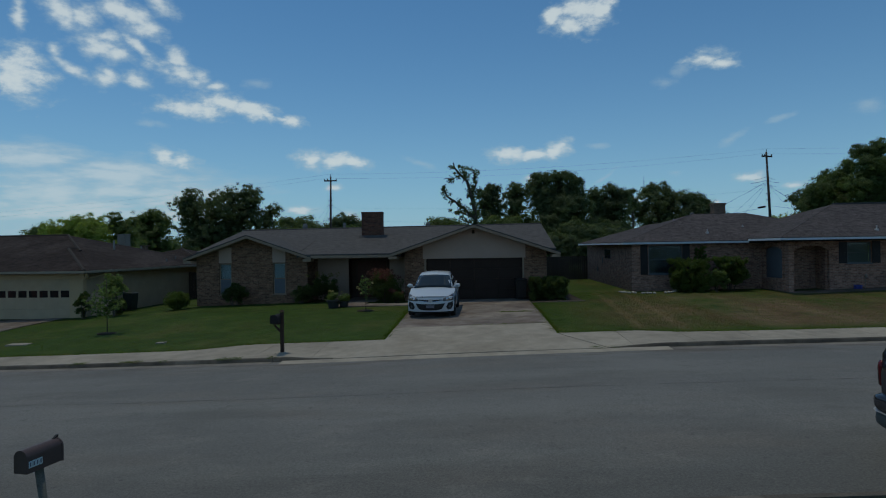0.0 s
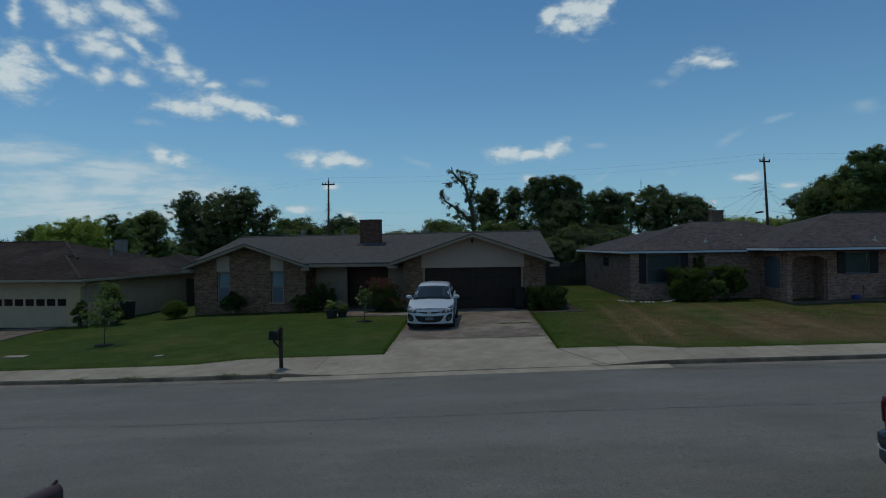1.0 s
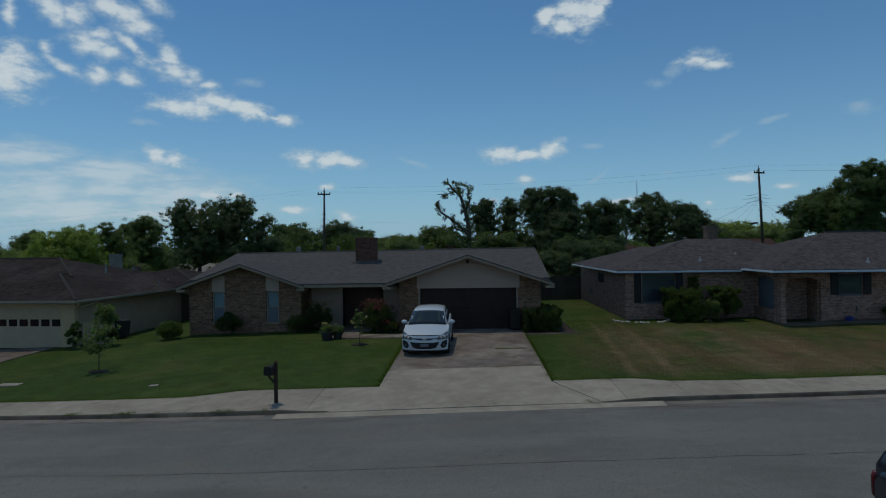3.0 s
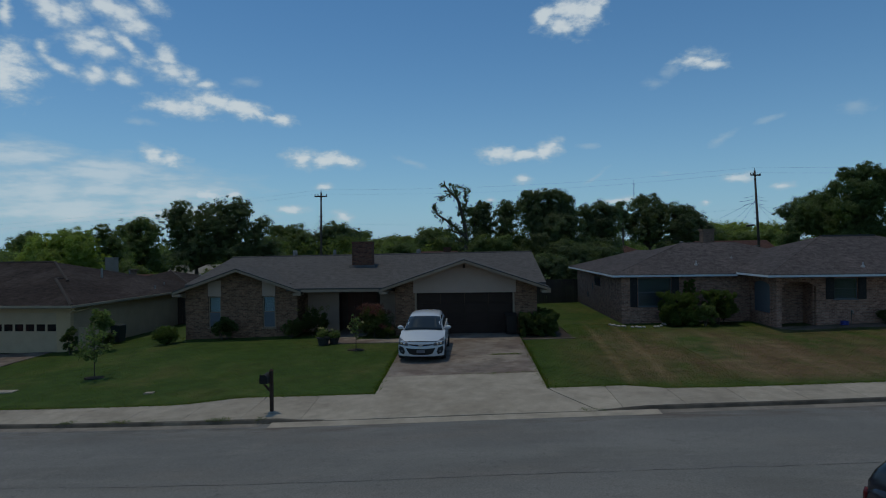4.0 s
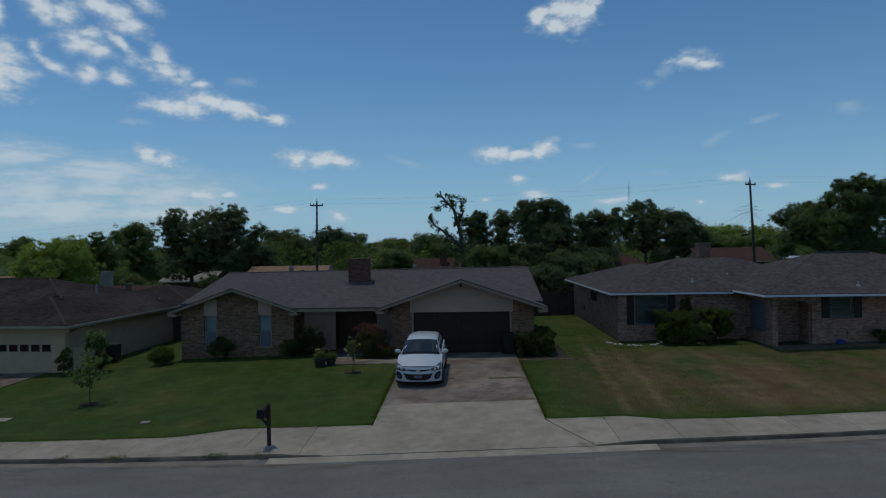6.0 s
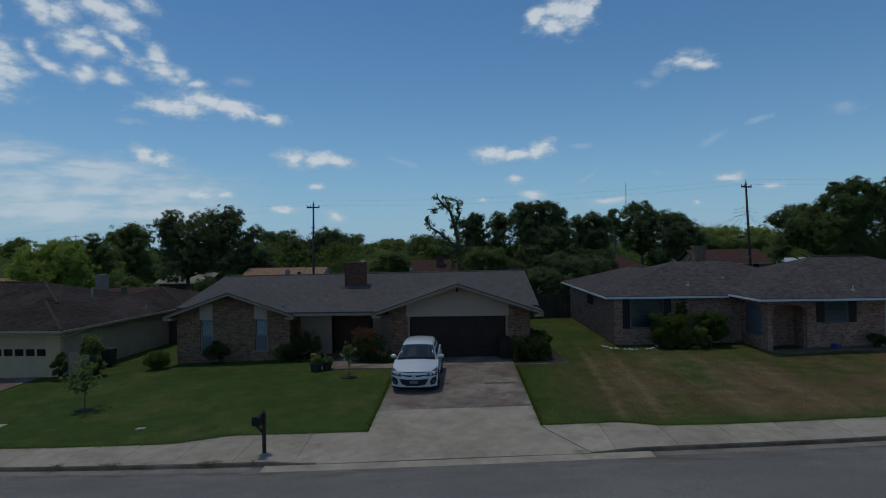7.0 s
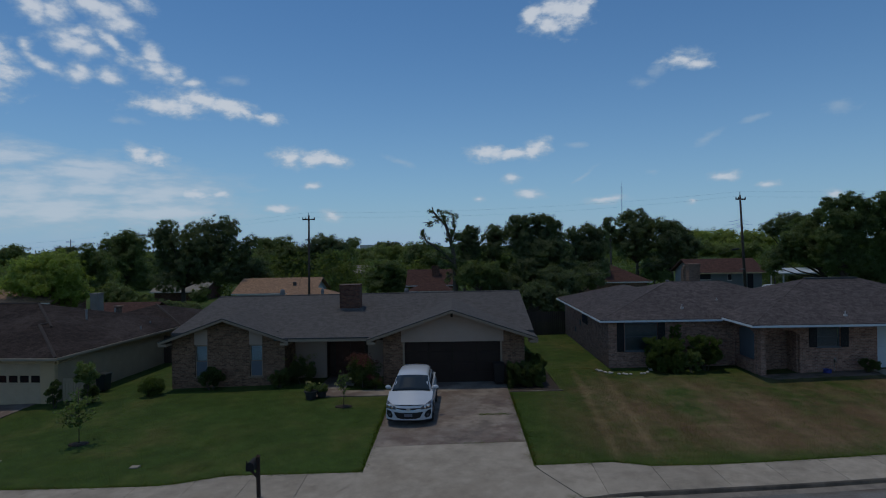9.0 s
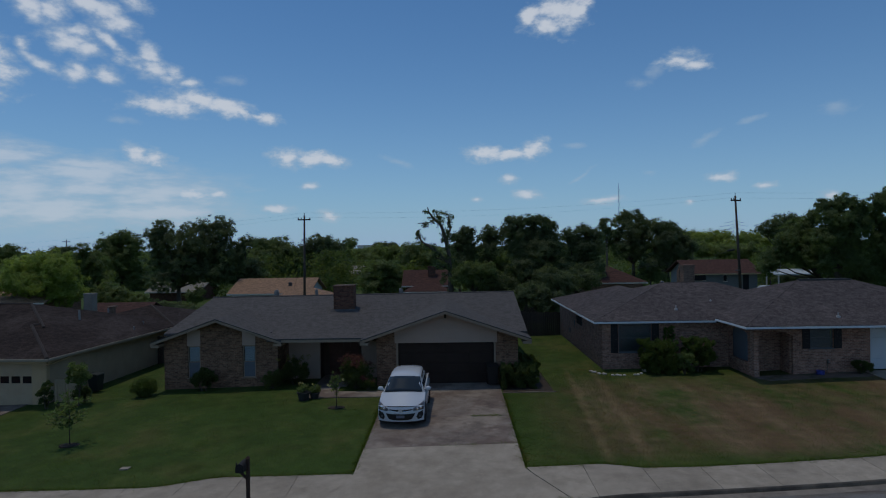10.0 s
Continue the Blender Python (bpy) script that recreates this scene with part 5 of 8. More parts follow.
def crown_tree(name, label, x, y, leaves, lobes):
    """A tree whose crown is made of boughs: lobes (offset along x, height of the middle, half width, half height),
    each filled with sprays of small leaves that thin out towards its rim."""
    SEEDS[0] += 1
    rng = np.random.default_rng(SEEDS[0])
    g = land_z(x, y)
    t = thing(name, label, "tree", (x, y, g), "trees behind the houses")
    airy = label in (OAK, OAKS, OPEN, OPENR) and leaves != "oakr"
    spray, leaf = min((0.0056 if airy else 0.0066) * y, 1.1), min((0.0021 if airy else 0.0023) * y, 0.36)
    C, D, R, limbs = [], [], [], []
    # smaller boughs bridge neighbouring ones, so that the crown closes
    full = list(lobes)
    for i, p in enumerate(lobes):
        for q in lobes[:i]:
            if 0.5 * (p[2] + q[2]) < math.hypot(p[0] - q[0], p[1] - q[1]) < 0.95 * (p[2] + q[2]):
                k = 0.56 * min(p[2], q[2])
                full.append(((p[0] + q[0]) / 2, (p[1] + q[1]) / 2 - 0.2 * k, k, 0.62 * min(p[3], q[3])))
    for dx, z, rx, rz in full:
        ry = 0.85 * rx + 0.2
        mid = np.array((dx, rng.uniform(-0.5, 0.5) * rx, z - g))
        rad = np.array((rx, ry, rz))
        area = 4 * math.pi * ((rx * ry) ** 1.6 / 3 + (rx * rz) ** 1.6 / 3 + (ry * rz) ** 1.6 / 3) ** (1 / 1.6)
        n = max(10, int((0.4 if airy else 0.7) * area / spray ** 2))
        d = rng.normal(size=(int(n * (1.4 if airy else 1.6)), 3))
        d /= np.linalg.norm(d, axis=1)[:, None]
        f = np.where(np.arange(len(d)) < n, rng.uniform(0.62 if airy else 0.7, 1.02, len(d)), rng.uniform(0.15, 0.6, len(d)))
        lump = np.array([1 + 0.42 * noise.noise(Vector(v * 2.8) + Vector((SEEDS[0] * 3.1, dx, z))) for v in d])
        C.append(mid + d * rad * (f * lump * 0.99)[:, None])
        D.append(d)
        R.append(spray * rng.uniform(0.5, 1.15, len(d)))
        limbs.append(mid)
    C, D, R = np.concatenate(C), np.concatenate(D), np.concatenate(R)
    per = 54
    idx = np.repeat(np.arange(len(C)), per)
    m = len(idx)
    v = rng.normal(size=(m, 3))
    v /= np.linalg.norm(v, axis=1)[:, None]
    P = C[idx] + v * (R[idx] * rng.random(m) ** 0.5)[:, None] * np.array((1, 1, 0.75))
    up = D[idx] * 0.7 + v * 0.5 + np.array((0, 0, 0.45)) + rng.normal(size=(m, 3)) * 0.45
    up /= np.linalg.norm(up, axis=1)[:, None]
    u = np.cross(up, rng.normal(size=(m, 3)))
    u /= np.linalg.norm(u, axis=1)[:, None] + 1e-9
    w = np.cross(up, u)
    s = (leaf * rng.uniform(0.6, 1.3, m))[:, None]
    V = np.stack([P - u * s * 0.5 - w * s * 0.3, P - u * s * 0.4 + w * s * 0.34, P + u * s * 0.6], 1).reshape(-1, 3)
    me = bpy.data.meshes.new("crown")
    me.from_pydata(V.tolist(), [], np.arange(m * 3).reshape(-1, 3).tolist())
    me.materials.append(M[leaves])
    b = new_bm()
    low, high = min(k[2] for k in limbs), max(k[2] for k in limbs)
    r = 0.012 * high + 0.05 * max(k[2] for k in lobes)
    fork = Vector((rng.uniform(-0.2, 0.2), 0, max(1.2, low * 0.75)))
    add_tube(b, [(0, 0, -0.3), (0.05, 0, 0.5), fork * 0.6, fork], [r * 1.4, r * 1.05, r * 0.9, r * 0.75], 9)
    for k in limbs:
        k = Vector(k)
        bend = fork.lerp(k, 0.5) + Vector((rng.uniform(-0.3, 0.3), 0, -0.05 * (k - fork).length))
        add_tube(b, [fork - Vector((0, 0, 0.1)), bend, k], [r * 0.5, r * 0.32, r * 0.1], 6)
    part("trunk", b, M["bark"], t, smooth=True)
    crown = new("crown", me)
    crown.parent = t
    return t


SEEDS = [400]
OAK = "large dark green oak with a broad dense crown"
OAKS = "smaller dark oak with drooping boughs beside a larger one"
DEN = "dense dark green tree behind the houses"
DENR = "dense dark green tree behind the corner house"
LIT = "light green tree with a round crown, sunlight painted into its leaves"
FAR = "mid-green tree standing farther off"
OPEN = "open-crowned dark tree with gaps between its boughs"
OPENR = "thin dark treetop with sparse boughs"
CAN = "sunlit yellow-green tree in the distance"
AIRY = "small airy tree on the horizon"
SMALL = "low leafy green tree behind the houses"
crown_tree("oak_tree", OAK, -35.2, 78, "oak", [(-1.99, 10.6, 1.44, 1.37), (-3.27, 9.03, 1.58, 1.58), (-1.08, 8.63, 1.73, 1.58), (1.73, 10.18, 1.73, 1.22), (4.66, 10.57, 2.3, 1.58), (6.24, 9.6, 1.22, 1.58), (2.57, 8.21, 2.59, 1.87), (5.47, 7.3, 2.59, 1.87), (1.07, 6.06, 3.02, 2.16), (4.34, 4.92, 3.46, 1.73), (-2.22, 6.33, 2.3, 2.16), (-1.16, 3.91, 2.59, 1.44)])
crown_tree("oak_tree", OAKS, -28.1, 80, "oak", [(1.22, 8.71, 1.03, 1.03), (0.15, 7.77, 1.33, 1.33), (0.41, 5.53, 1.92, 1.77), (1.72, 3.51, 1.11, 0.81), (-0.95, 4.44, 1.77, 1.48), (2.9, 4.35, 1.1, 0.85), (2.3, 5.5, 1.1, 0.9), (1.2, 3.0, 1.3, 0.8)])
crown_tree("tree", OPEN, -48.2, 80, "mid", [(-0.22, 7.86, 1.11, 0.96), (-1.08, 6.46, 1.48, 1.63), (1.18, 6.42, 1.33, 1.48), (-0.37, 3.98, 1.92, 2.07), (1.88, 3.58, 1.77, 2.07)])
crown_tree("tree", FAR, -63.0, 115, "mid", [(0.91, 10.18, 2.12, 1.49), (-1.81, 9.05, 2.34, 1.7), (2.83, 8.54, 2.12, 1.7), (-0.25, 6.02, 4.25, 2.76), (2.18, 2.77, 3.82, 2.76)])
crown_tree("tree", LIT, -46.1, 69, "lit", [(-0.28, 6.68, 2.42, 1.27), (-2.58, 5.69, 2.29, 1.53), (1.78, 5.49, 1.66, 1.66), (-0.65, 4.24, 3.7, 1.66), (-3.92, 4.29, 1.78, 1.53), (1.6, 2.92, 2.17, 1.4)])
crown_tree("tree", DEN, -87.8, 120, "mid", [(0.35, 7.85, 2.44, 1.44), (-1.27, 6.86, 2.88, 1.77)])
crown_tree("tree", DEN, -79.9, 125, "oak", [(0.01, 7.91, 2.08, 1.15), (-1.43, 7.0, 2.54, 1.62)])
crown_tree("tree", FAR, -34.8, 118, "mid", [(-2.84, 8.63, 1.74, 1.42), (0.67, 8.35, 2.61, 1.63), (3.07, 7.0, 1.96, 1.53), (-1.02, 6.08, 3.92, 2.18), (1.71, 4.4, 3.7, 2.4), (-1.62, 3.13, 3.27, 1.96)])
crown_tree("tree", DEN, -25.9, 120, "oak", [(0.13, 8.45, 3.1, 1.88), (-2.69, 7.04, 2.66, 1.88), (2.9, 7.51, 1.99, 1.77), (0.07, 4.78, 4.43, 2.66), (3.4, 3.95, 2.44, 2.44), (-2.2, 2.59, 4.21, 1.99), (2.25, 1.74, 3.32, 1.99)])
crown_tree("tree", FAR, -25.3, 140, "green", [(-0.53, 7.21, 2.07, 2.07), (0.62, 5.51, 2.33, 2.33)])
crown_tree("tree", AIRY, -33.6, 200, "mid", [(0.22, 9.36, 2.4, 1.66), (-1.1, 8.09, 1.85, 1.48)])
crown_tree("tree", DEN, -26.3, 230, "oak", [(-0.84, 8.16, 3.82, 1.27), (3.2, 7.89, 2.55, 1.27)])
crown_tree("tree", FAR, -9.4, 84, "mid", [(0.03, 4.66, 2.17, 1.24), (-1.94, 3.45, 1.71, 1.24), (1.96, 3.55, 1.71, 1.4), (-0.01, 2.33, 3.41, 1.24)])
crown_tree("tree", DEN, -5.9, 100, "mid", [(-0.19, 7.25, 2.22, 1.11), (2.11, 6.56, 2.03, 1.29), (-1.14, 5.87, 2.22, 1.66), (0.97, 4.73, 2.22, 1.66)])
crown_tree("tree", OPEN, 0.7, 61, "oak", [(0.42, 9.14, 0.68, 0.45), (1.26, 9.18, 0.51, 0.39), (-0.16, 8.42, 0.79, 0.56), (0.96, 8.17, 1.01, 0.73), (-0.06, 7.29, 1.01, 0.79), (1.51, 7.04, 0.9, 0.79), (0.48, 5.99, 1.24, 0.9)])
crown_tree("tree", OPEN, 3.5, 61.5, "oak", [(0.31, 9.28, 0.79, 0.45), (-0.27, 8.49, 0.79, 0.62), (0.97, 8.47, 0.85, 0.79), (0.28, 7.35, 1.36, 0.91), (0.03, 6.0, 1.14, 1.02)])
crown_tree("tree", DEN, 7.2, 60, "oak", [(-1.23, 9.97, 0.83, 0.55), (0.09, 10.01, 1.0, 0.61), (1.58, 10.04, 0.83, 0.55), (2.61, 9.52, 0.61, 0.5), (-1.58, 8.88, 1.05, 0.89), (0.35, 8.84, 1.44, 1.0), (2.16, 8.48, 1.11, 0.94), (-0.78, 7.32, 1.66, 1.33), (1.42, 7.01, 1.88, 1.44), (3.07, 7.26, 1.0, 1.11), (0.02, 5.37, 2.11, 1.44), (2.11, 5.06, 1.66, 1.33), (0.54, 3.54, 1.77, 1.11)])
crown_tree("tree", DEN, 13.1, 65, "oak", [(-0.88, 8.64, 0.9, 0.66), (0.91, 9.03, 1.02, 0.66), (2.21, 8.47, 0.9, 0.78), (-0.24, 7.67, 1.32, 1.08), (1.54, 7.17, 1.68, 1.2), (-0.56, 5.88, 1.68, 1.44), (1.21, 4.9, 1.56, 1.08)])
crown_tree("tree", OAK, 27.9, 95, "oak", [(-0.2, 11.97, 1.93, 1.14), (-1.95, 11.04, 1.4, 1.05), (1.86, 10.81, 1.49, 1.05), (-0.93, 9.46, 2.81, 1.75), (1.66, 8.54, 2.46, 1.75), (-1.4, 7.02, 2.81, 1.75), (-3.98, 8.2, 1.75, 1.75), (0.75, 5.94, 2.46, 1.23)])
crown_tree("tree", OPENR, 22.6, 90, "oak", [(-0.28, 11.07, 0.66, 0.5), (-0.62, 10.08, 0.83, 0.66), (0.19, 9.41, 1.0, 0.83)])
crown_tree("tree", DEN, 32.6, 93, "oak", [(-1.75, 10.11, 1.37, 1.03), (0.2, 9.74, 1.46, 1.03), (1.79, 8.44, 1.29, 1.37), (-0.76, 7.8, 2.4, 1.72), (3.21, 7.14, 1.55, 1.12), (1.33, 6.23, 2.23, 1.37), (-1.05, 5.24, 2.23, 1.55), (-2.93, 4.25, 1.72, 1.2)])
crown_tree("oak_tree", OAK, 46.5, 88, "oak", [(0.91, 10.49, 2.11, 1.06), (-1.33, 9.72, 1.63, 1.06), (3.13, 10.37, 1.63, 1.06), (-0.07, 8.58, 2.11, 0.98), (-2.29, 9.18, 0.98, 0.73), (2.07, 8.14, 2.28, 1.3)])
crown_tree("tree", DENR, 32.3, 54, "oakr", [(-0.66, 9.66, 0.9, 0.7), (-1.89, 8.69, 1.2, 0.8), (-3.02, 7.72, 1.2, 0.9), (-1.17, 7.7, 1.6, 1.1), (-3.62, 6.5, 1.2, 0.9), (-1.68, 6.37, 1.79, 1.1), (-4.52, 5.33, 0.9, 0.6)])
crown_tree("tree", OAK, 31.8, 50.5, "oakr", [(-1.2, 10.38, 0.84, 0.7), (0.31, 10.77, 0.89, 0.65), (1.44, 10.25, 0.75, 0.7), (-0.62, 9.27, 1.21, 0.93), (1.06, 8.88, 1.31, 1.03), (-1.32, 7.9, 1.31, 1.12), (0.49, 7.18, 1.68, 1.31), (-0.52, 5.96, 1.4, 1.21), (1.38, 5.19, 1.68, 1.21)])
crown_tree("tree", OAK, 36.3, 51.5, "oakr", [(-0.99, 10.65, 1.05, 0.86), (0.78, 11.09, 1.62, 1.05), (-1.33, 9.02, 1.14, 1.14), (1.21, 8.74, 1.9, 1.62), (-0.66, 6.9, 1.71, 1.43), (2.11, 6.38, 1.9, 1.71), (-0.46, 4.64, 1.9, 1.24)])
crown_tree("tree", SMALL, 2.0, 57, "mid", [(-0.4, 5.3, 1.26, 0.84), (1.17, 5.38, 1.05, 0.84), (-1.36, 4.69, 0.95, 0.74), (0.37, 4.35, 1.79, 0.74)])
crown_tree("tree", SMALL, 4.9, 62, "green", [(0.14, 5.73, 1.14, 1.03), (-0.33, 4.71, 1.14, 0.69)])
crown_tree("tree", SMALL, 9.5, 56, "oak", [(-0.51, 4.46, 1.55, 1.14), (1.03, 4.18, 1.55, 0.93), (-1.81, 3.45, 1.55, 0.83), (-0.02, 3.17, 1.34, 0.93)])
crown_tree("tree", SMALL, 46.1, 90, "mid", [(-0.29, 4.76, 1.33, 1.66), (-1.36, 3.3, 1.16, 1.33)])
crown_tree("tree", SMALL, -31.7, 74, "mid", [(-0.03, 2.0, 0.96, 0.96), (0.81, 2.47, 0.68, 0.82)])
crown_tree("tree", SMALL, -32.7, 69, "oak", [(-0.18, 1.28, 1.78, 0.7), (2.4, 0.98, 1.53, 0.64), (-2.65, 1.12, 1.4, 0.64)])
crown_tree("tree", SMALL, 6.1, 51, "oak", [(0.22, 3.6, 1.13, 0.94), (-0.72, 3.05, 0.85, 0.85), (1.39, 3.35, 1.04, 0.85), (2.55, 3.01, 0.85, 0.75), (1.61, 2.36, 0.94, 0.57), (2.87, 2.3, 0.66, 0.57)])
# added foliage behind the carport, stands in for the shade under its roof
crown_tree("tree", SMALL, 41.1, 74, "oak", [(-1.33, 3.22, 1.5, 0.96), (1.34, 3.18, 1.64, 0.96)])
crown_tree("tree", SMALL, 4.3, 58.5, "oak", [(-0.11, 4.23, 1.4, 0.97), (1.34, 3.83, 1.3, 0.86), (-1.73, 3.72, 1.19, 0.65)])
crown_tree("tree", SMALL, 12.0, 59.5, "oak", [(-0.54, 4.51, 1.43, 1.32), (0.98, 4.26, 1.21, 0.99), (-1.64, 3.7, 1.1, 0.77)])
crown_tree("tree", SMALL, -42.2, 76, "mid", [(-1.46, 2.36, 1.82, 1.4), (0.68, 1.9, 1.82, 1.26), (2.81, 1.31, 1.68, 0.91)])
crown_tree("tree", SMALL, 17.9, 72, "oak", [(-1.57, 4.0, 1.2, 1.06), (-1.02, 5.12, 0.93, 0.93)])
crown_tree("tree", SMALL, 29.5, 92, "mid", [(-0.15, 3.19, 1.7, 1.36), (1.35, 2.58, 1.36, 0.85)])
crown_tree("tree", FAR, -2.4, 96, "mid", [(-0.83, 5.71, 2.13, 1.06), (1.38, 5.33, 1.95, 1.06)])
crown_tree("tree", FAR, 50.0, 112, "green", [(-3.99, 6.16, 2.69, 1.55), (-0.43, 5.8, 2.9, 1.45), (3.63, 5.94, 2.69, 1.55)])
crown_tree("tree", CAN, 63.8, 165, "canopy", [(-1.79, 8.41, 2.74, 2.29), (1.21, 8.81, 2.74, 2.13), (-0.32, 6.27, 3.96, 2.13)])
crown_tree("tree", CAN, 73.8, 172, "canopy", [(-2.02, 8.8, 3.18, 2.06), (2.05, 9.21, 2.86, 1.91), (-0.17, 6.72, 4.45, 2.22)])
crown_tree("tree", CAN, 80.2, 168, "canopy", [(-2.13, 8.34, 2.79, 2.02), (0.92, 8.6, 2.79, 2.02), (3.65, 7.48, 2.79, 2.02), (0.12, 6.0, 4.96, 2.17)])
crown_tree("tree", CAN, -20.5, 150, "green", [(-1.97, 5.99, 3.05, 1.8), (1.51, 6.35, 2.77, 1.52), (0.09, 4.29, 4.43, 1.8)])
crown_tree("tree", CAN, -14.1, 155, "green", [(-1.31, 6.24, 3.15, 1.57), (1.99, 6.33, 2.58, 1.57), (0.24, 4.35, 4.29, 1.86)])
crown_tree("tree", FAR, -35.3, 105, "mid", [(0.05, 4.85, 2.33, 2.13), (-2.42, 3.91, 2.33, 1.94)])
crown_tree("tree", DENR, 41.4, 70, "oak", [(-0.6, 5.58, 1.94, 1.03), (2.23, 4.52, 1.94, 1.42), (4.42, 3.59, 2.59, 1.68)])


def woods(name, label, spots, material, seed, per, leaf):
    """Crowns too many to count, as one mesh of leaf clumps."""
    rng = np.random.default_rng(seed)
    centres, radii = [], []
    for x, y, top, r in spots:
        for k in range(9):
            a = rng.random() * math.tau
            q = rng.random() ** 0.5 * r * 0.75
            f = rng.random()
            centres.append((x + q * math.cos(a), y + q * math.sin(a), max(0.8, top - r * 0.45 - f * (top - 1.5) * 0.75 - q * 0.3)))
            radii.append(r * rng.uniform(0.35, 0.6))
    me = leaf_mesh(name, centres, radii, per, leaf * 1.2, material, rng, corners=3)
    return tagged(new(name, me), label, "woods", kind="stuff")


def build_woods():
    rng = np.random.default_rng(77)
    near, middle, far = [], [], []
    for _ in range(110):
        y = rng.uniform(95, 170)
        near.append((rng.uniform(-0.85, 0.85) * y, y, rng.uniform(5.6, 9.4), rng.uniform(2.6, 4.6)))
    for _ in range(190):
        y = rng.uniform(170, 380)
        middle.append((rng.uniform(-0.85, 0.85) * y, y, rng.uniform(6.0, 9.6), rng.uniform(3.2, 6)))
    for _ in range(330):
        y = rng.uniform(380, 1100)
        far.append((rng.uniform(-0.85, 0.85) * y, y, rng.uniform(7, 11.5), rng.uniform(5, 10)))
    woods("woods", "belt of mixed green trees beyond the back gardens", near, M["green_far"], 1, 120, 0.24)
    woods("woods", "farther belt of trees in paler, haze-toned leaf colour", middle, M["far"], 2, 44, 0.55)
    woods("woods", "distant woods on the horizon with haze in their leaf colour", far, M["haze"], 3, 24, 1.3)


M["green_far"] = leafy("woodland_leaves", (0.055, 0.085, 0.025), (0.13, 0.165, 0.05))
# horizon leaves: haze is painted in as a paler, greyer green
M["haze"] = leafy("haze_tinted_leaves", (0.09, 0.12, 0.07), (0.17, 0.2, 0.11))
build_woods()


# ---- shrubs and garden plants ----
def shrub(name, label, at, rx, ry, h, material, seed, clumps=24, per=110, leaf=0.05, boxy=False, low=0.05, flowers=None, n_flowers=0, group="", category="shrub", stems=4):
    rng = np.random.default_rng(seed)
    x, y = at
    t = thing(name, label, category, (x, y, land_z(x, y)), group)
    centres, radii = [], []
    while len(centres) < clumps:
        p = rng.uniform(-1, 1, 3)
        if not boxy and np.linalg.norm(p) > 1:
            continue
        if boxy:
            centres.append((p[0] * rx * 0.86, p[1] * ry * 0.86, low + (h - low) * (0.47 + 0.45 * p[2])))
            radii.append(min(rx, ry, h) * rng.uniform(0.13, 0.22))
        else:
            centres.append((p[0] * rx * 0.8, p[1] * ry * 0.8, low + (h - low) * (0.5 + 0.42 * p[2])))
            radii.append(min(rx, ry, h) * rng.uniform(0.22, 0.4))
    b = new_bm()
    for i in range(stems):
        c = Vector(centres[i])
        add_tube(b, [(c.x * 0.2, c.y * 0.2, -0.1), (c.x * 0.5, c.y * 0.5, c.z * 0.5), c], [0.025, 0.018, 0.006], 5)
    part("stem", b, M["bark"], t)
    f = new("foliage", leaf_mesh("foliage", centres, radii, per, leaf, material, rng))
    f.parent = t
    if flowers:
        fc = [(c[0] + rng.normal() * 0.1, c[1] - abs(rng.normal()) * 0.15, h * (0.75 + 0.3 * rng.random())) for c in centres[:n_flowers]]
        q = new("blossom", leaf_mesh("blossom", fc, [0.14] * len(fc), 26, 0.035, flowers, rng))
        q.parent = t
    return t


shrub("clipped_hedge", "dark green clipped hedge at the garage corner", (3.35, 30.25), 1.0, 0.7, 1.15, M["shrub"], 1, 240, 170, 0.03, True)
shrub("clipped_hedge", "low dark green hedge along the garage side", (4.15, 33.2), 0.5, 2.0, 1.0, M["shrub"], 2, 150, 150, 0.032, True)
shrub("rose_bush", "large rose bush with red blossoms beside the porch", (-4.8, 30.6), 1.0, 0.8, 1.6, M["shrub"], 3, 60, 150, 0.036, flowers=M["red_flower"], n_flowers=54)
shrub("rose_bush", "low flowering bush with pinkish leaves by the path", (-4.0, 30.15), 0.65, 0.5, 0.7, M["shrub"], 4, 20, 110, 0.04, flowers=M["red_flower"], n_flowers=12)
shrub("shrub", "yellowish green shrub at the porch", (-8.0, 31.6), 0.85, 0.6, 1.4, M["shrub"], 5, 44, 180, 0.033, flowers=M["olive"], n_flowers=16)
shrub("shrub", "dark bushy shrub against the brick wall", (-9.0, 30.9), 0.7, 0.5, 1.0, M["shrub"], 6, 30, 180, 0.033)
shrub("shrub", "dark rounded shrub under the window", (-12.6, 31.0), 0.75, 0.45, 1.25, M["shrub"], 7, 42, 180, 0.033)
shrub("shrub", "rounded grey-green shrub on the lawn at the house corner", (-15.35, 30.3), 0.72, 0.6, 0.95, M["shrub_r"], 8, 51, 180, 0.036)
shrub("shrub", "broad dark shrub before the corner house", (10.85, 32.4), 0.98, 0.8, 1.82, M["shrub_r"], 9, 210, 170, 0.034, True, 0.05)
shrub("shrub", "broad dark shrub with a hanging limb before the corner house", (12.95, 32.5), 0.85, 0.75, 1.82, M["shrub_r"], 10, 170, 170, 0.034, True, 0.4)
shrub("shrub", "loose green shrub before the corner house", (12.15, 31.9), 0.6, 0.5, 1.2, M["mid"], 11, 27, 165, 0.036)
shrub("shrub", "climbing dark plant against the brick wall", (11.75, 33.25), 0.3, 0.24, 2.5, M["shrub_r"], 12, 150, 60, 0.045, True)
shrub("shrub", "low dark shrub at the wall", (20.2, 30.5), 0.6, 0.4, 0.75, M["shrub"], 13, 24, 150, 0.033)
shrub("shrub", "loose leafy shrub at the cream garage corner", (-18.2, 29.5), 0.7, 0.6, 2.2, M["mid"], 14, 30, 110, 0.055, low=1.0)
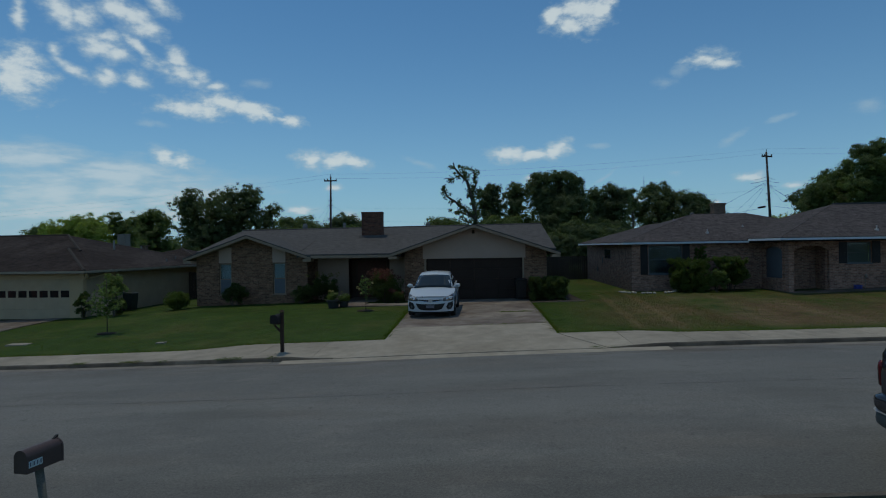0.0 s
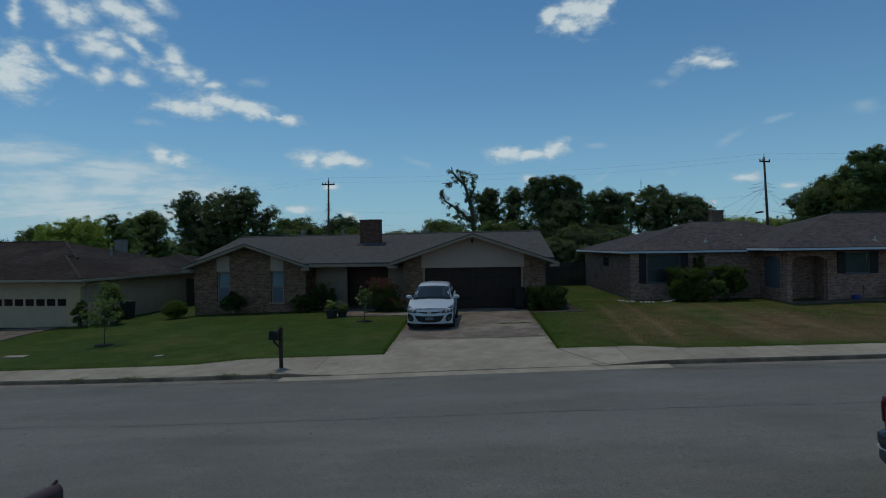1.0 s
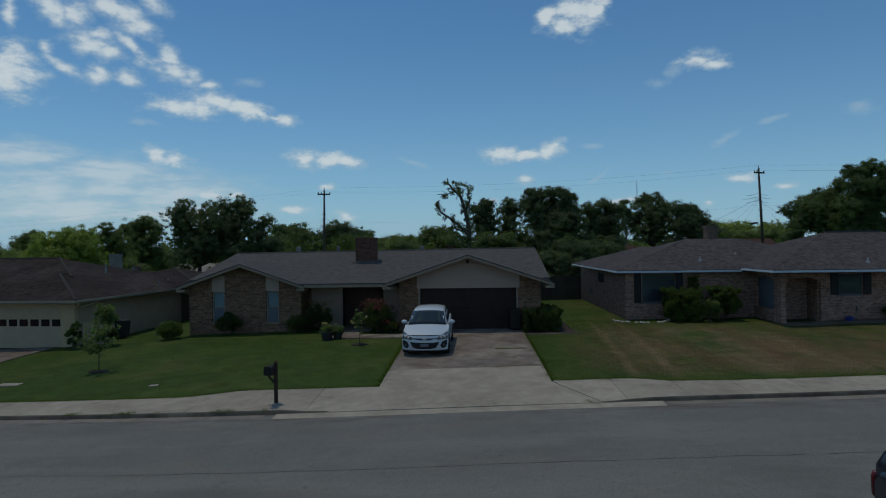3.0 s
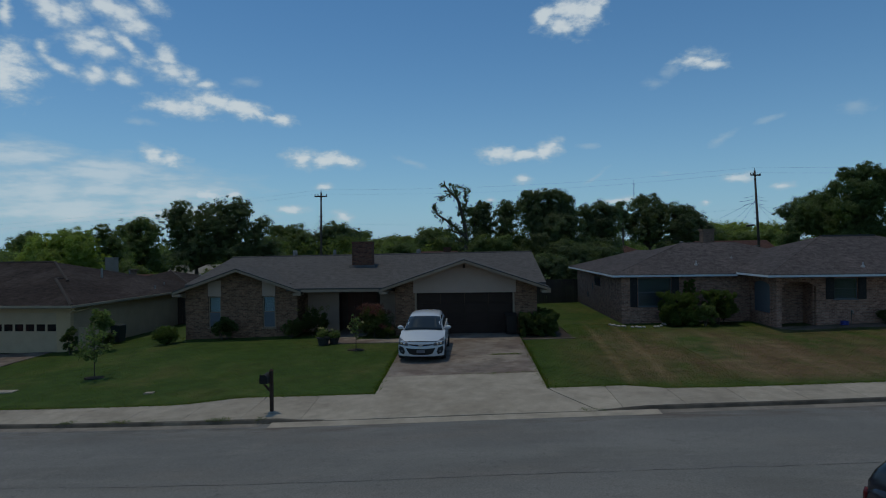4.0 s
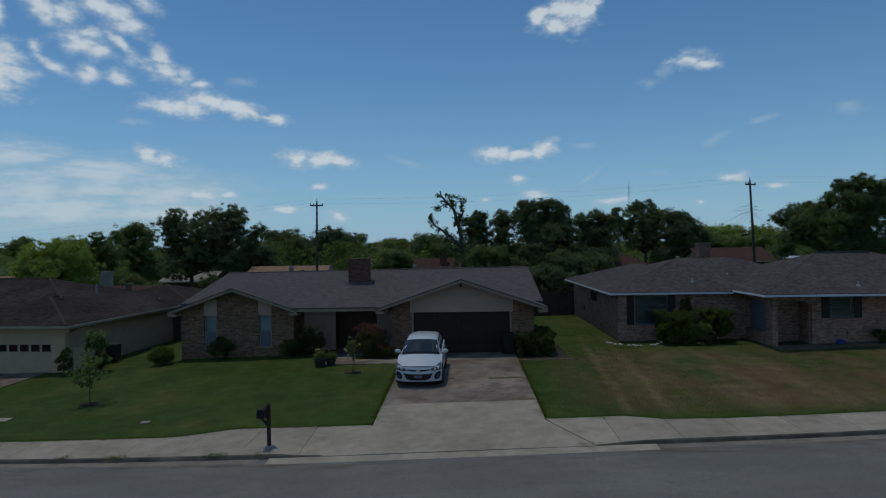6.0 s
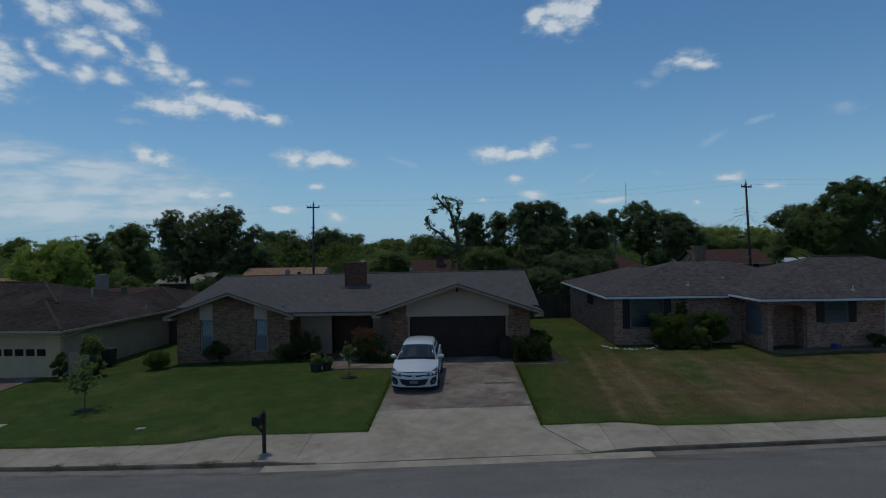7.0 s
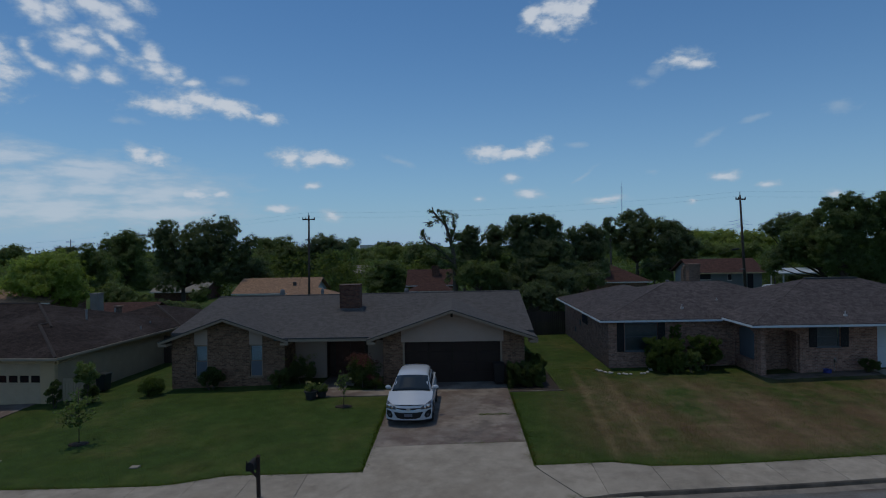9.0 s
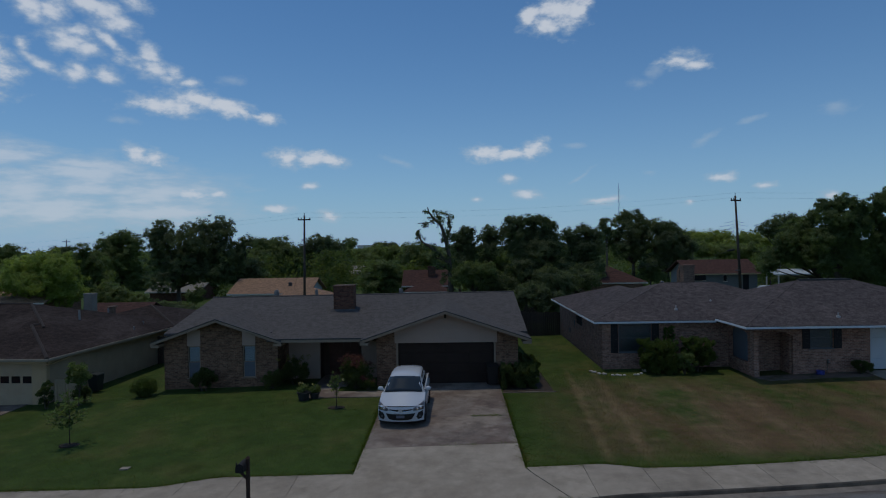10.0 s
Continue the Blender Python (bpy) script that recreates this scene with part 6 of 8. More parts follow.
shrub("shrub", "dark climbing shrub on the cream wall", (-19.7, 29.4), 0.45, 0.35, 1.5, M["shrub"], 15, 27, 135, 0.036)
shrub("shrub", "dark bush at the side wall", (-18.2, 29.8), 0.5, 0.5, 1.0, M["shrub"], 16, 27, 165, 0.036)


def sapling(name, label, at, h, seed, spread, tufts, per=16, leaf=0.05, flower=False):
    rng = np.random.default_rng(seed)
    x, y = at
    limbs = [([(0, 0, -0.1), (0.02, 0, h * 0.5), (0.0, 0.02, h)], 0.022, 0.008, 0.0)]
    for i in range(tufts):
        a = rng.random() * math.tau
        z = h * rng.uniform(0.4, 0.95)
        r = spread * rng.uniform(0.5, 1.0) * (1.1 - 0.4 * z / h)
        limbs.append(([(0, 0, z * 0.85), (r * 0.5 * math.cos(a), r * 0.5 * math.sin(a), z), (r * math.cos(a), r * math.sin(a), z + 0.12)], 0.009, 0.004, 0.9))
    t = limb_tree(name, label, (x, y, land_z(x, y)), limbs, M["mid"], seed, 0.12, 0.1, per, leaf)
    if flower:
        fc = [(rng.normal() * 0.15, -0.1 + rng.normal() * 0.1, h * rng.uniform(0.4, 0.95)) for _ in range(5)]
        q = new("blossom", leaf_mesh("blossom", fc, [0.06] * 5, 18, 0.03, M["yellow_flower"], rng))
        q.parent = t
    # a ring of bare mulch at its foot
    b = new_bm()
    add_tube(b, [(0, 0, -0.05), (0, 0, 0.03), (0, 0, 0.06)], [0.36, 0.33, 0.15], 18)
    bmesh.ops.scale(b, vec=(1.15, 0.8, 1), verts=b.verts[:])
    part("mulch_ring", b, M["mulch"], t, "dark bare soil round the stem")
    return t


sapling("sapling", "thin young tree on the lawn", (-14.9, 23.7), 2.2, 21, 1.05, 24, 8, 0.055)
sapling("sapling", "small staked rose tree with pale blossoms on the lawn", (-5.1, 27.2), 1.6, 22, 0.36, 16, 14, 0.04, True)


def flower_pot(x, y, label, r, h, flowers, seed):
    rng = np.random.default_rng(seed)
    t = thing("flower_pot", label, "flower pot", (x, y, land_z(x, y)))
    b = new_bm()
    add_tube(b, [(0, 0, 0), (0, 0, h * 0.85), (0, 0, h * 0.86), (0, 0, h)], [r * 0.75, r * 0.95, r * 1.08, r * 1.08], 18)
    part("pot", b, M["pot"], t, smooth=False)
    f = new("plant", leaf_mesh("plant", [(rng.normal() * r * 0.5, rng.normal() * r * 0.5, h + rng.random() * 0.25) for _ in range(10)], [0.16] * 10, 60, 0.045, M["mid"], rng))
    f.parent = t
    if flowers:
        q = new("blossom", leaf_mesh("blossom", [(rng.normal() * r * 0.7, -0.1 + rng.normal() * r * 0.5, h + 0.3 + rng.random() * 0.15) for _ in range(5)], [0.05] * 5, 14, 0.025, M["yellow_flower"], rng))
        q.parent = t


flower_pot(-6.9, 28.6, "dark glazed pot with yellow and white flowers beside the path", 0.3, 0.38, True, 31)
flower_pot(-6.45, 28.85, "dark pot with a leafy plant beside the path", 0.24, 0.28, False, 32)

# bed of mulch round the hedge, edged with concrete
b = new_bm()
add_slab(b, [(2.5, 29.2, top_z(2.5, 29.2) - 0.01), (4.85, 29.1, top_z(4.8, 29.1) - 0.01), (4.75, 34.5, top_z(4.75, 34.5)), (3.42, 34.5, top_z(3.42, 34.5)), (3.42, 31.14, top_z(3.4, 31.1)), (2.5, 31.14, top_z(2.5, 31.1))], 0.1)
solo("planting_bed", b, M["mulch"], "dark mulch bed round the clipped hedge", "flower bed", kind="structure")
b = new_bm()
for (xa, ya), (xb, yb) in (((2.5, 29.1), (4.9, 29.0)), ((4.9, 29.0), (4.78, 34.5))):
    za, zb2 = land_z(xa, ya), land_z(xb, yb)
    add_slab(b, [(xa - 0.06, ya - 0.05, za + 0.03), (xb + 0.06, yb - 0.05, zb2 + 0.03), (xb + 0.06, yb + 0.05, zb2 + 0.03), (xa - 0.06, ya + 0.05, za + 0.03)], 0.12)
solo("bed_edging", b, M["old_concrete"], "worn concrete edging of the planting bed", "edging", kind="structure")

# ring of pale stones at the corner house
# trodden earth along the corner house, with a hose and a tap
M["bare_earth"] = mat("bare_earth", (0.145, 0.105, 0.085), 0.95, 0.3, 2.5, 30, 0.5, 0.02, second=(0.085, 0.075, 0.04), second_scale=1.2)
b = new_bm()
rows = []
for k in range(48):
    x = 15.05 + k * 0.1168
    near = 29.9 + 0.22 * noise.noise((x * 0.9, 3.0, 0.0)) + 0.1 * noise.noise((x * 4, 8.0, 0.0)) + 0.9 * max(0, 1 - (x - 15.05) / 0.5) ** 2
    rows.append([b.verts.new((x, near + (31.02 - near) * j / 4, land_z(x, near + (31.02 - near) * j / 4) + (0.018 if j else -0.02))) for j in range(5)])
for p, q in zip(rows, rows[1:]):
    for j in range(4):
        b.faces.new((p[j], q[j], q[j + 1], p[j + 1]))
solo("bare_earth", b, M["bare_earth"], "strip of trodden bare earth along the brick wall", "ground", kind="structure")

M["hose_blue"] = mat("blue_hose", (0.03, 0.05, 0.24), 0.5, 0.2, 4, 40, 0.05)
hose = thing("garden_hose", "coiled blue garden hose lying by the brick wall", "hose", (18.3, 30.72, land_z(18.3, 30.72) + 0.02))
b = new_bm()
add_tube(b, [((0.16 + 0.03 * math.sin(a * 0.37)) * math.cos(a), (0.16 + 0.03 * math.sin(a * 0.53)) * math.sin(a), 0.015 + 0.0042 * a) for a in (i * math.tau / 20 for i in range(130))], [0.017] * 130, 6)
part("coil", b, M["hose_blue"], hose, smooth=True)
tap = thing("garden_tap", "pale metal garden tap on a riser against the brick wall", "tap", (18.78, 30.9, land_z(18.78, 30.9)))
b = new_bm()
add_tube(b, [(0, 0.05, -0.1), (0, 0.05, 0.62), (0, 0, 0.66)], [0.022, 0.022, 0.022], 8)
part("riser", b, M["vent"], tap, smooth=True)
b = new_bm()
add_tube(b, [(0, 0.03, 0.62), (0, -0.06, 0.62), (0, -0.1, 0.55)], [0.03, 0.03, 0.022], 8)
part("spout", b, M["vent"], tap, smooth=True)
b = new_bm()
add_tube(b, [(0.05 * math.cos(a), -0.03 + 0.05 * math.sin(a), 0.7) for a in (i * math.tau / 10 for i in range(11))], [0.012] * 11, 6)
add_tube(b, [(0, -0.03, 0.62), (0, -0.03, 0.7)], [0.01, 0.01], 6)
part("handle", b, M["vent"], tap, "round tap handle", smooth=True)
ring = thing("stone_edging", "broken ring of pale stones round a bed at the corner house", "edging", (8.95, 33.25, land_z(8.95, 32.4)))
rng = np.random.default_rng(8)
stone_meshes = []
for k in range(4):
    b = new_bm()
    bmesh.ops.create_icosphere(b, subdivisions=1, radius=0.095)
    for v in b.verts:
        v.co = Vector((v.co.x * rng.uniform(1.0, 1.5), v.co.y * rng.uniform(0.8, 1.1), v.co.z * rng.uniform(0.5, 0.75)))
    stone_meshes.append(mesh_of(b, "stone", M["stone"], True))
for k in range(26):
    a = math.radians(185 + 170 * k / 25)
    if k in (3, 8, 14, 15, 18, 20, 21, 23):
        continue
    x, y = 1.4 * math.cos(a) + rng.normal() * 0.05, 1.45 * math.sin(a) + rng.normal() * 0.05
    s = new("stone", stone_meshes[k % 4])
    s.parent = ring
    s.matrix_basis = pose(x, y, land_z(8.95 + x, 33.25 + y) - land_z(8.95, 32.4) + 0.04, 0, 0, rng.uniform(0, 180))


# ---- back fences, houses behind, poles and wires ----
def fence(label, x0, x1, y, h, material, seed, dy=0.0):
    rng = np.random.default_rng(seed)
    n = int(abs(x1 - x0) / 0.145)
    e = thing("wooden_fence", label, "fence", (x0, y, land_z(x0, y)))
    for i in range(0, n + 1, 17):
        b = new_bm()
        f = i / n
        x, yy = (x1 - x0) * f, dy * f
        add_box(b, x - 0.05, x + 0.05, yy + 0.06, yy + 0.16, -0.2, h)
        part("post", b, M["wood"], e)
    for z in (0.35, h - 0.3):
        b = new_bm()
        add_slab(b, [(0, 0.03, z), (x1 - x0, dy + 0.03, z), (x1 - x0, dy + 0.07, z), (0, 0.07, z)], 0.09)
        part("rail", b, M["wood"], e)
    planks = []
    for k in range(4):
        b = new_bm()
        t = h + rng.normal() * 0.02
        add_solid(b, [(0, 0, 0.04), (0.136, 0, 0.04), (0.136, 0, t - 0.03), (0.11, 0, t), (0.026, 0, t), (0, 0, t - 0.03),
                      (0, 0.02, 0.04), (0.136, 0.02, 0.04), (0.136, 0.02, t - 0.03), (0.11, 0.02, t), (0.026, 0.02, t), (0, 0.02, t - 0.03)],
                  ((0, 1, 2, 3, 4, 5), (11, 10, 9, 8, 7, 6), (0, 6, 7, 1), (1, 7, 8, 2), (2, 8, 9, 3), (3, 9, 10, 4), (4, 10, 11, 5), (5, 11, 6, 0)))
        planks.append(mesh_of(b, "plank", material))
    for i in range(n):
        p = new("plank", planks[i % 4])
        p.parent = e
        f = i / n
        p.matrix_basis = pose((x1 - x0) * f, dy * f, rng.normal() * 0.006)


fence("weathered grey-brown board fence between two houses", 3.5, 8.2, 46.6, 1.85, M["wood"], 1)
fence("tall board fence with a gate between two houses", -19.6, -14.9, 40.5, 1.85, M["wood"], 2)
fence("weathered board fence along the back gardens", -16.0, 8.0, 55.0, 1.8, M["wood"], 3)


def plain_house(name, label, x0, x1, y0, y1, zb, ze, rise, wall, roof, gable=True, windows=(), over=0.5, fascia=None):
    """A house seen from afar: walls, roof with ridge along x, openings to the street side."""
    h = thing(name, label, "house", (x0, y0, zb))
    w, d, e = x1 - x0, y1 - y0, ze - zb
    b = new_bm()
    holes = [(a, a + ww, z, z + hh) for a, ww, z, hh in windows]
    wall_strips(b, 0, w, 0, 0.2, -0.5, level(e), holes)
    part("front_wall", b, wall, h)
    for x in (0, w - 0.2):
        b = new_bm()
        add_solid(b, [(x, 0.2, -0.5), (x, d, -0.5), (x, d, e), (x, d / 2, e + (rise * 0.93 if gable else 0)), (x, 0.2, e),
                      (x + 0.2, 0.2, -0.5), (x + 0.2, d, -0.5), (x + 0.2, d, e), (x + 0.2, d / 2, e + (rise * 0.93 if gable else 0)), (x + 0.2, 0.2, e)],
                  ((0, 1, 2, 3, 4), (9, 8, 7, 6, 5), (0, 5, 6, 1), (1, 6, 7, 2), (2, 7, 8, 3), (3, 8, 9, 4), (4, 9, 5, 0)))
        part("side_wall", b, wall, h)
    b = new_bm()
    s = rise / (d / 2)
    lo = e - s * over + 0.06
    if gable:
        add_slab(b, [(-over, -over, lo), (w + over, -over, lo), (w + over, d / 2, e + rise), (-over, d / 2, e + rise)], 0.12)
        add_slab(b, [(-over, d / 2, e + rise), (w + over, d / 2, e + rise), (w + over, d + over, lo), (-over, d + over, lo)], 0.12)
    else:
        hip(b, -over, w + over, -over, d + over, lo, s, t=0.12)
    part("roof", b, roof, h)
    b = new_bm()
    add_box(b, -over, w + over, -over - 0.03, -over, lo - 0.16, lo - 0.02)
    part("fascia", b, fascia or M["white"], h)
    for a, ww, z, hh in windows:
        window_unit(h, a + 0.02, a + ww - 0.02, 0.02, z + 0.02, z + hh - 0.02, M["white"])
    return h


tan_house = plain_house("tan_roofed_house", "house with a pale tan shingle roof behind the trees", -26.5, -17.4, 73.0, 81.2, 0.2, 2.45, 1.5, M["blue_grey"], M["shingle_tan"])
tan = plain_house("tan_roofed_house", "low wing of a house with a tan roof", -20.1, -14.3, 69.6, 73.6, 0.2, 2.2, 0.75, M["brick_r"], M["shingle_tan"], False)
b = new_bm()
add_box(b, 6.4, 6.8, 1.6, 1.9, 2.6, 3.3)
part("roof_vent", b, M["dark_trim"], tan_house, "small dark roof vent")
brown = plain_house("brown_roofed_house", "house with a reddish brown shingle roof and a brick chimney", -6.0, -0.4, 78.0, 84.0, 0.2, 2.9, 1.65, M["brick_dark"], M["shingle_red"])
b = new_bm()
add_box(b, 2.8, 3.75, 1.4, 2.1, 2.0, 4.75)
add_box(b, 2.72, 3.83, 1.32, 2.18, 4.75, 4.85)
part("chimney", b, M["brick_dark"], brown, "red brick chimney")
plain_house("brown_roofed_house", "low front wing with a reddish brown hipped roof", -5.5, -0.9, 74.6, 77.6, 0.2, 2.35, 0.7, M["brick_dark"], M["shingle_red"], False)
plain_house("brown_roofed_house", "house with a red-brown shingle roof behind the trees", 13.0, 21.7, 70.4, 77.6, 0.2, 3.4, 1.75, M["brick_r"], M["shingle_red"], False)
far_house = plain_house("red_roofed_house", "grey-walled house with a red-brown roof and dark windows", 29.2, 37.2, 75.5, 82.5, 0.2, 3.95, 1.45, M["far_siding"], M["shingle_red"],
                        True, [(0.35, 1.5, 2.7, 0.8), (3.85, 0.5, 2.6, 0.8)], fascia=M["cream"])
# flat black sheet painting the dark inside of a doorway
b = new_bm()
add_box(b, 6.25, 6.95, -0.03, 0.02, 0.3, 3.45)
part("door", b, M["shutter"], far_house, "black sheet for a dark open doorway")
# black sheets added over the windows to paint their dark interiors
for name, x0, x1, z0, z1 in (("window_dark", 0.4, 1.8, 2.75, 3.45), ("window_dark", 3.9, 4.3, 2.65, 3.35)):
    b = new_bm()
    add_box(b, x0, x1, 0.0, 0.015, z0, z1)
    part(name, b, M["shutter"], far_house, "dark sheet over the window")
b = new_bm()
add_box(b, -1.75, -0.2, -0.7, 0.1, -0.3, 4.15)
add_box(b, -1.6, -0.35, -0.6, 0.05, 4.15, 4.5)
part("chimney", b, M["stone_tan"], far_house, "wide tan stone chimney")
plain_house("white_roofed_house", "brick house with a pale roof behind the oak", -44.6, -37.5, 89.2, 96.2, 0.0, 1.7, 1.2, M["brick_dark"], M["chimney_grey"])
plain_house("grey_roofed_house", "distant house with a pale grey roof among trees", -23.9, -16.9, 128.6, 135.6, 0.2, 2.4, 1.3, M["cream"], M["chimney_grey"])
plain_house("brown_roofed_house", "small building with a dull brown roof beyond the cream house", -32.1, -27.7, 53.8, 57.8, 0.0, 2.1, 0.85, M["cream"], M["shingle_red"])
plain_house("tan_roofed_house", "house with a sunlit tan roof behind a light green tree", -56.1, -45.7, 67.4, 74.4, -0.2, 2.2, 1.2, M["brick_r"], M["shingle_tan"])
cp = thing("carport", "flat white carport roof on thin posts", "carport", (34.5, 66.0, land_z(36, 66)))
CARPORT_Z = 4.1 - land_z(36, 66)
b = new_bm()
add_slab(b, [(0, 0, CARPORT_Z), (5.4, 0.2, CARPORT_Z), (6.6, 5.2, CARPORT_Z + 0.32), (1.2, 5, CARPORT_Z + 0.32)], 0.12)
part("roof", b, M["blue_grey"], cp)
for x, y in ((0.45, 0.3), (5.1, 0.4), (1.4, 4.7), (6.2, 4.8)):
    b = new_bm()
    add_box(b, x - 0.06, x + 0.06, y - 0.06, y + 0.06, -0.3, CARPORT_Z + 0.06 * y - 0.1)
    part("post", b, M["white"], cp)

# a slab-sided building on the horizon; white paint stands in for haze on its front
plain_house("office_block", "distant grey flat office block on the horizon", -143.4, -117.4, 903.9, 918.9, 0, 10.5, 0.4, M["white"], M["white"], over=0.1)


def utility_pole(label, x, y, top, lean, arm, turn, drops):
    g = land_z(x, y)
    e = thing("utility_pole", label, "utility pole", (x, y, g))
    h = top - g
    b = new_bm()
    add_tube(b, [(0, 0, -0.5), (lean * 0.5, 0, h * 0.5), (lean, 0, h)], [0.15, 0.125, 0.09], 12)
    part("shaft", b, M["pole"], e, smooth=True)
    c, s = math.cos(radians(turn)), math.sin(radians(turn))
    z = h - 0.45
    b = new_bm()
    add_slab(b, [(lean - arm * c - 0.05 * s, -arm * s + 0.05 * c - 0.14, z + 0.08), (lean - arm * c + 0.05 * s, -arm * s - 0.05 * c - 0.14, z + 0.08),
                 (lean + arm * c + 0.05 * s, arm * s - 0.05 * c - 0.14, z + 0.08), (lean + arm * c - 0.05 * s, arm * s + 0.05 * c - 0.14, z + 0.08)], 0.14)
    part("crossarm", b, M["pole"], e)
    for u in (-0.92, -0.45, 0.92):
        b = new_bm()
        px, py = lean + arm * c * u, arm * s * u - 0.14
        add_tube(b, [(px, py, z + 0.08), (px, py, z + 0.16), (px, py, z + 0.24)], [0.05, 0.06, 0.03], 8)
        part("insulator", b, M["metal"], e)
    b = new_bm()
    add_tube(b, [(lean, 0, h), (lean, 0, h + 0.3)], [0.04, 0.03], 8)
    part("insulator", b, M["metal"], e)
    for dz in drops:
        b = new_bm()
        add_box(b, lean * 0.85 - 0.22, lean * 0.85 + 0.22, -0.2, -0.1, h - dz - 0.04, h - dz + 0.04)
        part("bracket", b, M["metal"], e)
    return Vector((x + lean, y, top))


PL = utility_pole("wooden utility pole with a crossarm", -15.9, 65.4, 11.15, 0.15, 0.68, 0, (2.6, 3.1))
PR = utility_pole("tall wooden utility pole with a crossarm and wires", 28.9, 61.8, 12.2, -0.5, 0.62, 20, (4.1, 4.7, 7.4))
utility_pole("distant wooden utility pole", -96, 150, 10.6, 0.2, 1.0, 0, ())


def wire(a, c, sag, label="thin dark overhead wire", r=0.004):
    b = new_bm()
    a, c = Vector(a), Vector(c)
    pts = [a.lerp(c, k / 14) - Vector((0, 0, sag * 4 * (k / 14) * (1 - k / 14))) for k in range(15)]
    add_tube(b, pts, [r] * 15, 4)
    solo("overhead_wire", b, M["wire"], label, "wire", "overhead wires")


OUT_L, OUT_R = Vector((-75, 70, 7.2)), Vector((90, 57, 12.6))
for dx, dz, sag in ((-0.6, -0.15, 0.7), (0.0, 0.3, 0.6), (0, -3.3, 0.8), (0, -4.6, 0.9), (0, -7.2, 1.0)):
    if dz > -7:
        wire(PL + Vector((dx, 0, dz)), PR + Vector((dx, 0, dz * 1.1)), sag)
        wire(OUT_L + Vector((0, 0, dz)), PL + Vector((dx, 0, dz)), sag)
    wire(PR + Vector((dx, 0, dz * 1.1)), OUT_R + Vector((0, 0, dz)), sag)
for p, q in ((PL - Vector((0, 0, 2.7)), (-23, 76, 4.0)), (PL - Vector((0, 0, 2.8)), (-20.5, 74, 3.6)), (PL - Vector((0, 0, 3.1)), (-18.5, 71, 3.0)), (PL - Vector((0, 0, 3.0)), (-10, 78, 4.3)),
             (PR - Vector((0, 0, 2.9)), (21, 72, 4.6)), (PR - Vector((0, 0, 3.1)), (24.5, 60, 5.2)), (PR - Vector((0, 0, 3.0)), (27.6, 74, 5.0)), (PR - Vector((0, 0, 3.0)), (36, 68, 4.6)),
             (PR - Vector((0, 0, 3.1)), (33.4, 60, 5.6)), (PR - Vector((0, 0, 5.4)), (8, 55, 4.5)), (PR - Vector((0, 0, 5.2)), (36, 58, 6.2))):
    wire(p, q, 0.3, "service wire running down to a house", 0.011)
for dz, half in ((2.4, 0.75), (2.75, 1.05), (3.1, 0.8)):
    for sx in (-1, 1):
        wire(PR - Vector((0, 0, dz)), PR + Vector((sx * half * 1.3, 0.4, -dz - 0.25)), 0.06, "short loop of cable at the pole", 0.014)
b = new_bm()
add_tube(b, [(PR.x - 0.95, PR.y - 0.2, PR.z - 5.45), (PR.x - 0.25, PR.y - 0.2, PR.z - 5.35)], [0.09, 0.09], 10)
solo("splice_box", b, M["wire"], "black cable splice box hanging beside the utility pole", "splice box")
mast = thing("antenna_mast", "tall thin lattice radio mast far beyond the trees", "antenna", (102.2, 380, 0.2))
for k in range(3):
    b = new_bm()
    c, d = 0.35 * math.cos(k * math.tau / 3), 0.35 * math.sin(k * math.tau / 3)
    add_tube(b, [(c, d, -0.3), (c, d, 42)], [0.05, 0.04], 6)
    part("leg", b, M["metal"], mast)
b = new_bm()
add_tube(b, [(0, 0, 41.5), (0, 0, 44.5)], [0.08, 0.05], 6)
part("aerial", b, M["metal"], mast)
for k in range(28):
    b = new_bm()
    z = 1.5 * k
    a0, a1 = k % 3 * math.tau / 3, (k + 1) % 3 * math.tau / 3
    add_tube(b, [(0.35 * math.cos(a0), 0.35 * math.sin(a0), z), (0.35 * math.cos(a1), 0.35 * math.sin(a1), z + 1.5)], [0.03, 0.03], 4)
    part("brace", b, M["metal"], mast)


# ---- vehicles ----
def grid_faces(bm, rows):
    """Skin a grid of points (rows of equal length); returns its vertices."""
    v = [[bm.verts.new(p) for p in r] for r in rows]
    for a, c in zip(v, v[1:]):
        for i in range(len(a) - 1):
            bm.faces.new((a[i], a[i + 1], c[i + 1], c[i]))
    return v


def plate(bm, rows, t):
    """A curved plate: a grid of points and its copy t further along +y."""
    a = grid_faces(bm, rows)
    c = grid_faces(bm, [[(p[0], p[1] + t, p[2]) for p in r] for r in rows])
    for k in range(len(a) - 1):
        bm.faces.new((a[k][0], c[k][0], c[k + 1][0], a[k + 1][0]))
        bm.faces.new((a[k][-1], a[k + 1][-1], c[k + 1][-1], c[k][-1]))
    for k in range(len(a[0]) - 1):
        bm.faces.new((a[0][k], a[0][k + 1], c[0][k + 1], c[0][k]))
        bm.faces.new((a[-1][k], c[-1][k], c[-1][k + 1], a[-1][k + 1]))


def nose(x):
    return 0.30 * abs(x / 0.92) ** 3


def lip(z):
    return 0.05 + 0.10 * ((z - 0.45) / 0.4) ** 2 * (1 if z > 0.45 else 0.8) - 0.05


def shoulder(y):
    """Height of the upper edge of the flank along the car."""
    return float(np.interp(y, [0.3, 0.6, 0.95, 1.35, 2.5, 4.2, 4.68], [0.80, 0.88, 0.965, 1.06, 1.10, 1.17, 1.1]))


